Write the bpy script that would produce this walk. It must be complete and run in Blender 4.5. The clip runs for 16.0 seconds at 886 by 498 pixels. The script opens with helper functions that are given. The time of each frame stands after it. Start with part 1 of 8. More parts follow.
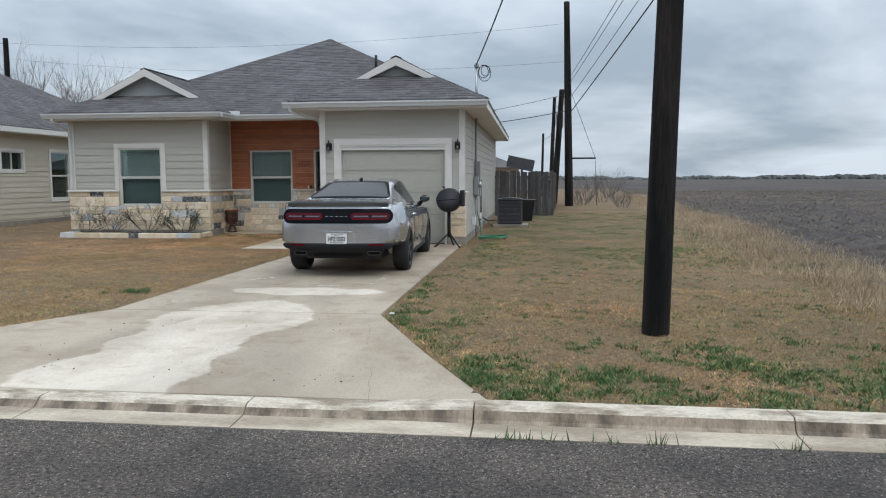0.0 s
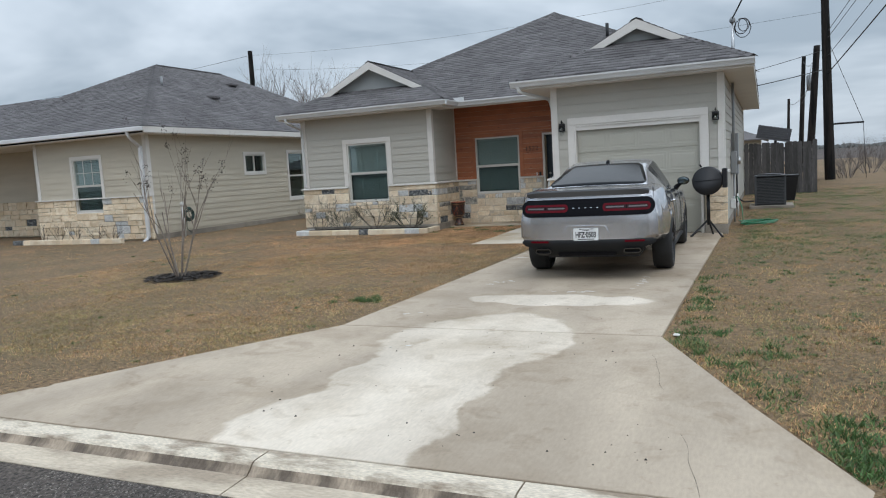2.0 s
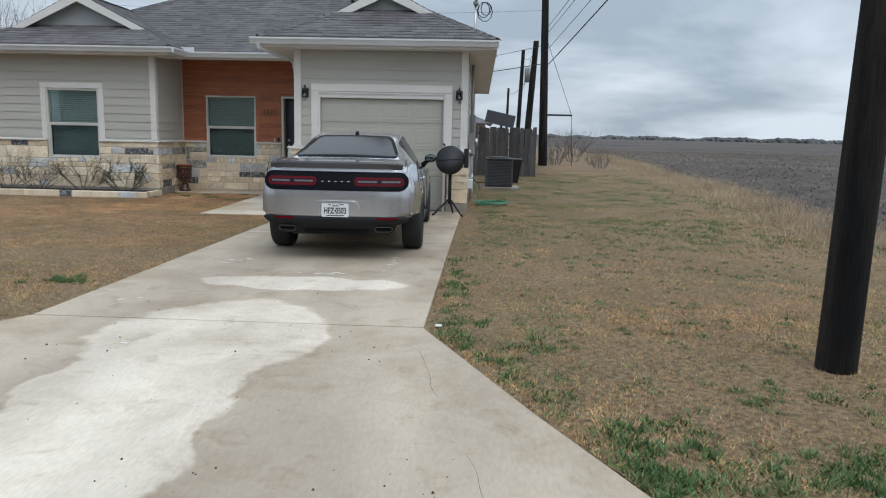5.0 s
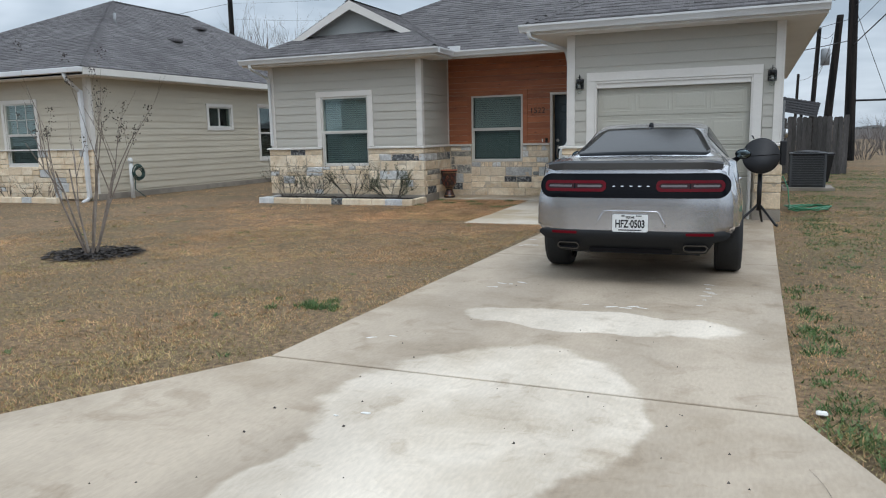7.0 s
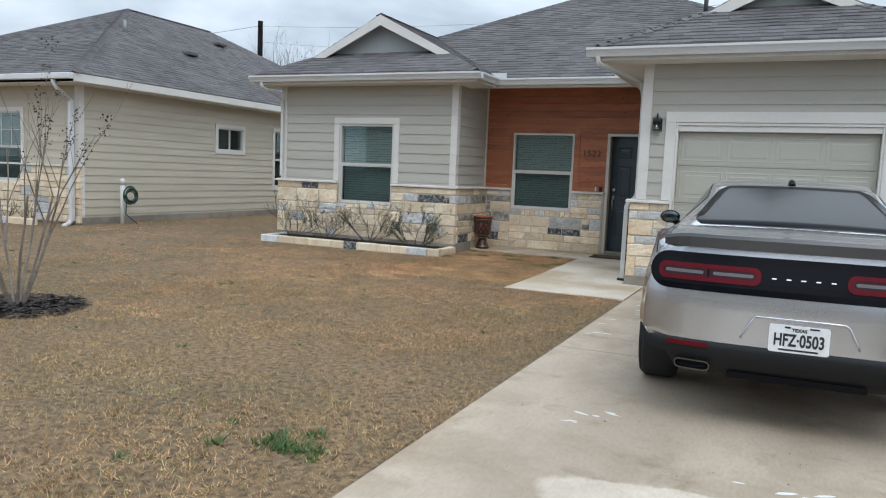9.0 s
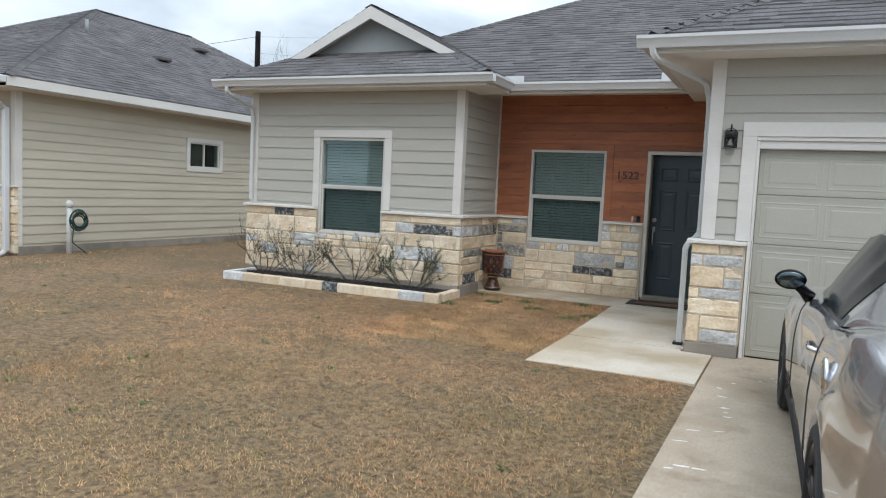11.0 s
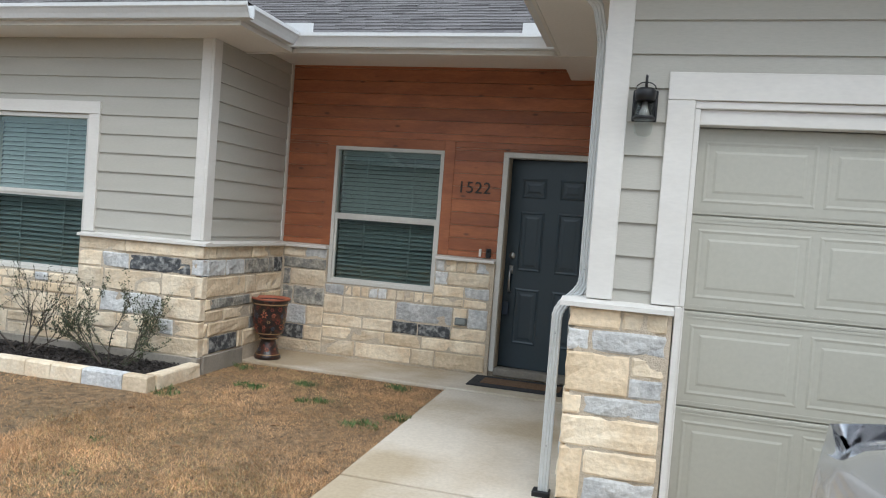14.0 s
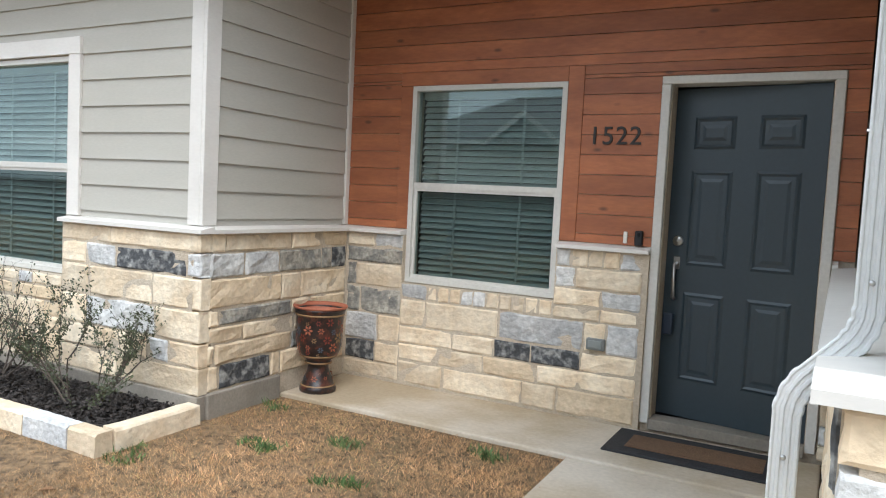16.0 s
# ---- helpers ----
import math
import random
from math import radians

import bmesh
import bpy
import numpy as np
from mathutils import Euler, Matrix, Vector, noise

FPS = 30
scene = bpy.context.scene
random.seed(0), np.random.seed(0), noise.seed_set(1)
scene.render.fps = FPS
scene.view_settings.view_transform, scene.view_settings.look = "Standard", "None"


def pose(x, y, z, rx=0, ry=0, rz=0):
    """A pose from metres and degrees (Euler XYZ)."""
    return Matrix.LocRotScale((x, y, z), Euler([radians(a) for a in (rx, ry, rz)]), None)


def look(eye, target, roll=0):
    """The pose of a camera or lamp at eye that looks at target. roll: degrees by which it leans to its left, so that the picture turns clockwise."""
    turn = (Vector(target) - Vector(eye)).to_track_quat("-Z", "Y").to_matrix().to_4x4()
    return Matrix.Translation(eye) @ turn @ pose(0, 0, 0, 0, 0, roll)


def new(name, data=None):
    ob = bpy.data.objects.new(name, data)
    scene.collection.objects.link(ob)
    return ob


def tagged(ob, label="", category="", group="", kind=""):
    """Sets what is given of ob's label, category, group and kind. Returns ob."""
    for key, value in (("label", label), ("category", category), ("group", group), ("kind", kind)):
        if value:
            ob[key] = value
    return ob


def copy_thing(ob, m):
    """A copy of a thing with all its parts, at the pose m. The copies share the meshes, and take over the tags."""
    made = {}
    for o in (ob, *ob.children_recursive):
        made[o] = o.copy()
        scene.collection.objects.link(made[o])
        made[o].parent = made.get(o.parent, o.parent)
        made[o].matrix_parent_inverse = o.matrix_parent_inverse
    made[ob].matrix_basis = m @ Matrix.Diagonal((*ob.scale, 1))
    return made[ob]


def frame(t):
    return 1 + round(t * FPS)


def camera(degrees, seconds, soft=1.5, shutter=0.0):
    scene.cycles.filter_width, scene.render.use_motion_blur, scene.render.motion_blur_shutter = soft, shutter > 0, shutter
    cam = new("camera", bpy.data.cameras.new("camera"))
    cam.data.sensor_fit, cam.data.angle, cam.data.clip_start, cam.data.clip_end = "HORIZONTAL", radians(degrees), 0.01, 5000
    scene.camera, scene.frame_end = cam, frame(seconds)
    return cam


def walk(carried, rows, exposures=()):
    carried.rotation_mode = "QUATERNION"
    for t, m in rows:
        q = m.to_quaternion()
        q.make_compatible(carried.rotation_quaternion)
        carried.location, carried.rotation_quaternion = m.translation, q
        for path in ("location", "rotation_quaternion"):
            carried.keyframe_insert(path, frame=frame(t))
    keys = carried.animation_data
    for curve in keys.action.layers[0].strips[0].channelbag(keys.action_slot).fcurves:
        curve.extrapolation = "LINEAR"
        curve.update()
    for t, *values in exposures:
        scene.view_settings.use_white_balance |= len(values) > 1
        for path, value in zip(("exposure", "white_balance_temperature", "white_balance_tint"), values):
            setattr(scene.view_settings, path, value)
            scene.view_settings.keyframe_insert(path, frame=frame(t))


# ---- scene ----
cam = camera(62.3, 16.0, 1.1)
PATH = [
    (0, (-0.006, -0.07, 1.566), (-0.247, 1.906, 1.376), -0.2),
    (0.5, (-0.212, 0.329, 1.596), (-0.67, 2.261, 1.356), -2.8),
    (1, (-0.367, 0.733, 1.588), (-0.985, 2.621, 1.356), -3.2),
    (1.5, (-0.598, 1.101, 1.576), (-1.379, 2.93, 1.361), -3.2),
    (2, (-0.827, 1.45, 1.586), (-1.633, 3.268, 1.373), -3.4),
    (2.5, (-0.977, 1.768, 1.587), (-1.663, 3.64, 1.421), -1.1),
    (3, (-1.111, 1.923, 1.599), (-1.438, 3.892, 1.472), -1.3),
    (3.2, (-1.149, 1.972, 1.604), (-1.335, 3.96, 1.483), -1.9),
    (5.5, (-1.287, 2.376, 1.545), (-1.393, 4.343, 1.197), 1.6),
    (6, (-1.444, 2.861, 1.499), (-1.943, 4.766, 1.148), 0.1),
    (6.5, (-1.666, 3.326, 1.503), (-2.309, 5.188, 1.154), -2.2),
    (7, (-1.882, 3.832, 1.489), (-2.651, 5.653, 1.186), -1.2),
    (7.5, (-2.169, 4.387, 1.447), (-2.939, 6.22, 1.226), 1.3),
    (8, (-2.424, 4.894, 1.436), (-3.226, 6.715, 1.231), 2.3),
    (10.3, (-3.768, 7.396, 1.677), (-4.596, 9.205, 1.473), 2.2),
    (10.5, (-3.849, 7.619, 1.673), (-4.664, 9.436, 1.48), 2.6),
    (11, (-4.022, 8.268, 1.668), (-4.858, 10.078, 1.506), 2.7),
    (11.5, (-4.128, 8.938, 1.657), (-5.004, 10.729, 1.501), 3.6),
    (12, (-4.269, 9.578, 1.643), (-5.062, 11.408, 1.491), 2.9),
    (12.5, (-4.341, 10.269, 1.627), (-4.981, 12.156, 1.458), 2.7),
    (13, (-4.425, 10.935, 1.63), (-4.998, 12.847, 1.498), 2.2),
    (13.5, (-4.442, 11.624, 1.631), (-4.93, 13.561, 1.544), 2.8),
    (14, (-4.504, 12.263, 1.618), (-5.032, 14.191, 1.551), 4.3),
    (14.5, (-4.509, 12.911, 1.595), (-5.1, 14.82, 1.531), 4.9),
    (15, (-4.592, 13.541, 1.577), (-5.312, 15.406, 1.541), 3.7),
    (15.5, (-4.674, 14.191, 1.553), (-5.49, 16.015, 1.484), 2.8),
    (16, (-4.879, 14.74, 1.553), (-5.825, 16.497, 1.415), 2.9),
]
walk(cam, [(t, look(eye, target, roll)) for t, eye, target, roll in PATH], [(0, 0.05, 6350, 11), (3, 0.05, 6350, 11), (8, 0.22, 6300, 11), (10.5, 0.46, 6400, 11), (11.5, 0.5, 6450, 11), (13, 0.68, 6450, 11), (14.5, 0.75, 6450, 11), (15.5, 0.98, 6500, 11), (16, 1.2, 6500, 12)])

# ---- world and light ----
world = bpy.data.worlds.new("overcast_sky")
scene.world = world
world.use_nodes = True
wn, wl = world.node_tree.nodes, world.node_tree.links
wn.clear()


def wnode(kind, **props):
    n = wn.new(kind)
    for k, v in props.items():
        if k == "operation":
            n.operation = v
        elif k == "sky_type":
            n.sky_type = v
    return n


SUN_EL, SUN_AZ = radians(52), radians(150)
sky = wnode("ShaderNodeTexSky", sky_type="NISHITA")
sky.sun_disc = False
sky.sun_elevation, sky.sun_rotation = SUN_EL, SUN_AZ
coord = wnode("ShaderNodeTexCoord")
sep = wnode("ShaderNodeSeparateXYZ")
wl.new(coord.outputs["Generated"], sep.inputs[0])
up = wnode("ShaderNodeMath", operation="MAXIMUM")
wl.new(sep.outputs["Z"], up.inputs[0])
up.inputs[1].default_value = 0.0
lift = wnode("ShaderNodeMath", operation="ADD")
wl.new(up.outputs[0], lift.inputs[0])
lift.inputs[1].default_value = 0.24
flat = wnode("ShaderNodeVectorMath", operation="DIVIDE")
wl.new(coord.outputs["Generated"], flat.inputs[0])
comb = wnode("ShaderNodeCombineXYZ")
for i in range(3):
    wl.new(lift.outputs[0], comb.inputs[i])
wl.new(comb.outputs[0], flat.inputs[1])
clouds = wn.new("ShaderNodeTexNoise")
clouds.inputs["Scale"].default_value = 0.85
clouds.inputs["Detail"].default_value = 5.0
clouds.inputs["Roughness"].default_value = 0.52
clouds.inputs["Distortion"].default_value = 0.35
wl.new(flat.outputs[0], clouds.inputs["Vector"])
cramp = wn.new("ShaderNodeValToRGB")
cramp.color_ramp.elements[0].position, cramp.color_ramp.elements[1].position = 0.40, 0.61
cramp.color_ramp.elements[0].color = (0.34, 0.41, 0.475, 1)
cramp.color_ramp.elements[1].color = (0.66, 0.735, 0.80, 1)
wl.new(clouds.outputs["Fac"], cramp.inputs[0])
# an overcast sky is about three times as bright overhead as at the horizon
power = wnode("ShaderNodeMath", operation="POWER")
wl.new(up.outputs[0], power.inputs[0])
power.inputs[1].default_value = 1.7
gain = wnode("ShaderNodeMath", operation="MULTIPLY_ADD")
wl.new(power.outputs[0], gain.inputs[0])
gain.inputs[1].default_value = 2.3
gain.inputs[2].default_value = 1.06
bright = wnode("ShaderNodeVectorMath", operation="SCALE")
wl.new(cramp.outputs[0], bright.inputs[0])
wl.new(gain.outputs[0], bright.inputs["Scale"])
clear_bg, cloud_bg = wn.new("ShaderNodeBackground"), wn.new("ShaderNodeBackground")
wl.new(sky.outputs[0], clear_bg.inputs[0])
clear_bg.inputs[1].default_value = 0.08
wl.new(bright.outputs[0], cloud_bg.inputs[0])
cloud_bg.inputs[1].default_value = 1.0
cover = wn.new("ShaderNodeMixShader")
cover.inputs[0].default_value = 0.93
wl.new(clear_bg.outputs[0], cover.inputs[1])
wl.new(cloud_bg.outputs[0], cover.inputs[2])
wout = wn.new("ShaderNodeOutputWorld")
wl.new(cover.outputs[0], wout.inputs[0])

sun = new("sun", bpy.data.lights.new("sun", "SUN"))
sun.data.energy, sun.data.angle, sun.data.color = 0.7, radians(25), (1.0, 0.985, 0.96)
sun.matrix_world = look((0, 0, 30), (0 - 30 * math.sin(SUN_AZ) / math.tan(SUN_EL), 0 - 30 * math.cos(SUN_AZ) / math.tan(SUN_EL), 0))


# ---- materials ----
def mat(name, col, col2=None, rough=0.6, metal=0.0, big=0.8, fine=45.0, vary=0.18, bump=0.15, bump_scale=120.0, rand=0.0, island=0.0, stretch=(1, 1, 1), coat=0.0, edge=(0.4, 0.62), spec=0.5):
    """A surface whose paint drifts from col to col2 over patches and carries fine grain and relief."""
    m = bpy.data.materials.new(name)
    m.use_nodes = True
    n, l = m.node_tree.nodes, m.node_tree.links
    bsdf = n["Principled BSDF"]
    geo = n.new("ShaderNodeNewGeometry")
    mp = n.new("ShaderNodeMapping")
    mp.inputs["Scale"].default_value = stretch
    l.new(geo.outputs["Position"], mp.inputs[0])
    patch = n.new("ShaderNodeTexNoise")
    patch.inputs["Scale"].default_value, patch.inputs["Detail"].default_value = big, 5.0
    l.new(mp.outputs[0], patch.inputs["Vector"])
    ramp = n.new("ShaderNodeMapRange")
    ramp.inputs["From Min"].default_value, ramp.inputs["From Max"].default_value = edge
    l.new(patch.outputs["Fac"], ramp.inputs["Value"])
    mix = n.new("ShaderNodeMix")
    mix.data_type = "RGBA"
    mix.inputs["A"].default_value = (*col, 1)
    c2 = col2 if col2 else tuple(c * 0.86 for c in col)
    mix.inputs["B"].default_value = (*c2, 1)
    l.new(ramp.outputs["Result"], mix.inputs["Factor"])
    grain = n.new("ShaderNodeTexNoise")
    grain.inputs["Scale"].default_value, grain.inputs["Detail"].default_value = fine, 4.0
    l.new(mp.outputs[0], grain.inputs["Vector"])
    amount = n.new("ShaderNodeMapRange")
    amount.inputs["From Min"].default_value, amount.inputs["From Max"].default_value = 0.3, 0.7
    amount.inputs["To Min"].default_value, amount.inputs["To Max"].default_value = 1 - vary, 1 + vary
    l.new(grain.outputs["Fac"], amount.inputs["Value"])
    value = amount.outputs["Result"]
    for source, k in (("ShaderNodeObjectInfo", rand), ("ShaderNodeNewGeometry", island)):
        if k:
            info = n.new(source)
            r = n.new("ShaderNodeMapRange")
            r.inputs["To Min"].default_value, r.inputs["To Max"].default_value = 1 - k, 1 + k
            l.new(info.outputs["Random" if k is rand and source == "ShaderNodeObjectInfo" else "Random Per Island"], r.inputs["Value"])
            mul = n.new("ShaderNodeMath")
            mul.operation = "MULTIPLY"
            l.new(value, mul.inputs[0])
            l.new(r.outputs["Result"], mul.inputs[1])
            value = mul.outputs[0]
    scale = n.new("ShaderNodeVectorMath")
    scale.operation = "SCALE"
    l.new(mix.outputs["Result"], scale.inputs[0])
    l.new(value, scale.inputs["Scale"])
    l.new(scale.outputs[0], bsdf.inputs["Base Color"])
    bsdf.inputs["Roughness"].default_value = rough
    bsdf.inputs["Metallic"].default_value = metal
    bsdf.inputs["Specular IOR Level"].default_value = spec
    bsdf.inputs["Coat Weight"].default_value = coat
    bsdf.inputs["Coat Roughness"].default_value = 0.04
    if bump:
        rel = n.new("ShaderNodeTexNoise")
        rel.inputs["Scale"].default_value, rel.inputs["Detail"].default_value = bump_scale, 6.0
        l.new(mp.outputs[0], rel.inputs["Vector"])
        b = n.new("ShaderNodeBump")
        b.inputs["Strength"].default_value, b.inputs["Distance"].default_value = bump, 0.02
        l.new(rel.outputs["Fac"], b.inputs["Height"])
        l.new(b.outputs[0], bsdf.inputs["Normal"])
    return m


def window_glass(name, tint, clear, base=0.055):
    """A pane: part of the light goes straight through, the rest is mirrored by its Fresnel gloss."""
    m = bpy.data.materials.new(name)
    m.use_nodes = True
    n, l = m.node_tree.nodes, m.node_tree.links
    n.clear()
    out = n.new("ShaderNodeOutputMaterial")
    tr = n.new("ShaderNodeBsdfTransparent")
    tr.inputs[0].default_value = (*[c * clear for c in tint], 1)
    gl = n.new("ShaderNodeBsdfGlossy")
    gl.inputs["Roughness"].default_value = 0.01
    gl.inputs[0].default_value = (0.85, 0.95, 0.93, 1)
    face = n.new("ShaderNodeLayerWeight")
    face.inputs[0].default_value = 0.5
    rise = n.new("ShaderNodeMath")
    rise.operation = "POWER"
    l.new(face.outputs["Facing"], rise.inputs[0])
    rise.inputs[1].default_value = 4.5
    fr = n.new("ShaderNodeMath")
    fr.operation = "MULTIPLY_ADD"
    l.new(rise.outputs[0], fr.inputs[0])
    fr.inputs[1].default_value, fr.inputs[2].default_value = 1 - base, base
    mx = n.new("ShaderNodeMixShader")
    l.new(fr.outputs[0], mx.inputs[0])
    l.new(tr.outputs[0], mx.inputs[1])
    l.new(gl.outputs[0], mx.inputs[2])
    l.new(mx.outputs[0], out.inputs[0])
    return m


def plain(name, col, rough=0.5, metal=0.0, coat=0.0):
    return mat(name, col, rough=rough, metal=metal, vary=0.06, bump=0.02, coat=coat)


M_SIDING = mat("greige_siding_paint", (0.445, 0.425, 0.375), (0.42, 0.40, 0.35), rough=0.65, big=0.7, fine=30, vary=0.04, bump=0.10, bump_scale=60, rand=0.025, stretch=(1, 1, 6))
# bluish gable paint; its colour also holds the shade under the rake overhang
M_GABLE_SHADED = mat("shade_darkened_blue_grey_gable", (0.33, 0.345, 0.34), (0.30, 0.315, 0.31), rough=0.65, vary=0.04, bump=0.08)
M_SIDING_N = mat("tan_siding_paint", (0.52, 0.47, 0.375), (0.48, 0.43, 0.34), rough=0.65, big=0.7, fine=30, vary=0.04, bump=0.10, bump_scale=60, rand=0.03, stretch=(1, 1, 6))
M_TRIM = mat("white_trim_paint", (0.69, 0.66, 0.615), (0.64, 0.61, 0.565), rough=0.5, fine=25, vary=0.03, bump=0.05, stretch=(1, 1, 3))
M_SOFFIT = mat("cream_soffit_paint", (0.75, 0.71, 0.67), (0.70, 0.66, 0.62), rough=0.6, vary=0.03, bump=0.03)
M_GDOOR = mat("garage_door_paint", (0.425, 0.41, 0.35), (0.40, 0.385, 0.325), rough=0.5, vary=0.03, bump=0.04, bump_scale=200)
M_GUTTER = mat("white_gutter_metal", (0.64, 0.645, 0.645), (0.59, 0.59, 0.585), rough=0.35, vary=0.03, bump=0.0)
M_PIPE = mat("pale_downspout_metal", (0.66, 0.67, 0.66), (0.60, 0.605, 0.595), rough=0.4, vary=0.04, bump=0.0)
M_STONE = mat("cream_limestone", (0.77, 0.655, 0.495), (0.68, 0.54, 0.375), rough=0.9, big=5.5, fine=30, vary=0.10, bump=0.5, bump_scale=34, rand=0.15)
M_STONE_TAN = mat("tan_limestone", (0.68, 0.545, 0.385), (0.60, 0.465, 0.31), rough=0.9, big=4.0, fine=30, vary=0.11, bump=0.5, bump_scale=34, rand=0.15)
M_STONE_GREY = mat("grey_limestone", (0.60, 0.595, 0.575), (0.46, 0.46, 0.455), rough=0.9, big=5.0, fine=30, vary=0.18, bump=0.7, bump_scale=34, rand=0.14)
M_STONE_DARK = mat("dark_lichened_limestone", (0.065, 0.068, 0.072), (0.34, 0.34, 0.325), rough=0.95, big=17.0, fine=40, vary=0.3, bump=0.7, bump_scale=34, rand=0.15, edge=(0.47, 0.66))
M_STONE_MID = mat("weathered_grey_limestone", (0.19, 0.185, 0.17), (0.42, 0.39, 0.33), rough=0.95, big=13.0, fine=40, vary=0.25, bump=0.7, bump_scale=34, rand=0.15, edge=(0.42, 0.68))
M_MORTAR = mat("sandy_mortar", (0.56, 0.475, 0.37), (0.48, 0.40, 0.305), rough=0.95, fine=60, vary=0.12, bump=0.5, bump_scale=150)
M_CONC = mat("foundation_concrete", (0.30, 0.265, 0.22), (0.20, 0.175, 0.145), rough=0.9, big=2.0, fine=60, vary=0.1, bump=0.25, bump_scale=90)
M_WOOD = mat("stained_cedar", (0.375, 0.125, 0.050), (0.29, 0.092, 0.038), rough=0.5, big=1.6, fine=14, vary=0.12, bump=0.15, bump_scale=50, rand=0.15, stretch=(1.2, 1, 5))
M_SHINGLE = mat("grey_asphalt_shingle", (0.132, 0.123, 0.124), (0.108, 0.100, 0.101), rough=0.95, big=0.7, fine=160, vary=0.3, bump=0.6, bump_scale=260, rand=0.2, island=0.0)
M_SHINGLES = mat("grey_asphalt_shingles", (0.132, 0.123, 0.124), (0.108, 0.100, 0.101), rough=0.95, big=0.7, fine=90, vary=0.28, bump=0.6, bump_scale=260, island=0.22)
M_DOOR = mat("slate_blue_door_paint", (0.030, 0.047, 0.058), (0.026, 0.041, 0.052), rough=0.38, vary=0.05, bump=0.03)
M_DARK = plain("black_metal", (0.018, 0.018, 0.02), 0.45, 0.3)
M_STEEL = plain("brushed_steel", (0.55, 0.55, 0.55), 0.28, 1.0)
M_VINYL = plain("almond_vinyl", (0.62, 0.60, 0.555), 0.45)
M_BLIND = plain("blind_slat", (0.30, 0.33, 0.33), 0.5)
# near-black for rooms and hallway: their lack of light is put into the colour
M_ROOM_SHADE = plain("painted_room_shade", (0.05, 0.05, 0.05), 0.9)
M_GLASS = window_glass("window_pane", (0.88, 0.95, 0.94), 0.93, 0.085)
M_SCREEN = window_glass("screened_pane", (0.78, 0.87, 0.86), 0.84, 0.04)
M_MULCH = mat("dark_mulch", (0.035, 0.028, 0.024), (0.06, 0.05, 0.045), rough=0.95, big=9, fine=70, vary=0.5, bump=1.0, bump_scale=60, island=0.5)


def add_knots(m):
    """Dark round knots scattered along the planks."""
    n, l = m.node_tree.nodes, m.node_tree.links
    bsdf = n["Principled BSDF"]
    base = bsdf.inputs["Base Color"].links[0].from_socket
    geo = n.new("ShaderNodeNewGeometry")
    mp = n.new("ShaderNodeMapping")
    mp.inputs["Scale"].default_value = (3.4, 1.0, 7.8)
    l.new(geo.outputs["Position"], mp.inputs[0])
    vor = n.new("ShaderNodeTexVoronoi")
    vor.inputs["Scale"].default_value = 1.0
    l.new(mp.outputs[0], vor.inputs["Vector"])
    k = n.new("ShaderNodeMapRange")
    k.inputs["From Min"].default_value, k.inputs["From Max"].default_value = 0.05, 0.14
    k.inputs["To Min"].default_value, k.inputs["To Max"].default_value = 0.33, 1.0
    l.new(vor.outputs["Distance"], k.inputs["Value"])
    s = n.new("ShaderNodeVectorMath")
    s.operation = "SCALE"
    l.new(base, s.inputs[0])
    l.new(k.outputs["Result"], s.inputs["Scale"])
    l.new(s.outputs[0], bsdf.inputs["Base Color"])


add_knots(M_WOOD)


# ---- building helpers ----
def part(name, bm, material, parent=None, label="", smooth=False):
    me = bpy.data.meshes.new(name)
    bm.normal_update()
    bm.to_mesh(me)
    bm.free()
    return part_mesh(name, me, material, parent, label, smooth)


def part_mesh(name, me, material, parent=None, label="", smooth=False):
    if material is not None and not me.materials:
        me.materials.append(material)
    if smooth:
        me.polygons.foreach_set("use_smooth", [True] * len(me.polygons))
    ob = new(name, me)
    if parent is not None:
        ob.parent = parent
        if parent.data is None:
            ob.matrix_parent_inverse = parent.matrix_basis.inverted()
    if label:
        ob["label"] = label
    return ob


def from_lists(name, verts, faces, material, parent=None, label="", smooth=False):
    me = bpy.data.meshes.new(name)
    me.from_pydata(verts, [], faces)
    me.update()
    return part_mesh(name, me, material, parent, label, smooth)


def thing(name, label, category, at=(0, 0, 0), group="", kind=""):
    ob = new(name)
    ob.empty_display_size = 0.1
    ob.location = at
    return tagged(ob, label, category, group, kind)


BOX_FACES = [(0, 3, 2, 1), (4, 5, 6, 7), (0, 1, 5, 4), (1, 2, 6, 5), (2, 3, 7, 6), (3, 0, 4, 7)]


def box(bm, x0, x1, y0, y1, z0, z1, m=None):
    vs = [(x0, y0, z0), (x1, y0, z0), (x1, y1, z0), (x0, y1, z0), (x0, y0, z1), (x1, y0, z1), (x1, y1, z1), (x0, y1, z1)]
    vv = [bm.verts.new(m @ Vector(v) if m else v) for v in vs]
    fs = [bm.faces.new([vv[i] for i in f]) for f in BOX_FACES]
    return vv, fs


def bevel(bm, w, segments=1):
    bmesh.ops.bevel(bm, geom=bm.edges[:], offset=w, segments=segments, affect="EDGES", profile=0.5)


def fix(bm):
    bmesh.ops.recalc_face_normals(bm, faces=bm.faces[:])


def block(name, x0, x1, y0, y1, z0, z1, material, parent=None, label="", bev=0.0, m=None):
    bm = bmesh.new()
    box(bm, x0, x1, y0, y1, z0, z1, m)
    if bev:
        bevel(bm, bev)
    return part(name, bm, material, parent, label)


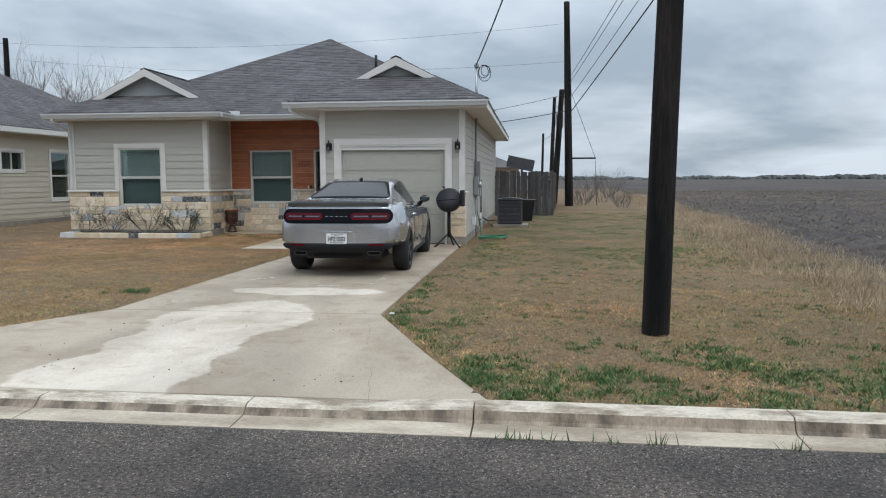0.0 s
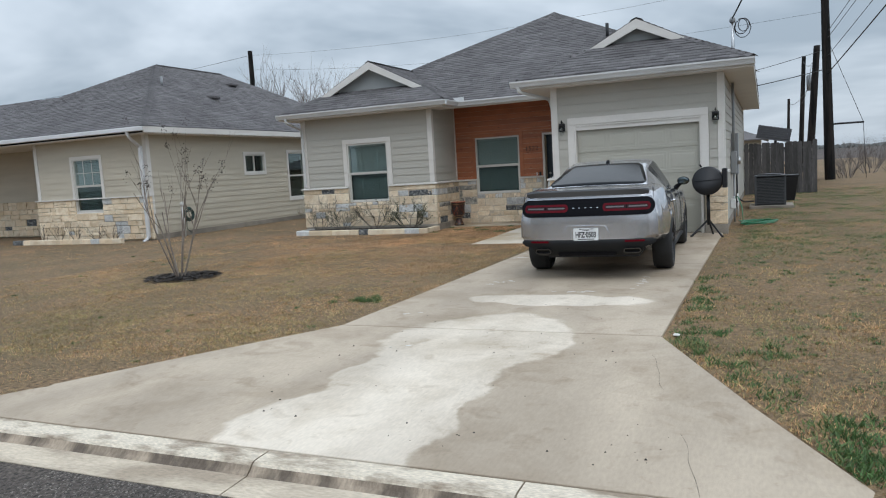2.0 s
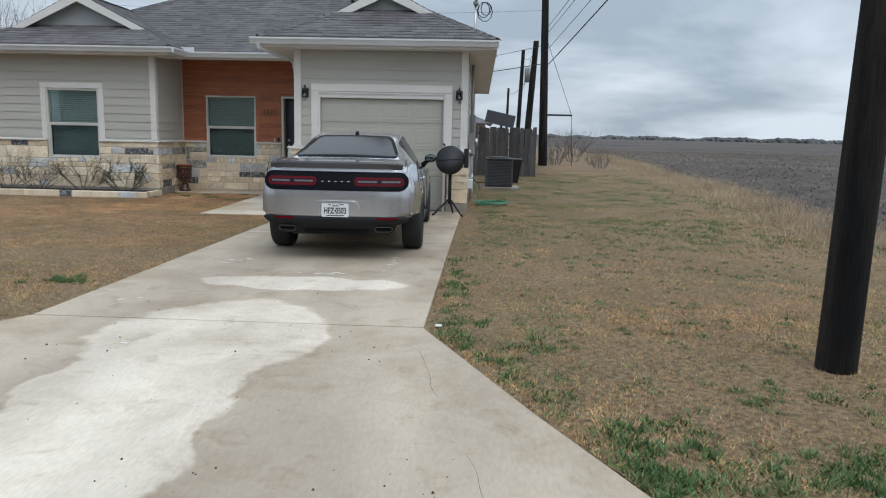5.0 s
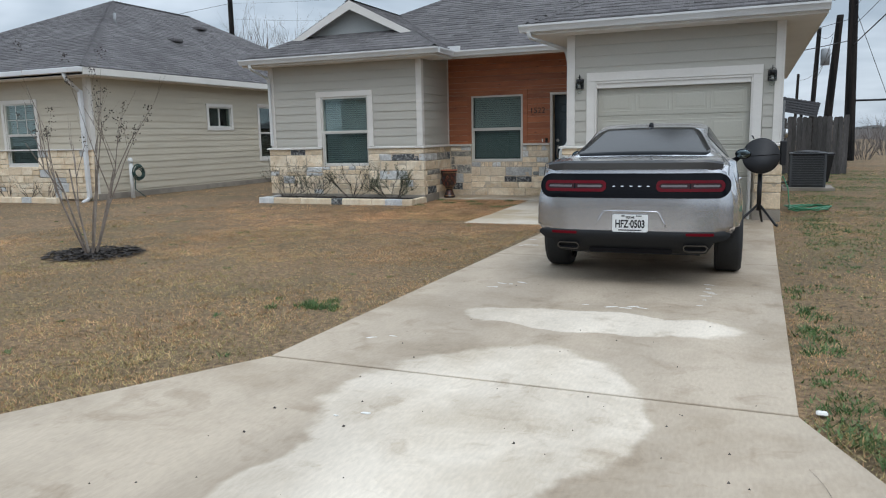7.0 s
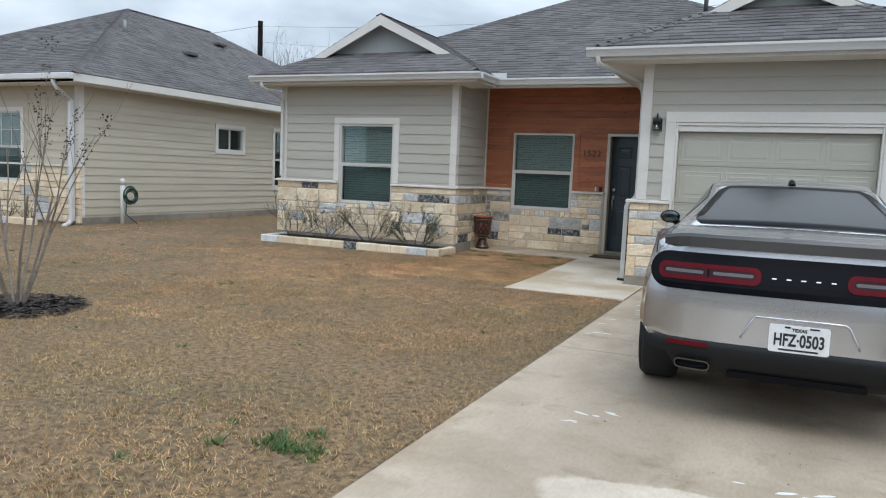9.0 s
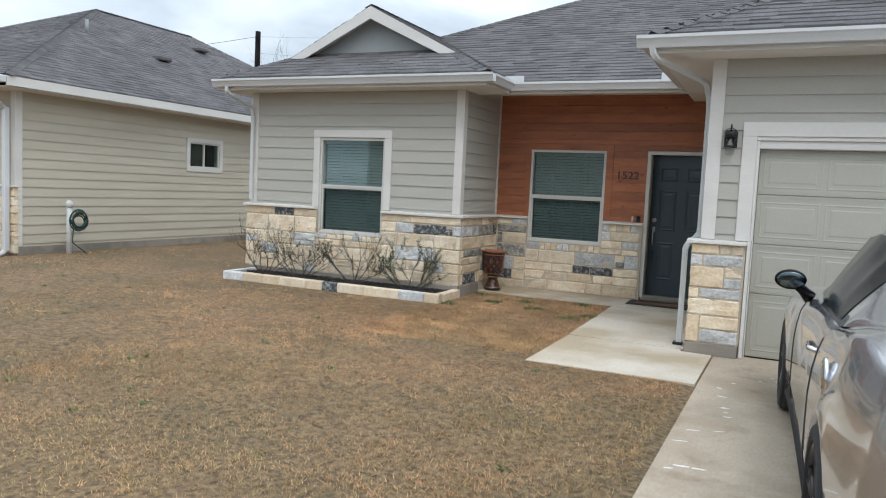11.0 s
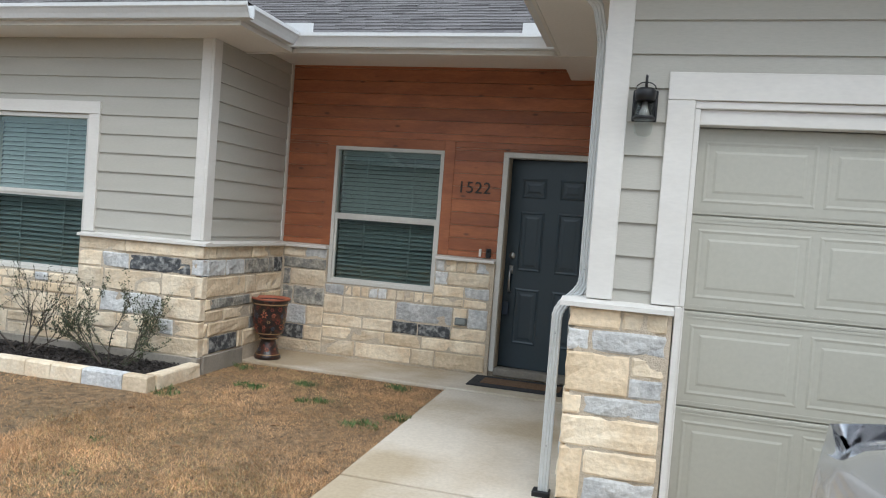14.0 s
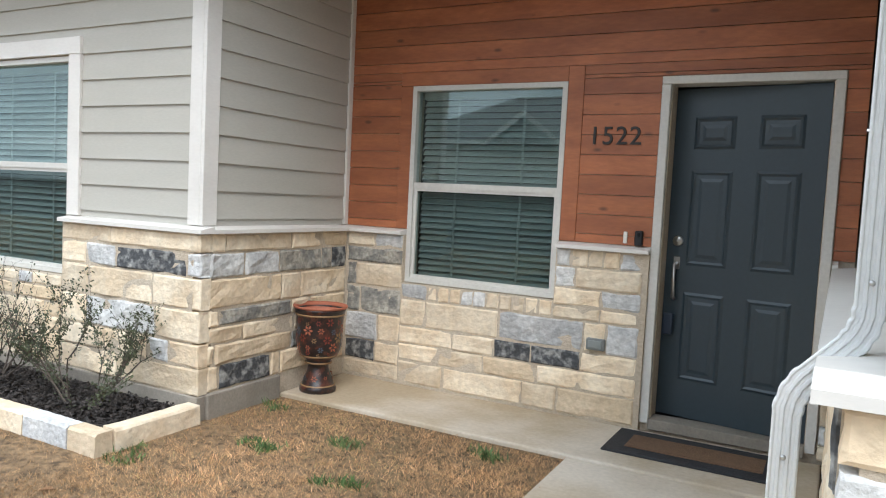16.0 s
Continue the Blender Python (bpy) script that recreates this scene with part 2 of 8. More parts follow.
def tube_bm(bm, pts, radii, n=8, cap=True):
    """A round tube through pts."""
    rings = []
    pts = [Vector(p) for p in pts]
    ref = Vector((0.31, 0.17, 0.94)).normalized()
    for i, p in enumerate(pts):
        d = (pts[min(i + 1, len(pts) - 1)] - pts[max(i - 1, 0)]).normalized()
        if abs(d.dot(ref)) > 0.95:
            a = d.orthogonal().normalized()
        else:
            a = d.cross(ref).normalized()
        b = d.cross(a)
        r = radii[i] if isinstance(radii, (list, tuple)) else radii
        rings.append([bm.verts.new(p + r * (math.cos(2 * math.pi * k / n) * a + math.sin(2 * math.pi * k / n) * b)) for k in range(n)])
    for r0, r1 in zip(rings, rings[1:]):
        for k in range(n):
            bm.faces.new((r0[k], r0[(k + 1) % n], r1[(k + 1) % n], r1[k]))
    if cap and n > 2:
        bm.faces.new(rings[0][::-1])
        bm.faces.new(rings[-1])
    return rings


def tube(name, pts, radii, material, parent=None, label="", n=8):
    bm = bmesh.new()
    tube_bm(bm, pts, radii, n)
    fix(bm)
    return part(name, bm, material, parent, label, smooth=True)


def lathe(name, profile, material, parent=None, label="", n=28, at=(0, 0, 0), smooth=True, axis="z"):
    bm = bmesh.new()
    rings = []
    for r, z in profile:
        ring = []
        for k in range(n):
            a = 2 * math.pi * k / n
            c = (r * math.cos(a), r * math.sin(a), z)
            if axis == "y":
                c = (c[0], c[2], c[1])
            elif axis == "x":
                c = (c[2], c[0], c[1])
            ring.append(bm.verts.new((c[0] + at[0], c[1] + at[1], c[2] + at[2])))
        rings.append(ring)
    for r0, r1 in zip(rings, rings[1:]):
        for k in range(n):
            bm.faces.new((r0[k], r0[(k + 1) % n], r1[(k + 1) % n], r1[k]))
    bm.faces.new(rings[0][::-1])
    bm.faces.new(rings[-1])
    fix(bm)
    return part(name, bm, material, parent, label, smooth)


class Wall:
    """A vertical plane: u runs along it, d out of it."""

    def __init__(self, origin, along, outward):
        self.o, self.u, self.n = Vector((*origin, 0)), Vector((*along, 0)).normalized(), Vector((*outward, 0)).normalized()

    def p(self, u, z, d=0.0):
        q = self.o + self.u * u + self.n * d
        return (q.x, q.y, z)

    def box(self, bm, u0, u1, z0, z1, d0, d1):
        vs = [self.p(u0, z0, d0), self.p(u1, z0, d0), self.p(u1, z0, d1), self.p(u0, z0, d1), self.p(u0, z1, d0), self.p(u1, z1, d0), self.p(u1, z1, d1), self.p(u0, z1, d1)]
        vv = [bm.verts.new(v) for v in vs]
        return [bm.faces.new([vv[i] for i in f]) for f in BOX_FACES]

    def block(self, name, u0, u1, z0, z1, d0, d1, material, parent=None, label="", bev=0.0):
        bm = bmesh.new()
        self.box(bm, u0, u1, z0, z1, d0, d1)
        fix(bm)
        if bev:
            bevel(bm, bev)
        return part(name, bm, material, parent, label)


def cells(u0, u1, z0, z1, holes):
    """The rectangles of [u0,u1]x[z0,z1] that the holes (u0,u1,z0,z1) leave."""
    zs = sorted({z0, z1, *[min(max(h[i], z0), z1) for h in holes for i in (2, 3)]})
    for a, b in zip(zs, zs[1:]):
        if b - a < 1e-4:
            continue
        mid = (a + b) / 2
        cuts = sorted((max(h[0], u0), min(h[1], u1)) for h in holes if h[2] < mid < h[3] and h[1] > u0 and h[0] < u1)
        at = u0
        for c0, c1 in cuts:
            if c0 - at > 1e-3:
                yield at, c0, a, b
            at = max(at, c1)
        if u1 - at > 1e-3:
            yield at, u1, a, b


def solid_wall(name, wall, u0, u1, z0, z1, thick, holes, material, parent, label=""):
    bm = bmesh.new()
    for a, b, c, d in cells(u0, u1, z0, z1, holes):
        wall.box(bm, a, b, c, d, -thick, 0.0)
    fix(bm)
    return part(name, bm, material, parent, label)


def lap_siding(wall, u0, u1, z0, z1, holes, material, parent, step=0.1725, phase=1.355):
    """Lapped boards, each a wedge thicker at its lower edge."""
    z = phase - math.ceil((phase - z0) / step) * step
    while z < z1 - 0.01:
        low, top = max(z, z0), min(z + step, z1)
        for a, b, c, d in cells(u0, u1, low, top, holes):
            bm = bmesh.new()
            dl, dh = 0.019 - 0.014 * (c - z) / step, 0.019 - 0.014 * (d - z) / step
            vs = [wall.p(a, c, 0.001), wall.p(b, c, 0.001), wall.p(b, c, dl), wall.p(a, c, dl), wall.p(a, d, 0.001), wall.p(b, d, 0.001), wall.p(b, d, dh), wall.p(a, d, dh)]
            vv = [bm.verts.new(v) for v in vs]
            for f in BOX_FACES:
                bm.faces.new([vv[i] for i in f])
            fix(bm)
            part("siding_board", bm, material, parent)
        z += step


STONES = {"c": M_STONE, "t": M_STONE_TAN, "g": M_STONE_GREY, "d": M_STONE_DARK, "m": M_STONE_MID}


def stone(wall, u0, u1, z0, z1, kind, parent, rng, proud=0.075):
    """One rock-faced block, its edges chipped and its face hollowed and swollen."""
    gap = 0.006
    u0, u1, z0, z1 = u0 + gap, u1 - gap, z0 + gap, z1 - gap
    nu, nz = max(4, min(9, int((u1 - u0) / 0.055))), 5 if z1 - z0 > 0.11 else 4
    bm = bmesh.new()
    seed = Vector((rng.uniform(-50, 50), rng.uniform(-50, 50), 0))
    grid = []
    fus = [0.0, 0.011 / (u1 - u0), *[0.011 / (u1 - u0) + (1 - 0.022 / (u1 - u0)) * i / (nu - 2) for i in range(1, nu - 2)], 1 - 0.011 / (u1 - u0), 1.0]
    fzs = [0.0, 0.011 / (z1 - z0), *[0.011 / (z1 - z0) + (1 - 0.022 / (z1 - z0)) * j / (nz - 2) for j in range(1, nz - 2)], 1 - 0.011 / (z1 - z0), 1.0]
    tilt_u, tilt_z = rng.uniform(-0.006, 0.006), rng.uniform(-0.006, 0.006)
    for fz in fzs:
        line = []
        for fu in fus:
            u, z = u0 + (u1 - u0) * fu, z0 + (z1 - z0) * fz
            rim_ = fu in (0.0, 1.0) or fz in (0.0, 1.0)
            swell = noise.noise(seed + Vector((u * 6, z * 6, 0))) * 0.018 + noise.noise(seed + Vector((u * 17, z * 17, 3))) * 0.009
            d = proud - 0.006 + swell + tilt_u * (fu - 0.5) + tilt_z * (fz - 0.5)
            if rim_:
                d = min(d, proud) - 0.007
                u += rng.uniform(-0.004, 0.004)
                z += rng.uniform(-0.004, 0.004)
            line.append(bm.verts.new(wall.p(u, z, d)))
        grid.append(line)
    for j in range(nz):
        for i in range(nu):
            bm.faces.new((grid[j][i], grid[j][i + 1], grid[j + 1][i + 1], grid[j + 1][i]))
    rim = grid[0][:] + [grid[j][nu] for j in range(1, nz + 1)] + grid[nz][-2::-1] + [grid[j][0] for j in range(nz - 1, 0, -1)]
    back = [bm.verts.new(v.co - wall.n * (proud + 0.0)) for v in rim]
    for k in range(len(rim)):
        j = (k + 1) % len(rim)
        bm.faces.new((rim[j], rim[k], back[k], back[j]))
    fix(bm)
    return part("stone", bm, STONES[kind], parent, smooth=False)


def stone_rows(wall, u0, z_top, rows, parent, rng):
    """Rows from the top down: (height, "kind width kind width ..." in centimetres)."""
    z = z_top
    for h, text in rows:
        u = u0
        words = text.split()
        for k, w in zip(words[::2], words[1::2]):
            w = float(w) / 100
            layers = k.split("/")
            for q, kind in enumerate(layers):
                stone(wall, u, u + w, z - h * (q + 1) / len(layers), z - h * q / len(layers), kind, parent, rng)
            u += w
        z -= h


def stone_fill(wall, u0, u1, z0, z1, parent, rng, dark=0.1, proud=0.075):
    """Courses of uneven height, broken into blocks of uneven length."""
    z = z0
    while z < z1 - 0.02:
        h = rng.choice((0.13, 0.17, 0.2, 0.23, 0.26))
        if z1 - z - h < 0.09:
            h = z1 - z
        u = u0
        while u < u1 - 0.01:
            w = rng.uniform(0.2, 0.6)
            if u1 - u - w < 0.13:
                w = u1 - u
            kind = rng.choices("ctgd", (0.64, 0.22, 0.12, dark * 0.6))[0]
            if h > 0.19 and rng.random() < 0.35:
                m = z + h * rng.uniform(0.4, 0.6)
                stone(wall, u, u + w, z, m, kind, parent, rng, proud)
                stone(wall, u, u + w, m, z + h, rng.choices("ctg", (0.62, 0.26, 0.12))[0], parent, rng, proud)
            else:
                stone(wall, u, u + w, z, z + h, kind, parent, rng, proud)
            u += w
        z += h


def frame_bm(wall, bm, u0, u1, z0, z1, w, d0, d1):
    """Four mitred bars round an opening."""
    loops = []
    for d in (d0, d1):
        for i in (0.0, w):
            loops.append([bm.verts.new(wall.p(u, z, d)) for u, z in ((u0 + i, z0 + i), (u1 - i, z0 + i), (u1 - i, z1 - i), (u0 + i, z1 - i))])
    for a, b in ((0, 1), (2, 3), (0, 2), (1, 3)):
        for k in range(4):
            j = (k + 1) % 4
            bm.faces.new((loops[a][k], loops[a][j], loops[b][j], loops[b][k]))


def sash_window(wall, u0, u1, z0, z1, parent, name="window", blinds=True, open_top=True, grid=False, slider=False, deep=0.0):
    """A vinyl single-hung window with blinds behind it; u0..z1 is the vinyl frame's outside."""
    bm = bmesh.new()
    frame_bm(wall, bm, u0, u1, z0, z1, 0.035, -0.07 - deep, 0.012 - deep)
    fix(bm)
    win = part(name, bm, M_VINYL, parent, "almond vinyl single-hung window frame")
    a, b, c, d = u0 + 0.035, u1 - 0.035, z0 + 0.035, z1 - 0.035
    mid = (c + d) / 2
    if slider:
        m = (a + b) / 2
        wall.block("meeting_rail", m - 0.018, m + 0.018, c, d, -0.05 - deep, -0.005 - deep, M_VINYL, win)
        panes = [(a, m - 0.018, c, d, M_GLASS), (m + 0.018, b, c, d, M_SCREEN)]
    else:
        wall.block("meeting_rail", a, b, mid - 0.02, mid + 0.02, -0.055 - deep, -0.003 - deep, M_VINYL, win)
        bm = bmesh.new()
        frame_bm(wall, bm, a, b, c, mid - 0.02, 0.022, -0.05 - deep, -0.012 - deep)
        fix(bm)
        part("lower_sash", bm, M_VINYL, win)
        panes = [(a, b, mid + 0.02, d, M_GLASS), (a + 0.022, b - 0.022, c + 0.022, mid - 0.042, M_SCREEN)]
    for pa, pb, pc, pd, g in panes:
        q = wall.block("pane", pa - 0.004, pb + 0.004, pc - 0.004, pd + 0.004, -0.034 - deep, -0.028 - deep, g, win)
        q.visible_shadow = False
    if grid:
        bm = bmesh.new()
        for k in (1, 2):
            u = a + (b - a) * k / 3
            wall.box(bm, u - 0.008, u + 0.008, mid + 0.021, d, -0.026 - deep, -0.018 - deep)
        z = (mid + d) / 2
        for k in range(3):
            wall.box(bm, a + (b - a) * k / 3 + (0.009 if k else 0), a + (b - a) * (k + 1) / 3 - (0.009 if k < 2 else 0), z - 0.008, z + 0.008, -0.026 - deep, -0.018 - deep)
        fix(bm)
        part("muntin", bm, M_VINYL, win)
    if blinds:
        step = 0.045
        n = int((d - c - 0.05) / step)
        bm = bmesh.new()
        w, t, sl = 0.015, 0.002, -0.018
        vs = [(a + 0.01, -w, -sl - t), (b - 0.01, -w, -sl - t), (b - 0.01, w, sl - t), (a + 0.01, w, sl - t), (a + 0.01, -w, -sl + t), (b - 0.01, -w, -sl + t), (b - 0.01, w, sl + t), (a + 0.01, w, sl + t)]
        vv = [bm.verts.new(wall.p(u, z, dd - 0.115 - deep)) for u, dd, z in vs]
        for f in BOX_FACES:
            bm.faces.new([vv[i] for i in f])
        fix(bm)
        slat = part("blind_slat", bm, M_BLIND, win, "horizontal blind slat behind the glass")
        slat.location.z = c + 0.03
        for k in range(1, n):
            s = new("blind_slat", slat.data)
            s.parent = win
            s.location.z = c + 0.03 + k * step
        wall.block("blind_headrail", a + 0.006, b - 0.006, d - 0.05, d, -0.145 - deep, -0.09 - deep, M_BLIND, win)
        for f in (0.27, 0.73):
            u = a + (b - a) * f
            wall.block("blind_tape", u - 0.009, u + 0.009, c + 0.01, d - 0.05, -0.0915 - deep, -0.0905 - deep, M_BLIND, win)
    return win


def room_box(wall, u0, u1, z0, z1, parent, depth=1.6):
    """The room behind a window, dimness in its near-black colour: back, sides, floor and ceiling."""
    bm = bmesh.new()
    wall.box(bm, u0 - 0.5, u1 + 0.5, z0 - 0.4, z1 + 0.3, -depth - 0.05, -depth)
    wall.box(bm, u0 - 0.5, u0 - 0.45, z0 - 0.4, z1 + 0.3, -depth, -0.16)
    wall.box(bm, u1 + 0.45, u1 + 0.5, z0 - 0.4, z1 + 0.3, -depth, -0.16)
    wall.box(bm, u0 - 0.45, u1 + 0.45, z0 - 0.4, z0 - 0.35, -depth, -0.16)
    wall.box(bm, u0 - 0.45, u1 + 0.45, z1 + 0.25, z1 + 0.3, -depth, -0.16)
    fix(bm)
    return part("room_lining", bm, M_ROOM_SHADE, parent, "near-black lining, the unlit room's shade in its colour")


def lerp_pts(pts, v):
    for (v0, u0), (v1, u1) in zip(pts, pts[1:]):
        if v0 <= v <= v1:
            return u0 + (u1 - u0) * (v - v0) / max(v1 - v0, 1e-9)
    return pts[-1][1] if v > pts[-1][0] else pts[0][1]


def roof_slope(name, origin, along, inward, z0, pitch, left, right, parent, rng, tabs=True, singles=None):
    """One roof slope. v is the run in from the eave; left and right give u at each v. Shingle courses lie on a deck."""
    o, e, s = Vector((*origin, z0)), Vector((*along, 0)), Vector((*inward, 0))
    vmax = left[-1][0]

    def p(u, v, lift=0.0):
        q = o + e * u + s * v
        return (q.x, q.y, z0 + pitch * v + lift)

    vs_l, vs_r = [p(u, v) for v, u in left], [p(u, v) for v, u in right]
    ring = vs_l + vs_r[::-1]
    low = [(x, y, z - 0.06) for x, y, z in ring]
    n = len(ring)
    deck = from_lists(name, ring + low, [tuple(range(n)), tuple(range(2 * n - 1, n - 1, -1))] + [(i, i + n, (i + 1) % n + n, (i + 1) % n) for i in range(n)], M_SHINGLES, parent, "grey asphalt shingle roof slope")
    if not tabs:
        return deck
    run = 0.143 / math.sqrt(1 + pitch * pitch)
    verts, faces, count = [], [], 0
    v = 0.0
    while v < vmax - 0.02:
        v1 = min(v + run * 1.12, vmax)
        a, b = lerp_pts(left, v + run / 2), lerp_pts(right, v + run / 2)
        if a > b:
            a, b = b, a
        u = a - rng.uniform(0, 0.2)
        while u < b:
            w = rng.uniform(0.12, 0.34)
            t = rng.choice((0.006, 0.009, 0.015))
            x0, x1 = max(u, a), min(u + w - 0.004, b)
            u += w
            if x1 - x0 < 0.02:
                continue
            drop = rng.choice((0.0, 0.0, 0.012))
            tab = [p(x0, v - drop, 0.001), p(x1, v - drop, 0.001), p(x1, v - drop, t + 0.006), p(x0, v - drop, t + 0.006), p(x1, v1, 0.003), p(x0, v1, 0.003)]
            fs = [(0, 1, 2, 3), (3, 2, 4, 5), (0, 3, 5), (1, 4, 2)]
            if singles and singles(x0, v) and count < 150:
                from_lists("shingle", tab, fs, M_SHINGLE, deck)
                count += 1
            else:
                k = len(verts)
                verts += tab
                faces += [tuple(i + k for i in f) for f in fs]
        v += run
    if verts:
        ob = from_lists("shingle_cover", verts, faces, M_SHINGLES, deck, "courses of grey laminated asphalt shingles")
        ob["kind"] = "stuff"
    return deck


# ---- the house ----
PITCH, EAVE = 0.51, 3.26
rng = random.Random(4)
house = thing("house", "single-storey greige lap-sided house with cream stone skirt and cedar porch", "house", (-6.6, 23, 0))
WF = Wall((-12.0, 17.95), (1, 0), (0, -1))
WS = Wall((-8.27, 17.95), (0, 1), (1, 0))
PF = Wall((-8.27, 19.42), (1, 0), (0, -1))
GL = Wall((-4.75, 19.42), (0, -1), (-1, 0))
GF = Wall((-4.79, 16.17), (1, 0), (0, -1))
GR = Wall((-1.52, 16.17), (0, 1), (1, 0))
HL = Wall((-12.0, 29.77), (0, -1), (-1, 0))
HB = Wall((-1.52, 29.77), (-1, 0), (0, 1))
TOP = 3.09
W1 = (1.32, 2.485, 0.90, 2.385)
W2 = (0.57, 1.755, 0.92, 2.36)
DR = (2.425, 3.305, 0.20, 2.34)
GD = (0.49, 2.86, 0.10, 2.29)
walls = {}
for key, wall, u1, holes in (("front", WF, 3.73, [W1]), ("porch_side", WS, 1.30, []), ("porch", PF, 3.48, [W2, DR]), ("garage_side", GL, 3.10, []), ("garage", GF, 3.27, [GD]), ("side", GR, 13.6, []), ("far_side", HL, 11.82, []), ("back", HB, 10.48, [])):
    u0 = 0.15 if key in ("porch_side", "far_side", "garage_side", "side", "back") else 0.0
    u0 = 0.04 if key == "garage" else u0
    u1 = {"porch_side": 1.47, "garage_side": 3.10, "side": 13.45, "far_side": 11.67, "back": 10.33}.get(key, u1)
    walls[key] = solid_wall("wall", wall, u0, u1, 0.02, 3.22 if key in ("porch", "porch_side") else TOP, 0.15, holes, M_MORTAR if key in ("front", "porch", "porch_side", "garage_side") else M_SIDING, house, "framed wall with sandy mortar between its stones" if key in ("front", "porch") else "")

# lap siding over the walls, bare where windows, doors and stone come
LEDGE = 1.29
TR1 = (1.205, 2.60, 0.9, 2.505)
lap_siding(WF, 0.0, 3.73, LEDGE + 0.02, TOP, [TR1], M_SIDING, walls["front"])
lap_siding(WS, 0.02, 1.46, LEDGE + 0.02, 3.215, [], M_SIDING, walls["porch_side"])
lap_siding(GL, 0.0, 3.24, LEDGE + 0.02, TOP, [], M_SIDING, walls["garage_side"])
lap_siding(GF, 0.05, 3.27, LEDGE - 0.02, TOP, [(0.34, 3.02, 0, 2.47)], M_SIDING, walls["garage"])
lap_siding(GR, 0.0, 13.6, 0.26, TOP, [], M_SIDING, walls["side"])
lap_siding(HL, 0.0, 11.82, 0.26, TOP, [], M_SIDING, walls["far_side"])

# stone skirt
for wall, u0, z, rows in (
    (WF, 2.485, 1.27, [(0.12, "c 50 c 81.5"), (0.15, "c 26 g 29 d 64 g 12.5"), (0.20, "c 28 c 62 c 41.5"), (0.20, "c 26 g 67 c 38.5"), (0.15, "c 45 c 40 g 20 t 26.5"), (0.17, "c 58 c 73.5")]),
    (WS, 0.005, 1.27, [(0.12, "c 13 c 62 c 34 t 30"), (0.16, "g 30 g 33 m 46 m 12 d 18"), (0.19, "t 66 c 20 c 53"), (0.11, "c 9 m 68 c 20 t 42"), (0.11, "t 30 c 50 c 59"), (0.13, "c 6 t 72 m 30 c 31"), (0.16, "c 10 d 47 c 10 t 72")]),
    (PF, 0.075, 1.27, [(0.11, "c 25 g 24.5"), (0.12, "m 49.5"), (0.18, "m 9 c 40.5"), (0.20, "m 13 m 36.5"), (0.21, "g 30 c 19.5"), (0.16, "d 28 c 21.5"), (0.12, "c 49.5")]),
    (PF, 0.57, 0.915, [(0.115, "g 22 c 9 c 9 c 9.5 g 10 g 10 c 10 c 9 c 10 c 10 c 10")]),
    (PF, 0.565, 0.80, [(0.20, "c 22 c 58 g 61 c 15 g 21"), (0.13, "c 45 c 33 d 27 d 35 c 37"), (0.13, "c 34 c 36 t 40 c 67"), (0.17, "c 38 c 62 c 25 t 52")]),
    (PF, 1.757, 1.27, [(0.12, "g 10 c 12 c 10 c 11 g 14.5"), (0.14, "g 14 c 43.5"), (0.12, "c 32 g 25.5"), (0.09, "c 32 c 25.5")]),
    (GF, -0.065, 1.25, [(0.11, "t 27 c 23"), (0.12, "g 12 g 38"), (0.22, "t 33 c/g 17"), (0.11, "c 10 g 40"), (0.17, "c 50"), (0.285, "t 13 c/g 37")]),
    (WF, 1.32, 0.895, [(0.085, "g 20 c 16 c 14 c 18 g 16 c 16.5 c 16")]),
):
    stone_rows(wall, u0, z, rows, walls[{WF: "front", WS: "porch_side", PF: "porch", GF: "garage"}[wall]], rng)
stone_fill(WF, -0.07, 1.32, 0.28, 1.27, walls["front"], rng, 0.06)
stone_fill(WF, 1.32, 2.485, 0.28, 0.81, walls["front"], rng, 0.05)
stone_fill(GL, 0.075, 3.24, 0.17, 1.25, walls["garage_side"], rng, proud=0.115)
stone_fill(GF, 2.94, 3.33, 0.28, 1.25, walls["garage"], rng, 0.08)
stone_fill(PF, 3.37, 3.46, 0.17, 1.27, walls["porch"], rng, 0.05)
# mortar bed behind the pier stones
GF.block("mortar_bed", -0.03, 0.45, 0.235, 1.25, 0.0, 0.061, M_MORTAR, walls["garage"], "sandy mortar")
GF.block("mortar_bed", 2.93, 3.27, 0.28, 1.25, 0.0, 0.061, M_MORTAR, walls["garage"], "sandy mortar")
for wall, a, b, k in ((WF, 0.0, 1.32, "front"), (WF, 2.485, 3.73, "front"), (WS, 0.036, 1.43, "porch_side"), (PF, 0.04, 0.57, "porch"), (PF, 1.755, 2.365, "porch"), (GL, 0.06, 3.24, "garage_side")):
    wall.block("mortar_bed", a, b, 0.15, 1.268 if wall is not GL else 1.248, 0.0, 0.061 if wall is not GL else 0.101, M_MORTAR, walls[k], "sandy mortar")
WF.block("mortar_bed", 1.32, 2.485, 0.2, 0.895, 0.0, 0.061, M_MORTAR, walls["front"], "sandy mortar")
PF.block("mortar_bed", 0.57, 1.755, 0.15, 0.915, 0.0, 0.061, M_MORTAR, walls["porch"], "sandy mortar")

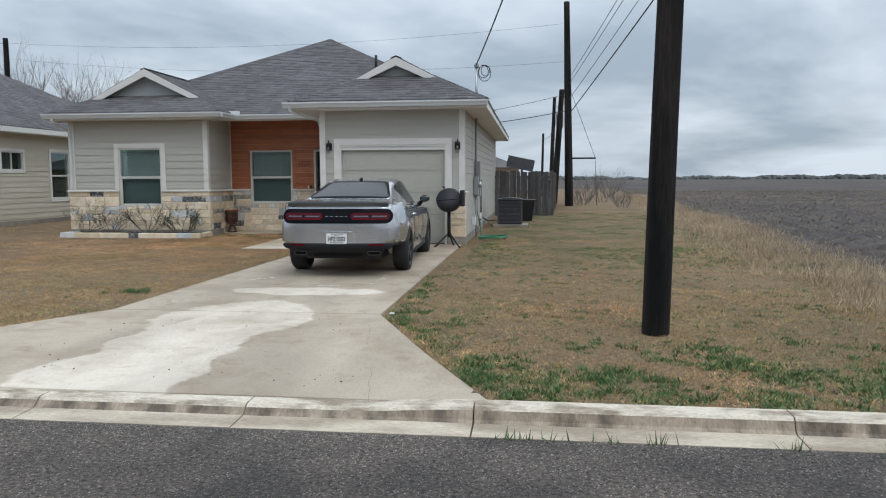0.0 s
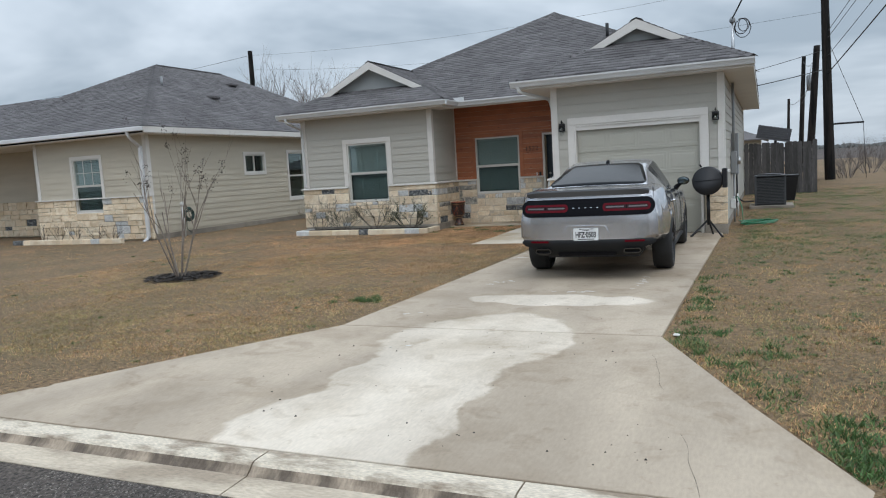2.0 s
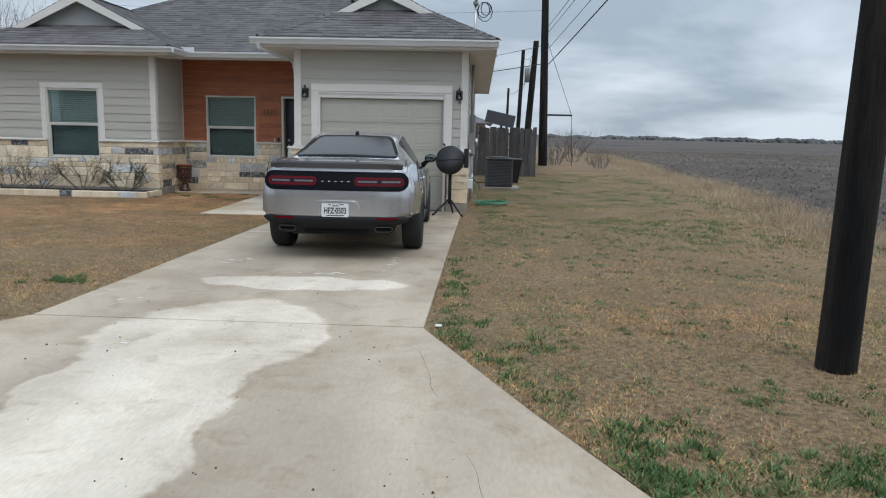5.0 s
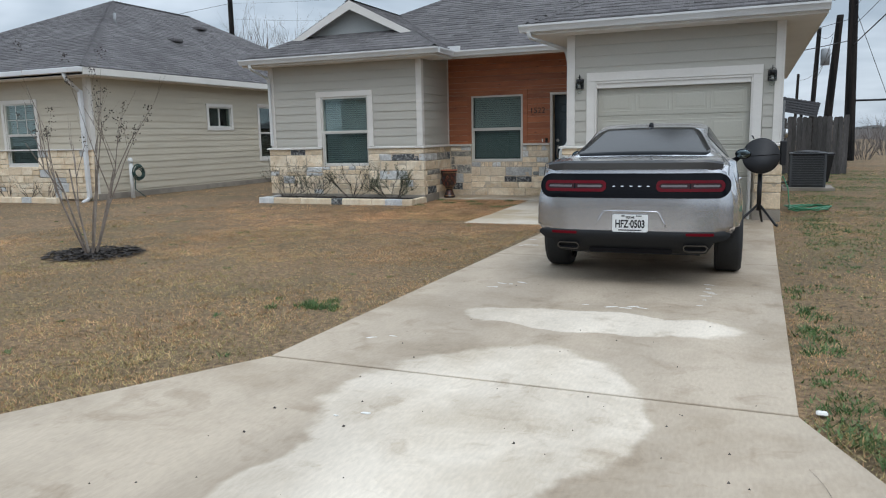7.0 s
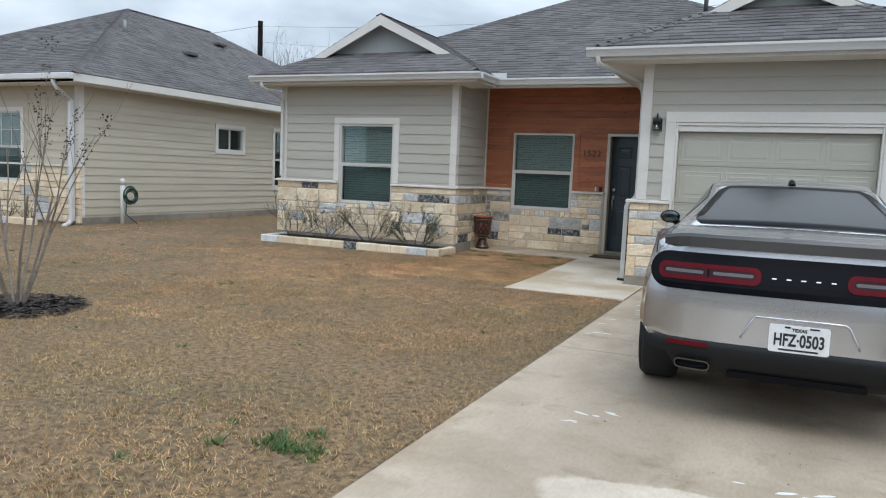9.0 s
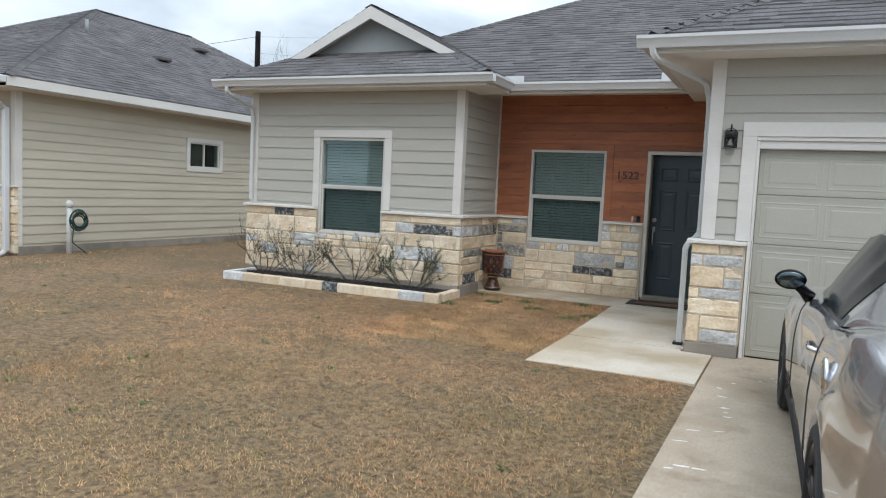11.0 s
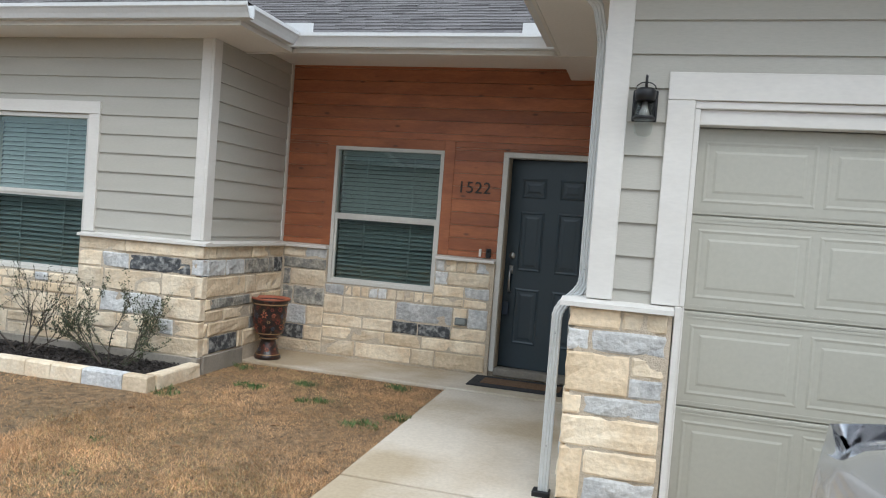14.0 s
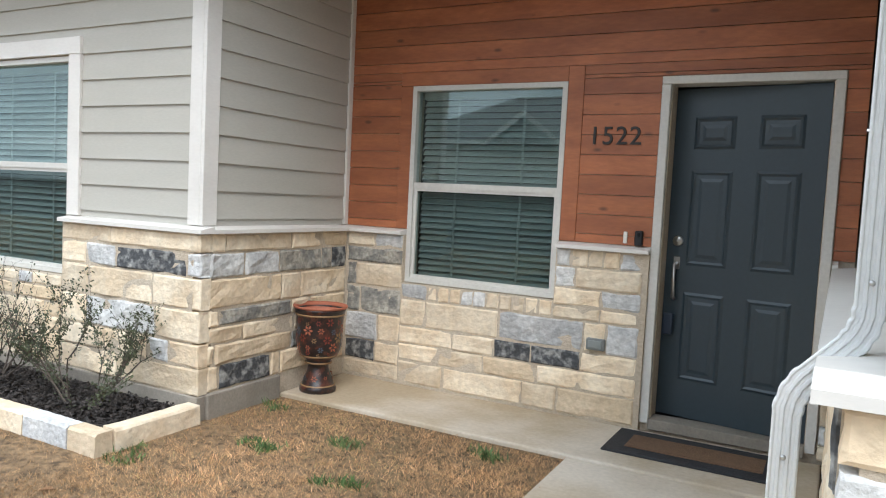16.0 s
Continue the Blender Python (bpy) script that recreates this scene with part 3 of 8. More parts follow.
# concrete footing below the stone
WF.block("footing", -0.04, 3.80, 0.0, 0.28, 0.0005, 0.075, M_CONC, house, "bare concrete foundation edge", 0.006)
WS.block("footing", 0.0, 0.66, 0.0, 0.285, 0.0005, 0.09, M_CONC, house, "bare concrete foundation edge", 0.006)
GF.block("footing", -0.07, 0.44, 0.0, 0.232, 0.0005, 0.07, M_CONC, house, "bare concrete foundation edge", 0.006)
GF.block("footing", 2.92, 3.33, 0.0, 0.275, 0.0005, 0.07, M_CONC, house, "bare concrete foundation edge", 0.006)
GR.block("footing", 0.0, 13.6, 0.0, 0.26, 0.0005, 0.012, M_CONC, house, "bare concrete foundation edge")
HL.block("footing", 0.0, 11.82, 0.0, 0.26, 0.0005, 0.012, M_CONC, house, "bare concrete foundation edge")


def ledge(wall, u0, u1, z=LEDGE, out=0.105):
    """The sloped water-table board on top of the stone."""
    bm = bmesh.new()
    pts = [(u0, z - 0.02, 0.0), (u1, z - 0.02, 0.0), (u1, z - 0.02, out), (u0, z - 0.02, out), (u0, z + 0.022, 0.0), (u1, z + 0.022, 0.0), (u1, z + 0.004, out), (u0, z + 0.004, out)]
    vv = [bm.verts.new(wall.p(*q)) for q in pts]
    for f in BOX_FACES:
        bm.faces.new([vv[i] for i in f])
    fix(bm)
    return part("ledge", bm, M_TRIM, house, "white sloped water-table board on the stone")


ledge(WF, -0.11, 1.318)
ledge(WF, 2.487, 3.835)
ledge(WS, 0.0, 1.365)
ledge(PF, 0.0, 0.568)
ledge(PF, 1.757, 2.365)
ledge(GL, 0.1, 3.25, 1.27, 0.15)
ledge(GF, -0.11, 0.455, 1.27)
ledge(GF, 2.90, 3.375, 1.27)
ledge(PF, 3.37, 3.40)

# corner and casing trim
TB = 0.028


def trim(wall, u0, u1, z0, z1, d0=0.0005, d1=TB, mate=None):
    return wall.block("trim_board", u0, u1, z0, z1, d0, d1, mate or M_TRIM, house, "white painted trim board", 0.003)


trim(WF, -TB, 0.10, LEDGE + 0.024, TOP)
trim(WF, 3.63, 3.73, LEDGE + 0.024, TOP)
trim(WS, -TB, 0.09, LEDGE + 0.024, TOP)
trim(WS, 1.41, 1.469, LEDGE + 0.024, 3.214)
trim(GF, 0.04 - TB, 0.145, 1.294, TOP)
trim(GF, 3.17, 3.27, 1.294, TOP)
trim(GL, 3.16, 3.25, 1.294, TOP)
trim(GL, 0.0, 0.05, 1.294, TOP)
trim(GR, -TB, 0.09, 0.262, TOP)
trim(GR, 13.5, 13.6, 0.262, TOP)
trim(WF, TR1[0], TR1[0] + 0.115, LEDGE + 0.024, 2.39, d1=0.034)
trim(WF, TR1[1] - 0.115, TR1[1], LEDGE + 0.024, 2.39, d1=0.034)
trim(WF, TR1[0], TR1[1], 2.391, 2.505, d1=0.036)
# garage door casing: face boards and the jamb lining behind them
trim(GF, 0.34, 0.475, 1.294, 2.33, d1=0.034)
trim(GF, 0.457, 0.49, 0.12, 1.293, d1=0.07)
trim(GF, 2.875, 3.01, 1.294, 2.33, d1=0.034)
trim(GF, 2.86, 2.898, 0.12, 1.293, d1=0.07)
trim(GF, 0.34, 3.01, 2.331, 2.47, d1=0.036)
trim(GF, 0.4755, 0.503, 1.295, 2.29, -0.15, 0.02)
trim(GF, 2.847, 2.8745, 1.295, 2.29, -0.15, 0.02)
trim(GF, 0.4755, 2.8745, 2.292, 2.33, -0.15, 0.022)
trim(GF, 0.503, 2.847, 2.215, 2.2915, -0.09, 0.0)
trim(GF, 0.4915, 0.505, 0.11, 1.294, -0.15, -0.001)
trim(GF, 2.845, 2.8585, 0.11, 1.294, -0.15, -0.001)

# windows
for wall, w, deep in ((WF, W1, 0.0), (PF, W2, -0.012)):
    sash_window(wall, w[0] + 0.001, w[1] - 0.001, w[2] + 0.001, w[3] - 0.001, house, deep=deep)
    room_box(wall, w[0], w[1], w[2], w[3], house)

# cedar cladding of the porch: shiplap planks with a groove between, flush casing at the window
cedar = PF.block("cedar_backing", 2.44, 3.29, 2.355, 2.37, 0.001, 0.004, M_WOOD, house, "reddish stained cedar")
row_z = LEDGE + 0.022
casing = (0.47, 1.865, 0.9, 2.46)
while row_z < 3.21:
    top = min(1.50 + 0.1285 * (math.floor((row_z + 0.001 - 1.50) / 0.1285) + 1), 3.22)
    for a, b, c, d in cells(0.03, 3.48, row_z, top, [casing, (2.36, 3.37, 0, 2.375)]):
        PF.block("cedar_plank", a, b, c + 0.0015, d - 0.0035, 0.001, 0.018, M_WOOD, cedar)
    row_z = top
for a, b, c, d in ((0.471, 0.569, LEDGE + 0.024, 2.358), (1.756, 1.864, LEDGE + 0.024, 2.458), (0.471, 1.755, 2.361, 2.458)):
    PF.block("cedar_casing", a, b, c, d, 0.001, 0.024, M_WOOD, cedar, bev=0.002)

# front door, ajar
bm = bmesh.new()
PF.box(bm, 2.365, 3.365, 2.32, 2.37, -0.10, 0.04)
PF.box(bm, 2.365, 2.42, 0.20, 2.32, -0.10, 0.04)
PF.box(bm, 3.31, 3.365, 0.20, 2.32, -0.10, 0.04)
fix(bm)
bevel(bm, 0.004)
door_frame = part("door_frame", bm, M_VINYL, house, "almond painted door frame and brick mould")
PF.block("threshold", 2.421, 3.309, 0.165, 0.235, -0.10, 0.05, M_CONC, house, "worn concrete and metal threshold", 0.006)
# the leaf hangs on its far jamb and stands a hand's breadth open
DW, DH = 0.885, 2.075
bm = bmesh.new()
box(bm, -DW, 0, -0.022, 0.022, 0, DH)
door = part("front_door", bm, M_DOOR, house, "slate-blue six-panel steel door standing ajar")
for c0, c1, r0, r1 in [(a, b, c, d) for a, b in ((0.125, 0.375), (0.51, 0.76)) for c, d in ((0.24, 0.80), (0.97, 1.57), (1.70, 1.90))]:
    bm = bmesh.new()
    x0, x1 = -DW + c0, -DW + c1
    vals = [(0.0, -0.0225), (0.016, -0.0295), (0.030, -0.0225), (0.052, -0.0235), (0.072, -0.0285)]
    rings = [[bm.verts.new(v) for v in ((x0 + i, y, r0 + i), (x1 - i, y, r0 + i), (x1 - i, y, r1 - i), (x0 + i, y, r1 - i))] for i, y in vals]
    for q0, q1 in zip(rings, rings[1:]):
        for k in range(4):
            bm.faces.new((q0[k], q0[(k + 1) % 4], q1[(k + 1) % 4], q1[k]))
    bm.faces.new(rings[-1])
    fix(bm)
    part("door_panel", bm, M_DOOR, door)
lathe("deadbolt", [(0.033, 0.0), (0.033, -0.012), (0.027, -0.018), (0.012, -0.018), (0.010, -0.03)], M_STEEL, door, "steel deadbolt", 16, (-DW + 0.07, -0.022, 1.12), axis="y")
tube("door_handle", [(-DW + 0.07, -0.022, 0.98), (-DW + 0.07, -0.06, 0.97), (-DW + 0.07, -0.068, 0.88), (-DW + 0.07, -0.055, 0.76), (-DW + 0.07, -0.022, 0.75)], 0.011, M_STEEL, door, "steel pull handle")
bm = bmesh.new()
box(bm, -DW + 0.05, -DW + 0.09, -0.028, -0.0225, 0.94, 1.02)
bevel(bm, 0.002)
part("latch_plate", bm, M_STEEL, door, "steel thumb latch plate")
bm = bmesh.new()
box(bm, -DW + 0.02, -DW + 0.085, -0.075, -0.05, 0.52, 0.66)
bevel(bm, 0.01, 2)
part("key_box", bm, plain("navy_plastic", (0.02, 0.035, 0.06), 0.4), door, "dark blue lock box hanging from the handle")
M_DOORPOSE = pose(-4.965, 19.455, 0.238, 0, 0, -8.5)
door.matrix_basis = M_DOORPOSE
# near-black hallway boards hold the shade behind the open door in their colour
PF.block("hallway", 2.30, 3.36, 0.1, 2.4, -1.3, -1.25, M_ROOM_SHADE, house, "near-black hallway wall, the unlit hall's shade in its colour")
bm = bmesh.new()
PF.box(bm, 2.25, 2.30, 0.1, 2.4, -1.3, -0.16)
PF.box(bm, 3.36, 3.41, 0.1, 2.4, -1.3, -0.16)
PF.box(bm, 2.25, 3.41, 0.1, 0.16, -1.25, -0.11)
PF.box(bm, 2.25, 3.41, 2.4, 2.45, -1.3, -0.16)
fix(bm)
part("hallway", bm, M_ROOM_SHADE, house, "near-black hallway lining, the unlit hall's shade in its colour")

# garage door: four sections of raised panels
gdoor = GF.block("garage_door", 0.504, 2.846, 0.125, 2.215, -0.14, -0.10, M_GDOOR, house, "pale greige sectional garage door with raised panels, closed")
for z0, SH in ((0.125, 0.645), (0.77, 0.5), (1.27, 0.495), (1.765, 0.45)):
    GF.block("door_section", 0.507, 2.843, z0 + 0.003, z0 + SH - 0.004, -0.0995, -0.085, M_GDOOR, gdoor, bev=0.004)
    for zz in (z0 + 0.022, z0 + SH - 0.04, z0 + SH - 0.022):
        GF.block("rib", 0.53, 2.82, zz, zz + 0.008, -0.0848, -0.082, M_GDOOR, gdoor)
    for c in range(4):
        u0 = 0.545 + c * 0.574
        u1 = u0 + 0.535
        bm = bmesh.new()
        vals = [(0.0, -0.0845), (0.010, -0.0815), (0.022, -0.0845), (0.05, -0.084), (0.062, -0.0805)]
        rings = [[bm.verts.new(GF.p(*v)) for v in ((u0 + i, z0 + 0.065 + i, d), (u1 - i, z0 + 0.065 + i, d), (u1 - i, z0 + SH - 0.07 - i, d), (u0 + i, z0 + SH - 0.07 - i, d))] for i, d in vals]
        for q0, q1 in zip(rings, rings[1:]):
            for k in range(4):
                bm.faces.new((q0[k], q0[(k + 1) % 4], q1[(k + 1) % 4], q1[k]))
        bm.faces.new(rings[-1])
        fix(bm)
        part("door_panel", bm, M_GDOOR, gdoor)
GF.block("bottom_seal", 0.521, 2.829, 0.106, 0.126, -0.13, -0.095, M_DARK, gdoor, "black rubber bottom seal")


# roof
def near(x, v):
    return v < 1.6


half = 5.71
roof_slope("roof_slope", (-12.4, 18.4), (1, 0), (0, 1), EAVE, PITCH, [(0, 0), (half, half)], [(0, 11.42), (half, half)], house, rng, singles=lambda u, v: 4.6 < u < 7.2)
roof_slope("roof_slope", (-12.4, 18.4), (0, 1), (1, 0), EAVE, PITCH, [(0, 0), (half, half)], [(0, 11.8), (half, 6.09)], house, rng)
roof_slope("roof_slope", (-0.98, 18.4), (0, 1), (-1, 0), EAVE, PITCH, [(0, 0), (half, half)], [(0, 11.8), (half, 6.09)], house, rng)
roof_slope("roof_slope", (-12.4, 30.2), (1, 0), (0, -1), EAVE, PITCH, [(0, 0), (half, half)], [(0, 11.42), (half, half)], house, rng, tabs=False)
LW = EAVE + 0.012
roof_slope("roof_slope", (-12.4, 17.5), (1, 0), (0, 1), LW, PITCH, [(0, 0), (1.0, 1.0)], [(0, 4.65), (1.0, 3.65)], house, rng, singles=near)
roof_slope("roof_slope", (-12.4, 17.5), (0, 1), (1, 0), LW, PITCH, [(0, 0), (0.8, 0.8), (2.325, 0.8)], [(0, 3.3), (2.325, 3.3)], house, rng)
roof_slope("roof_slope", (-7.75, 17.5), (0, 1), (-1, 0), LW, PITCH, [(0, 0), (0.8, 0.8), (2.325, 0.8)], [(0, 0.9), (2.325, 3.225)], house, rng)
roof_slope("roof_slope", (-5.33, 15.7), (1, 0), (0, 1), LW, PITCH, [(0, 0), (1.35, 1.35)], [(0, 4.35), (1.35, 3.0)], house, rng)
roof_slope("roof_slope", (-5.33, 15.7), (0, 1), (1, 0), LW, PITCH, [(0, 0), (1.2, 1.2), (2.175, 1.2)], [(0, 2.7), (2.175, 4.875)], house, rng)
roof_slope("roof_slope", (-0.98, 15.7), (0, 1), (-1, 0), LW, PITCH, [(0, 0), (1.2, 1.2), (2.175, 1.2)], [(0, 3.3), (2.175, 4.875)], house, rng)


def ridge_caps(a, b, parent):
    """Bent cap shingles along a hip or ridge."""
    a, b = Vector(a), Vector(b)
    n = max(2, int((b - a).length / 0.16))
    d = (b - a).normalized()
    side = d.cross(Vector((0, 0, 1))).normalized()
    verts, faces = [], []
    for i in range(n):
        p0, p1 = a + (b - a) * (i / n), a + (b - a) * ((i + 1.25) / n)
        l0, l1 = 0.028, 0.016
        k = len(verts)
        for p, l in ((p0, l0), (p1, l1)):
            verts += [p - side * 0.12 + Vector((0, 0, l - 0.05)), p + Vector((0, 0, l)), p + side * 0.12 + Vector((0, 0, l - 0.05))]
        faces += [(k, k + 1, k + 4, k + 3), (k + 1, k + 2, k + 5, k + 4)]
    ob = from_lists("ridge_capping", [tuple(v) for v in verts], faces, M_SHINGLES, parent, "row of bent ridge cap shingles")
    ob["kind"] = "stuff"
    return ob


TOPZ = EAVE + PITCH * half
for a, b in (((-12.4, 18.4, EAVE), (-6.69, 24.11, TOPZ)), ((-0.98, 18.4, EAVE), (-6.69, 24.11, TOPZ)), ((-6.69, 24.11, TOPZ), (-6.69, 24.49, TOPZ)), ((-12.4, 17.5, LW), (-11.4, 18.5, LW + 0.51)), ((-7.75, 17.5, LW), (-8.75, 18.5, LW + 0.51)),
             ((-5.33, 15.7, LW), (-3.98, 17.05, LW + 0.69)), ((-0.98, 15.7, LW), (-2.33, 17.05, LW + 0.69)), ((-10.075, 18.3, LW + PITCH * 2.325), (-10.075, 20.75, LW + PITCH * 2.325)), ((-3.155, 16.9, LW + PITCH * 2.175), (-3.155, 20.6, LW + PITCH * 2.175))):
    ridge_caps(a, b, house)


def gablet(cx, y_face, y_rake, half_w, base_half):
    """The small gable on the hip: a siding triangle under white rake boards."""
    zp = LW + PITCH * half_w
    zb = zp - PITCH * base_half
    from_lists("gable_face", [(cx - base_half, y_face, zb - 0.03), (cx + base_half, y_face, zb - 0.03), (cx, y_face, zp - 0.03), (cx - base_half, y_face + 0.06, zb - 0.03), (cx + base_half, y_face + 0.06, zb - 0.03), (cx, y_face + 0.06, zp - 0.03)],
               [(0, 1, 2), (5, 4, 3), (0, 3, 4, 1), (1, 4, 5, 2), (2, 5, 3, 0)], M_GABLE_SHADED, house, "blue-grey gable triangle, overhang shade in its paint colour")
    zb2 = zp - PITCH * (base_half + 0.17)
    for s in (-1, 1):
        verts = []
        for yy in (y_rake - 0.012, y_rake + 0.025):
            verts += [(cx, yy, zp - 0.01), (cx + s * (base_half + 0.17), yy, zb2 - 0.01), (cx + s * (base_half - 0.10), yy, zb2 - 0.02), (cx, yy, zp - 0.01 - 0.19)]
        from_lists("rake_board", verts, [(0, 1, 2, 3), (7, 6, 5, 4), (0, 4, 5, 1), (1, 5, 6, 2), (2, 6, 7, 3), (3, 7, 4, 0)], M_TRIM, house, "white rake board")
        verts = [(cx, y_rake + 0.02, zp - 0.075), (cx + s * base_half, y_rake + 0.02, zb - 0.075), (cx + s * base_half, y_face, zb - 0.075), (cx, y_face, zp - 0.075)]
        verts += [(x, y, z - 0.02) for x, y, z in verts]
        from_lists("gable_soffit", verts, [(0, 1, 2, 3), (7, 6, 5, 4), (0, 4, 5, 1), (1, 5, 6, 2), (2, 6, 7, 3), (3, 7, 4, 0)], M_SOFFIT, house, "painted gable soffit")


gablet(-10.075, 18.5, 18.29, 2.325, 1.33)
gablet(-3.155, 17.05, 16.89, 2.175, 0.83)

# soffits, fascia and gutters
SZ0, SZ1 = 3.09, 3.11
for x0, x1, y0, y1 in ((-12.38, -7.77, 17.52, 17.95), (-8.27, -7.77, 17.95, 18.42), (-12.38, -12.0, 17.95, 30.1), (-8.27, -5.31, 18.42, 19.42), (-5.31, -4.75, 15.72, 19.42), (-4.75, -1.0, 15.72, 16.17), (-1.52, -1.0, 16.17, 30.1), (-12.0, -1.52, 29.77, 30.1)):
    lift = 0.105 if (y0, y1) == (18.42, 19.42) else 0.0
    block("soffit", x0, x1, y0, y1, SZ0 + lift, SZ1 + lift, M_SOFFIT, house, "painted flat soffit under the eaves")


block("porch_beam", -8.27, -4.75, 18.432, 18.46, 3.085, 3.2, M_SOFFIT, house, "painted inner face of the porch eave")


def fascia(p0, p1, out, gutter=True, ends=(0, 0)):
    p0, p1, out = Vector((*p0, 0)), Vector((*p1, 0)), Vector((*out, 0))
    d = (p1 - p0).normalized()

    def run(name, prof, label, material, e0=0.0, e1=0.0):
        q0, q1 = p0 - d * e0, p1 + d * e1
        n = len(prof)
        verts = [tuple(q + out * a + Vector((0, 0, z))) for q in (q0, q1) for a, z in prof]
        faces = [(i, (i + 1) % n, (i + 1) % n + n, i + n) for i in range(n)] + [tuple(range(n))[::-1], tuple(range(n, 2 * n))]
        return from_lists(name, verts, faces, material, house, label)
    run("fascia", [(-0.03, 3.085), (-0.004, 3.085), (-0.004, 3.235), (-0.03, 3.235)], "white fascia board", M_TRIM)
    if gutter:
        run("gutter", [(-0.002, 3.125), (0.07, 3.125), (0.085, 3.16), (0.105, 3.195), (0.118, 3.21), (0.118, 3.24), (0.108, 3.24), (0.106, 3.215), (0.095, 3.2), (0.066, 3.135), (0.004, 3.135), (0.004, 3.235), (-0.002, 3.235)], "white K-style metal gutter along the eave", M_GUTTER, *ends)


fascia((-12.4, 17.5), (-7.75, 17.5), (0, -1), ends=(0.02, 0.118))
fascia((-7.75, 17.53), (-7.75, 18.4), (1, 0), ends=(0.03, -0.118))
fascia((-7.72, 18.4), (-5.36, 18.4), (0, -1), ends=(0.03, 0.03))
fascia((-5.33, 18.4), (-5.33, 15.73), (-1, 0), ends=(-0.118, 0.03))
fascia((-5.33, 15.7), (-0.98, 15.7), (0, -1), ends=(0.118, 0.02))
fascia((-0.98, 15.73), (-0.98, 30.17), (1, 0), False)
fascia((-12.4, 17.53), (-12.4, 30.17), (-1, 0), False)
for x0, x1, y in ((-7.80, -7.52, 18.385), (-5.62, -5.36, 18.385)):
    block("splash_guard", x0, x1, y - 0.075, y - 0.065, 3.22, 3.33, M_GUTTER, house, "white sheet-metal splash guard over the gutter")
    block("splash_guard", x0 if x0 < -7 else x1 - 0.008, x0 + 0.008 if x0 < -7 else x1, y - 0.064, y - 0.0, 3.22, 3.32, M_GUTTER, house, "white sheet-metal splash guard")


def downspout(pts, name="downspout", size=0.69):
    """A rectangular pipe ribbed on its four sides, its elbows crimped in folds."""
    pts = [Vector(p) for p in pts]
    bm = bmesh.new()
    side = [(-0.038, 0.0), (-0.030, 0.0), (-0.026, 0.006), (-0.018, 0.006), (-0.014, 0.0), (-0.006, 0.0), (-0.002, 0.006), (0.006, 0.006), (0.010, 0.0), (0.018, 0.0), (0.022, 0.006), (0.030, 0.006), (0.034, 0.0), (0.038, 0.0)]
    prof = [(u, -0.030 + v) for u, v in side] + [(0.042 - v, u * 0.68) for u, v in side] + [(-u, 0.030 - v) for u, v in side] + [(-0.042 + v, -u * 0.68) for u, v in side]
    fine = [(pts[0], 1.0)]
    for i in range(1, len(pts) - 1):
        a, b, c = pts[i - 1], pts[i], pts[i + 1]
        bend = 1 if (a - b).normalized().dot((c - b).normalized()) > -0.995 else 0
        la, lc = min(0.05, (a - b).length / 2.2), min(0.05, (c - b).length / 2.2)
        s0, e0 = b + (a - b).normalized() * la, b + (c - b).normalized() * lc
        folds = 13
        for k in range(folds):
            t = k / (folds - 1)
            fine.append(((1 - t) ** 2 * s0 + 2 * t * (1 - t) * b + t * t * e0, 1.0 if not bend else (0.96, 1.05, 1.05, 0.97)[k % 4]))
    fine.append((pts[-1], 1.0))
    rings = []
    for i, (p, k) in enumerate(fine):
        d = (fine[min(i + 1, len(fine) - 1)][0] - fine[max(i - 1, 0)][0]).normalized()
        sx = Vector((1, 0, 0)) if abs(d.x) < 0.9 else Vector((0, 0, 1))
        sy = d.cross(sx).normalized()
        sx = sy.cross(d).normalized()
        rings.append([bm.verts.new(p + sx * a * size * k + sy * b * size * k) for a, b in prof])
    n = len(prof)
    for r0, r1 in zip(rings, rings[1:]):
        for k in range(n):
            bm.faces.new((r0[k], r0[(k + 1) % n], r1[(k + 1) % n], r1[k]))
    bm.faces.new(rings[0])
    bm.faces.new(rings[-1][::-1])
    fix(bm)
    return part(name, bm, M_PIPE, house, "white ribbed downspout with crimped elbows", smooth=False)


downspout([(-5.30, 15.64, 3.13), (-5.28, 15.66, 3.04), (-4.86, 16.38, 2.90), (-4.815, 16.42, 2.7), (-4.815, 16.42, 1.33), (-4.945, 16.40, 1.19), (-4.945, 16.40, 0.15)])
for z, y in ((1.43, 16.392), (1.06, 16.372), (0.42, 16.372)):
    lathe("rivet", [(0.006, 0.0), (0.006, -0.003), (0.002, -0.005)], M_STEEL, house, "small steel rivet", 10, (-4.815 if z > 1.3 else -4.945, y, z), axis="y")
block("pipe_outlet", -5.005, -4.905, 16.36, 16.44, 0.10, 0.16, M_DARK, house, "black rubber downspout boot", 0.004)
downspout([(-12.15, 17.44, 3.13), (-12.15, 17.45, 3.04), (-11.98, 17.86, 2.85), (-11.98, 17.885, 2.7), (-11.98, 17.885, 1.36)])
tube("vent_pipe", [(-4.6, 21.5, 3.26 + 0.51 * 3.1 - 0.1), (-4.6, 21.5, 3.26 + 0.51 * 3.1 + 0.35)], 0.045, M_DARK, house, "dark plumbing vent pipe")


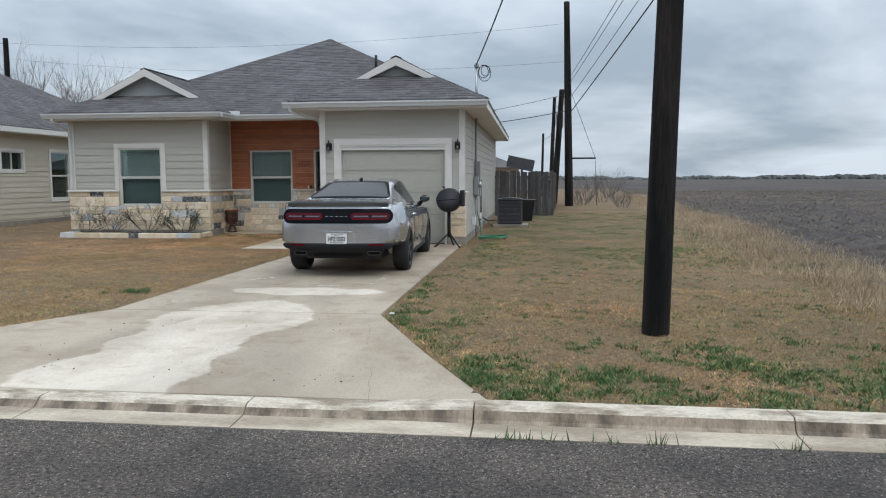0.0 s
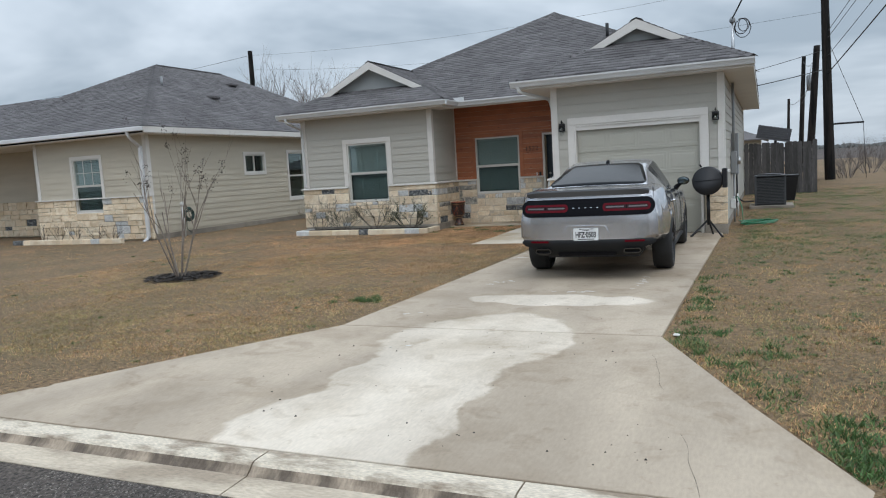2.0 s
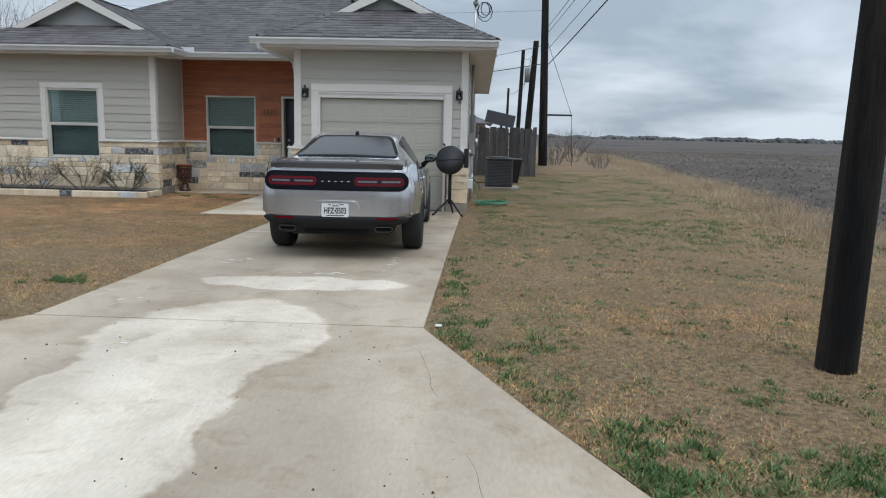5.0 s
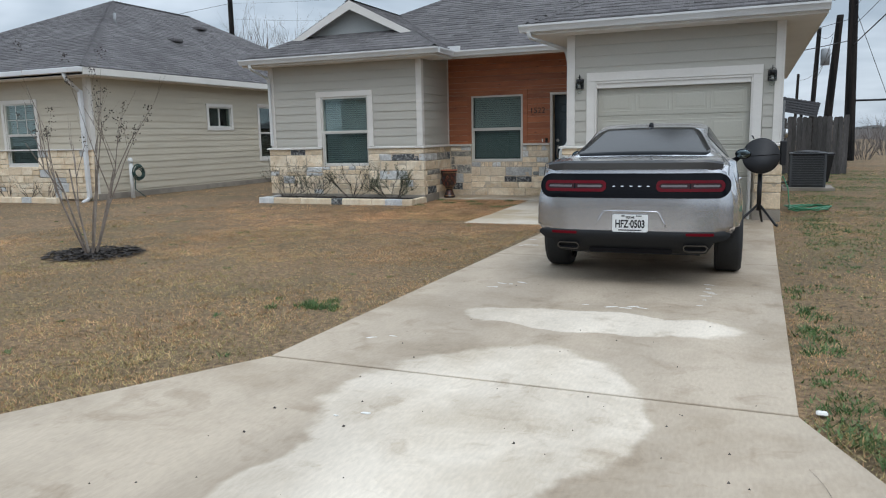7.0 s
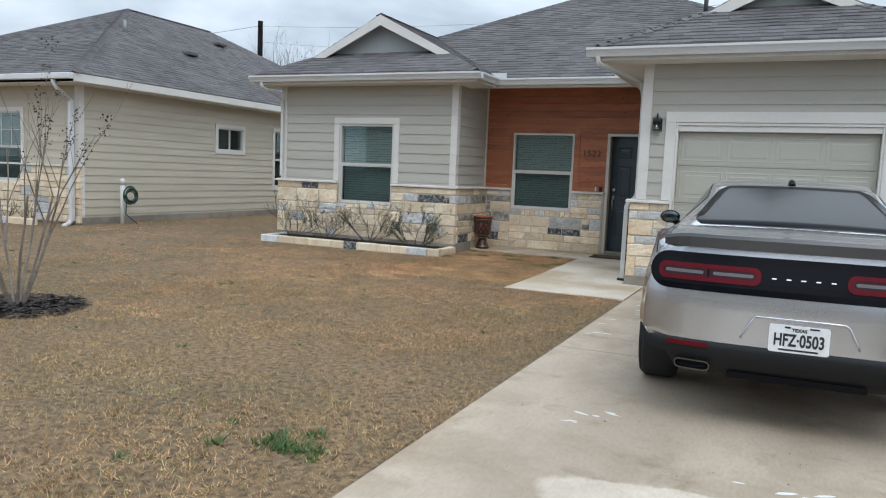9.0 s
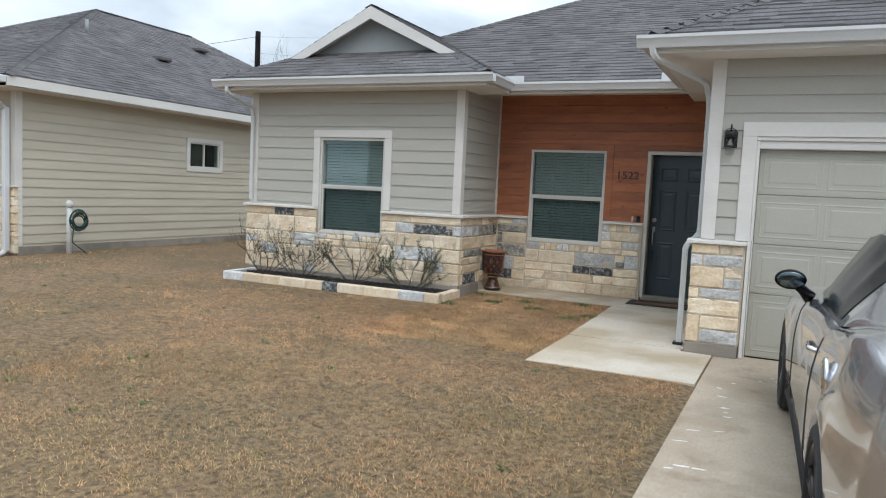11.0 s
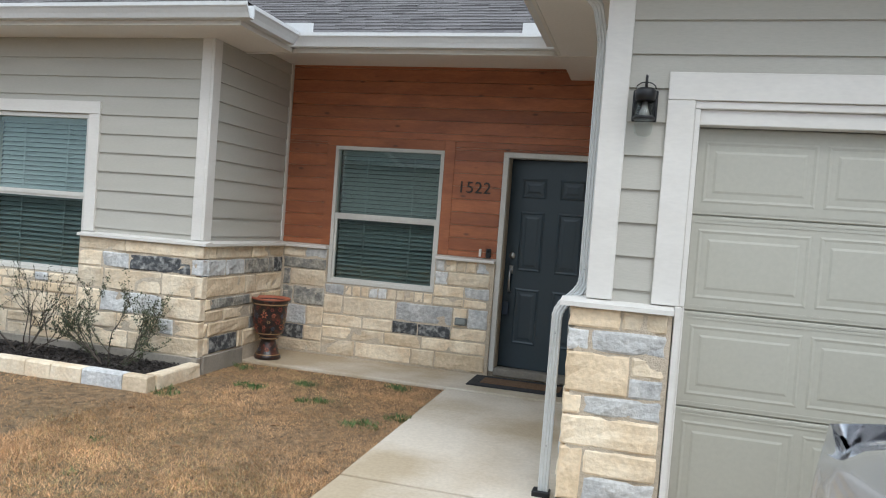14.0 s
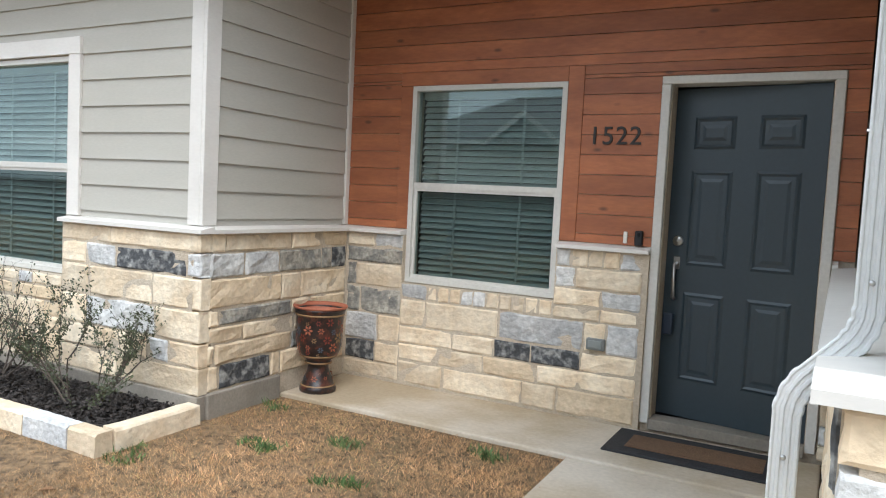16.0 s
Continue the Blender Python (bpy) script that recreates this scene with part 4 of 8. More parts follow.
# ---- ground, road, drive ----
M_GROUND = mat("ploughed_clay", (0.038, 0.029, 0.025), (0.085, 0.065, 0.053), rough=1.0, big=0.09, fine=2.6, vary=0.65, stretch=(0.6, 1, 1), bump=0.6, bump_scale=6)
M_ROAD = mat("chip_seal_road", (0.098, 0.079, 0.065), (0.05, 0.041, 0.035), rough=0.95, big=1.1, fine=38, vary=0.8, bump=1.0, bump_scale=70)
M_CHIP = mat("pale_road_chippings", (0.20, 0.175, 0.152), (0.10, 0.088, 0.078), rough=0.9, big=1.1, fine=30, vary=0.3, bump=0.0, island=0.6)
M_KERB = mat("weathered_kerb_concrete", (0.54, 0.455, 0.35), (0.33, 0.265, 0.195), rough=0.92, big=2.2, fine=40, vary=0.16, bump=0.35, bump_scale=60, rand=0.05, stretch=(0.6, 1.6, 3))
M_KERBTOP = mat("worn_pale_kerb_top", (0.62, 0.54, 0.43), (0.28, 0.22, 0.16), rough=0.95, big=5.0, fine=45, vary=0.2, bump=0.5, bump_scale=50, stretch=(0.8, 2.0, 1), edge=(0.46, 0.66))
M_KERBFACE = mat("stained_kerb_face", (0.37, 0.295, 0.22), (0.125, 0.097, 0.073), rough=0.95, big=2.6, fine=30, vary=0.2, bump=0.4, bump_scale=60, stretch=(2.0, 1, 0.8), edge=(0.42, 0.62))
M_LAWN = mat("dormant_turf", (0.20, 0.128, 0.068), (0.145, 0.102, 0.052), rough=1.0, big=0.55, fine=22, vary=0.6, bump=1.0, bump_scale=70)


def drive_material():
    """Broom-finished concrete, damp but for dried-off patches with soft wandering edges."""
    m = mat("damp_driveway_concrete", (0.45, 0.366, 0.275), (0.345, 0.277, 0.205), rough=0.75, big=0.7, fine=35, vary=0.07, bump=0.12, bump_scale=140, stretch=(1.6, 0.5, 1))
    n, l = m.node_tree.nodes, m.node_tree.links
    bsdf = n["Principled BSDF"]
    base = bsdf.inputs["Base Color"].links[0].from_socket
    geo = n.new("ShaderNodeNewGeometry")
    wob = n.new("ShaderNodeTexNoise")
    wob.inputs["Scale"].default_value, wob.inputs["Detail"].default_value = 1.3, 5.0
    l.new(geo.outputs["Position"], wob.inputs["Vector"])
    cen = n.new("ShaderNodeVectorMath")
    cen.operation = "SUBTRACT"
    l.new(wob.outputs["Color"], cen.inputs[0])
    cen.inputs[1].default_value = (0.5, 0.5, 0.5)
    off = n.new("ShaderNodeVectorMath")
    off.operation = "MULTIPLY_ADD"
    l.new(cen.outputs[0], off.inputs[0])
    off.inputs[1].default_value = (0.85, 0.7, 0)
    l.new(geo.outputs["Position"], off.inputs[2])
    best = None
    for cx, cy, rx, ry in ((-3.15, 5.2, 0.66, 2.6), (-3.15, 7.2, 0.78, 1.1), (-2.95, 9.1, 0.95, 0.33)):
        d = n.new("ShaderNodeVectorMath")
        d.operation = "SUBTRACT"
        l.new(off.outputs[0], d.inputs[0])
        d.inputs[1].default_value = (cx, cy, 0)
        s = n.new("ShaderNodeVectorMath")
        s.operation = "MULTIPLY"
        l.new(d.outputs[0], s.inputs[0])
        s.inputs[1].default_value = (1 / rx, 1 / ry, 0)
        ln = n.new("ShaderNodeVectorMath")
        ln.operation = "LENGTH"
        l.new(s.outputs[0], ln.inputs[0])
        if best is None:
            best = ln.outputs["Value"]
        else:
            mn = n.new("ShaderNodeMath")
            mn.operation = "MINIMUM"
            l.new(best, mn.inputs[0])
            l.new(ln.outputs["Value"], mn.inputs[1])
            best = mn.outputs[0]
    dry = n.new("ShaderNodeMapRange")
    dry.inputs["From Min"].default_value, dry.inputs["From Max"].default_value = 0.96, 1.06
    dry.inputs["To Min"].default_value, dry.inputs["To Max"].default_value = 1.0, 0.0
    dry.interpolation_type = "SMOOTHSTEP"
    l.new(best, dry.inputs["Value"])
    light = n.new("ShaderNodeMix")
    light.data_type = "RGBA"
    l.new(dry.outputs["Result"], light.inputs["Factor"])
    l.new(base, light.inputs["A"])
    dc = n.new("ShaderNodeVectorMath")
    dc.operation = "MULTIPLY"
    l.new(base, dc.inputs[0])
    dc.inputs[1].default_value = (1.50, 1.60, 1.74)
    l.new(dc.outputs[0], light.inputs["B"])
    # brown damp stains and tyre dirt at two scales
    last = light.outputs["Result"]
    for size, lo, hi, dark in ((0.9, 0.47, 0.70, (0.70, 0.66, 0.60)), (3.4, 0.56, 0.72, (0.74, 0.70, 0.65)), (11.0, 0.60, 0.74, (0.84, 0.81, 0.77))):
        st = n.new("ShaderNodeTexNoise")
        st.inputs["Scale"].default_value, st.inputs["Detail"].default_value, st.inputs["Roughness"].default_value = size, 7.0, 0.62
        l.new(off.outputs[0], st.inputs["Vector"])
        mr = n.new("ShaderNodeMapRange")
        mr.inputs["From Min"].default_value, mr.inputs["From Max"].default_value = lo, hi
        l.new(st.outputs["Fac"], mr.inputs["Value"])
        mu = n.new("ShaderNodeMix")
        mu.data_type, mu.blend_type = "RGBA", "MULTIPLY"
        l.new(mr.outputs["Result"], mu.inputs["Factor"])
        l.new(last, mu.inputs["A"])
        mu.inputs["B"].default_value = (*dark, 1)
        last = mu.outputs["Result"]
    l.new(last, bsdf.inputs["Base Color"])
    return m


M_DRIVE = drive_material()
M_WALK = mat("porch_walk_concrete", (0.58, 0.51, 0.42), (0.41, 0.325, 0.22), rough=0.8, big=1.1, fine=40, vary=0.07, bump=0.15, bump_scale=120)

ground = from_lists("ground", [(-2500, -2500, -0.06), (2500, -2500, -0.06), (2500, 2500, -0.06), (-2500, 2500, -0.06)], [(0, 1, 2, 3)], M_GROUND)
tagged(ground, "dark ploughed farmland reaching the horizon", "ground", kind="structure")

road = block("road", -120, 120, -5.2, 4.25, -0.12, 0.0, M_ROAD)
tagged(road, "worn dark grey chip-seal street", "road", kind="structure")


def kerb_height(x):
    k = max(0.0, min(1.0, min((x + 7.6) / 1.0, (-0.35 - x) / 0.9)))
    k = k * k * (3 - 2 * k)
    return 0.105 - 0.032 * k


kerb = thing("kerb", "weathered pale concrete kerb and gutter with stained face", "kerb", kind="structure")
joints = [-60, -30, -18, -15, -12.1, -9.1, -6.4, -3.4, -1.9, -0.37, 1.6, 4.3, 7.3, 10.3, 16, 40, 80]
for xa, xb in zip(joints, joints[1:]):
    xs = [xa + 0.005 + (xb - xa - 0.01) * i / 12 for i in range(13)]
    verts, faces = [], []
    for x in xs:
        h = kerb_height(x)
        w = 0.006 * noise.noise(Vector((x * 2.3, 0, 0)))
        prof = [(4.25, -0.1), (4.25, 0.004), (4.47 + w, 0.012), (4.495 + w, 0.03), (4.515 + w, h - 0.02), (4.535 + w, h - 0.004), (4.56 + w, h), (4.675, h + 0.003), (4.675, -0.1)]
        verts += [(x, y, z) for y, z in prof]
    n = 9
    for i in range(12):
        for j in range(n - 1):
            faces.append((i * n + j, (i + 1) * n + j, (i + 1) * n + j + 1, i * n + j + 1))
    faces += [tuple(range(n)), tuple(range(12 * n, 13 * n))[::-1]]
    seg = from_lists("kerb_segment", verts, faces, M_KERB, kerb)
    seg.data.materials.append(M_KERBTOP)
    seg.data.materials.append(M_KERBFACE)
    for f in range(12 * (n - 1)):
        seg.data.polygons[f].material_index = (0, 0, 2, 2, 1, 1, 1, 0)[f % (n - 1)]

# the lawn
def lawn_z(x, y):
    left, right = -4.70 - max(0, 7.6 - y) * 0.575, -1.61 + max(0, 7.6 - y) * 0.465
    if y < 7.5 and left + 0.1 < x < right - 0.1:
        return 0.04
    rise = 0.024 * max(0.0, min(1.0, (y - 11.3) / 1.5)) + 0.016 * max(0.0, min(1.0, (y - 16.6) / 1.5)) if x < -4.6 else 0.0
    return 0.088 + rise + 0.010 * noise.noise(Vector((x * 0.8, y * 0.8, 0))) + 0.004 * noise.noise(Vector((x * 3.1, y * 3.1, 4)))


def field_edge(y):
    return 3.75 + 0.072 * (y - 9.0) + 0.25 * math.sin(y * 0.31)


xs = [-120, -80, -50, -35] + [-26 + 0.4 * i for i in range(90)] + [12.0]
ys = [4.675] + [4.9 + 0.4 * i for i in range(70)] + [34, 40, 50, 70, 110]
verts, faces = [], []
for y in ys:
    for x in xs:
        xx = min(x, field_edge(y) + 0.6)
        verts.append((xx, y, lawn_z(xx, y) if y > 4.7 else (0.03 if -6.4 < xx < -0.25 else 0.085)))
for j in range(len(ys) - 1):
    for i in range(len(xs) - 1):
        k = j * len(xs) + i
        a = (k, k + 1, k + 1 + len(xs), k + len(xs))
        if verts[k + 1][0] - verts[k][0] > 1e-4 or verts[k + 1 + len(xs)][0] - verts[k + len(xs)][0] > 1e-4:
            faces.append(a)
lawn = from_lists("lawn", verts, faces, M_LAWN, smooth=True)
tagged(lawn, "dormant straw-brown lawn with green weeds", "lawn", kind="structure")

# the field's nearest furrows and clods
verts, faces = [], []
nx, ny = 150, 190
for j in range(ny + 1):
    y = 4.9 + 150 * (j / ny) ** 1.7
    for i in range(nx + 1):
        x = field_edge(y) + 0.4 + 110 * (i / nx) ** 2.0
        far = min(1.0, 12 / (12 + max(0, x - 6)))
        z = 0.03 + 0.05 * math.sin((x - 0.072 * y) * 2 * math.pi / 0.95) * far + 0.07 * noise.noise(Vector((x * 1.7, y * 1.7, 0))) + 0.05 * noise.noise(Vector((x * 4.3, y * 4.3, 5)))
        verts.append((x, y, max(z, -0.04)))
for j in range(ny):
    for i in range(nx):
        k = j * (nx + 1) + i
        faces.append((k, k + 1, k + nx + 2, k + nx + 1))
field = from_lists("field", verts, faces, M_GROUND, smooth=True)
tagged(field, "ploughed dark brown field with clods and stubble", "field", kind="structure")


def slab(name, outline, z0, z1, material, parent=None, label="", joint=0.006, rise=None):
    bm = bmesh.new()
    top = [bm.verts.new((x, y, (rise(x, y) if rise else z1))) for x, y in outline]
    low = [bm.verts.new((x, y, z0)) for x, y in outline]
    bm.faces.new(top)
    bm.faces.new(low[::-1])
    n = len(top)
    for i in range(n):
        bm.faces.new((top[i], low[i], low[(i + 1) % n], top[(i + 1) % n]))
    fix(bm)
    edges = [e for e in bm.edges if e.verts[0] in top and e.verts[1] in top]
    bmesh.ops.bevel(bm, geom=edges, offset=joint, segments=2, affect="EDGES", profile=0.5)
    return part(name, bm, material, parent, label)


drive = thing("driveway", "broom-finished concrete driveway with damp and dried patches", "driveway", kind="structure")
DZ = 0.115
slab("drive_slab", [(-6.38, 4.685), (-0.26, 4.685), (-0.90, 5.95), (-1.625, 7.60), (-4.70, 7.60), (-5.42, 6.35)], -0.05, DZ, M_DRIVE, drive, rise=lambda x, y: 0.082 if y < 4.8 else (0.108 if y < 6.5 else DZ))
slab("drive_slab", [(-4.70, 7.622), (-1.625, 7.622), (-1.60, 11.95), (-4.63, 11.95)], -0.05, DZ, M_DRIVE, drive)
slab("drive_slab", [(-4.63, 11.966), (-1.60, 11.966), (-1.56, 16.26), (-4.36, 16.26), (-4.36, 16.08), (-4.565, 16.08)], -0.05, DZ, M_DRIVE, drive)
walkway = thing("walkway", "pale concrete path to the porch", "path", kind="structure")
slab("path_slab", [(-6.11, 14.73), (-4.60, 14.745), (-4.58, 16.08), (-4.89, 16.10), (-4.89, 16.20), (-6.10, 16.20)], -0.05, 0.122, M_WALK, walkway)
slab("path_slab", [(-6.10, 16.21), (-4.87, 16.21), (-4.87, 18.62), (-6.12, 18.62)], -0.05, 0.128, M_WALK, walkway, rise=lambda x, y: 0.128 if y < 17 else 0.15)
porch = slab("porch_floor", [(-8.2, 18.63), (-4.87, 18.63), (-4.87, 19.36), (-8.2, 19.36)], -0.05, 0.158, M_WALK, joint=0.012)
tagged(porch, "smooth concrete porch floor", "porch floor", kind="structure")


# ---- the parked coupe ----
M_PAINT = mat("silver_metallic_paint", (0.50, 0.50, 0.52), (0.48, 0.48, 0.50), rough=0.26, metal=0.85, vary=0.02, bump=0.0, coat=1.0)
M_CARBLACK = mat("gloss_black_panel", (0.005, 0.005, 0.007), rough=0.1, vary=0.05, bump=0.0, spec=0.12)
M_VALANCE = mat("textured_dark_plastic", (0.012, 0.0125, 0.0135), rough=0.6, spec=0.25, vary=0.08, bump=0.05, bump_scale=300)
M_SPOILER = mat("satin_graphite_spoiler", (0.065, 0.067, 0.072), rough=0.3, vary=0.04, bump=0.0)
M_TYRE = mat("tyre_rubber", (0.017, 0.017, 0.018), (0.03, 0.03, 0.03), rough=0.8, vary=0.15, bump=0.1)
M_RIM = mat("dark_alloy_wheel", (0.05, 0.05, 0.055), rough=0.3, metal=0.7, vary=0.05, bump=0.0)
M_TAIL = mat("red_lamp_lens", (0.12, 0.004, 0.010), (0.09, 0.003, 0.008), rough=0.25, vary=0.04, bump=0.0, spec=0.15)
M_TAIL_IN = mat("smoked_lamp_lens", (0.035, 0.012, 0.015), rough=0.2, vary=0.04, bump=0.0, spec=0.2)
M_LAMPBAR = plain("pale_lamp_strip", (0.13, 0.11, 0.115), 0.4)
M_CARGLASS = mat("tinted_car_glass", (0.012, 0.014, 0.016), rough=0.14, vary=0.02, bump=0.0, spec=0.10)
M_MIRROR = plain("dark_mirror_glass", (0.12, 0.15, 0.16), 0.04, 1.0)
M_TIP = plain("dull_exhaust_steel", (0.16, 0.155, 0.15), 0.35, 1.0)
M_CHROME = plain("chrome", (0.75, 0.76, 0.78), 0.08, 1.0)
M_PLATE = plain("white_plate", (0.78, 0.79, 0.79), 0.35)
M_INK = plain("black_ink", (0.02, 0.02, 0.025), 0.5)

car = thing("car", "silver two-door muscle coupe parked nose to the garage door", "car")
REAR, NOSE, WB = -1.12, 3.86, 2.946


def smooth(t):
    t = max(0.0, min(1.0, t))
    return t * t * (3 - 2 * t)


def curve(pts, y):
    for (a, b), (c, d) in zip(pts, pts[1:]):
        if y <= c:
            return b + (d - b) * smooth((y - a) / (c - a))
    return pts[-1][1]


def half_width(y):
    return curve([(-1.12, 0.85), (-0.85, 0.90), (-0.2, 0.94), (0.6, 0.94), (1.3, 0.93), (2.2, 0.93), (2.9, 0.945), (3.4, 0.925), (3.86, 0.80)], y)


def deck(y):
    return curve([(-1.12, 1.075), (-0.95, 1.105), (-0.3, 1.145), (0.6, 1.06), (2.2, 1.02), (3.0, 0.97), (3.7, 0.88), (3.86, 0.78)], y)


def plan_warp(x, y):
    r = abs(x) / 0.93
    if y < -0.5:
        return 0.15 * r ** 4 * smooth((-0.5 - y) / 0.62)
    if y > 3.0:
        return -0.30 * r ** 3 * smooth((y - 3.0) / 0.86)
    return 0.0


def tail(z):
    """How far forward the tail leans at height z."""
    return 0.05 * smooth((0.50 - z) / 0.25) + 0.055 * smooth((z - 0.78) / 0.3)


def ring_points(y):
    w, zt = half_width(y), deck(y)
    arch = 0.0
    for yc in (0.0, WB):
        d = abs(y - yc)
        if d < 0.385:
            arch = max(arch, 0.335 + math.sqrt(0.385 ** 2 - d * d))
    zb = curve([(-1.12, 0.465), (-0.45, 0.42), (0.45, 0.20), (3.0, 0.20), (3.86, 0.24)], y)
    flare = 0.008 * smooth(1 - abs(abs(y - WB / 2) - WB / 2) / 0.5)
    pts = [(0.62, zb), (0.625, max(zb + 0.02, arch)), (w - 0.05, max(zb + 0.02, arch)), (w - 0.02, max(zb + 0.08, arch)), (w + flare, max(0.42, arch + 0.01)), (w + flare, max(0.56, arch + 0.02)), (w - 0.002 + flare * 0.5, max(0.70, arch + 0.035)), (w - 0.012, 0.80), (w - 0.03, 0.89), (w - 0.07, zt - 0.055), (w - 0.13, zt - 0.02), (w - 0.22, zt - 0.006), (w * 0.5, zt), (0.0, zt + 0.006)]
    for k in range(1, 9):
        pts[k] = (pts[k][0], max(pts[k][1], pts[k - 1][1] + 0.006))
    return pts


ys = [REAR + (NOSE - REAR) * i / 120 for i in range(121)]
bm = bmesh.new()
rows = []
for i, y in enumerate(ys):
    pts = ring_points(y)
    row = []
    k = smooth((-0.80 - y) / 0.32)
    for x, z in [(-x, z) for x, z in pts] + [(x, z) for x, z in pts[-2::-1]]:
        row.append(bm.verts.new((x, y + plan_warp(x, y) + tail(z) * k, z)))
    rows.append(row)
for a, b in zip(rows, rows[1:]):
    for k in range(len(a) - 1):
        bm.faces.new((a[k], a[k + 1], b[k + 1], b[k]))
    bm.faces.new((a[-1], a[0], b[0], b[-1]))
for y, row in ((REAR, rows[0]), (NOSE, rows[-1])):
    n = len(row)
    prev = None
    for i in range(n // 2):
        l, r = row[i], row[n - 1 - i]
        line = [l]
        for j in range(1, 12):
            x = l.co.x + (r.co.x - l.co.x) * j / 12
            z = l.co.z
            line.append(bm.verts.new((x, y + plan_warp(x, y) + tail(z) * (1 if y < 0 else 0), z)))
        line.append(r)
        if prev:
            for j in range(12):
                bm.faces.new((prev[j], prev[j + 1], line[j + 1], line[j]))
        prev = line
    mid = row[n // 2]
    for j in range(12):
        bm.faces.new((prev[j], prev[j + 1], mid))
bmesh.ops.remove_doubles(bm, verts=bm.verts[:], dist=0.0005)
fix(bm)
body = part("body", bm, M_PAINT, car, "silver metallic painted body shell", smooth=True)


def on_tail(x, z, out=0.0):
    return (x, REAR + plan_warp(x, REAR) + tail(z) - out, z)


def tail_patch(name, x0, x1, z0, z1, material, parent, out=0.006, label="", round_=0.05, nx=18, hole=None, depth=0.02):
    """A rounded plate that follows the curve of the tail; hole: the width of the rim that is left."""
    def outline(inset):
        r = max(0.004, round_ - inset)
        a, b, c, d = x0 + inset, x1 - inset, z0 + inset, z1 - inset
        res = []
        for cx, cz, s in ((b - r, d - r, 0), (a + r, d - r, 90), (a + r, c + r, 180), (b - r, c + r, 270)):
            for q in range(6):
                t = radians(s + q * 18)
                res.append((cx + r * math.cos(t), cz + r * math.sin(t)))
        full = []
        for p, q in zip(res, res[1:] + res[:1]):
            m = max(1, int(abs(q[0] - p[0]) / 0.07))
            full += [(p[0] + (q[0] - p[0]) * t / m, p[1] + (q[1] - p[1]) * t / m) for t in range(m)]
        return full
    bm = bmesh.new()
    o = outline(0)
    front = [bm.verts.new(on_tail(x, z, out)) for x, z in o]
    back = [bm.verts.new(on_tail(x, z, out - depth)) for x, z in o]
    n = len(o)
    for k in range(n):
        bm.faces.new((front[k], front[(k + 1) % n], back[(k + 1) % n], back[k]))
    cx, cz = (x0 + x1) / 2, (z0 + z1) / 2
    if hole:
        inner = [(cx + (x - cx) * (1 - 2 * hole / (x1 - x0)), cz + (z - cz) * (1 - 2 * hole / (z1 - z0))) for x, z in o]
        ring = [bm.verts.new(on_tail(x, z, out)) for x, z in inner]
        ring_b = [bm.verts.new(on_tail(x, z, out - depth)) for x, z in inner]
        for k in range(n):
            bm.faces.new((front[(k + 1) % n], front[k], ring[k], ring[(k + 1) % n]))
            bm.faces.new((ring[(k + 1) % n], ring[k], ring_b[k], ring_b[(k + 1) % n]))
    else:
        last = front
        for f in (0.66, 0.33):
            ring = [bm.verts.new(on_tail(x, cz + (z - cz) * f, out)) for x, z in o]
            for k in range(n):
                bm.faces.new((last[(k + 1) % n], last[k], ring[k], ring[(k + 1) % n]))
            last = ring
        mid = [bm.verts.new(on_tail(x, cz, out)) for x, z in o]
        for k in range(n):
            bm.faces.new((last[(k + 1) % n], last[k], mid[k], mid[(k + 1) % n]))
        bmesh.ops.remove_doubles(bm, verts=mid, dist=0.0001)
    fix(bm)
    return part(name, bm, material, parent, label)


panel = tail_patch("tail_panel", -0.825, 0.825, 0.805, 1.02, M_CARBLACK, car, 0.006, "gloss black full-width tail lamp panel", 0.105)
for s in (-1, 1):
    x0, x1 = sorted((s * 0.215, s * 0.775))
    lamp = tail_patch("tail_lamp", x0, x1, 0.862, 0.960, M_TAIL, car, 0.014, "long red tail lamp bar", 0.04, hole=0.026)
    for a, b in ((0.235, 0.49), (0.502, 0.755)):
        c0, c1 = sorted((s * a, s * b))
        tail_patch("lamp_core", c0, c1, 0.882, 0.940, M_TAIL_IN, lamp, 0.010, "smoked lamp core", 0.012)
        tail_patch("lamp_strip", c0 + 0.02, c1 - 0.02, 0.902, 0.920, M_LAMPBAR, lamp, 0.012, "pale grey light strip", 0.008)
    tail_patch("reflector", *sorted((s * 0.47, s * 0.70)), 0.482, 0.506, M_TAIL, car, 0.030, "red bumper reflector", 0.008)
    tip = tail_patch("exhaust_tip", *sorted((s * 0.45, s * 0.65)), 0.340, 0.402, M_TIP, car, 0.045, "dull steel exhaust tip", 0.03, hole=0.007, depth=0.14)
    # a flat black plate fills the mouth of the tip
    tail_patch("exhaust_bore", *sorted((s * 0.46, s * 0.64)), 0.345, 0.397, M_INK, tip, 0.0, "sooty bore", 0.03)
for k in range(5):
    x = -0.148 + 0.074 * k
    tail_patch("badge", x - 0.013, x + 0.013, 0.906, 0.913, M_CHROME, car, 0.011, "small chrome emblem bar", 0.003)
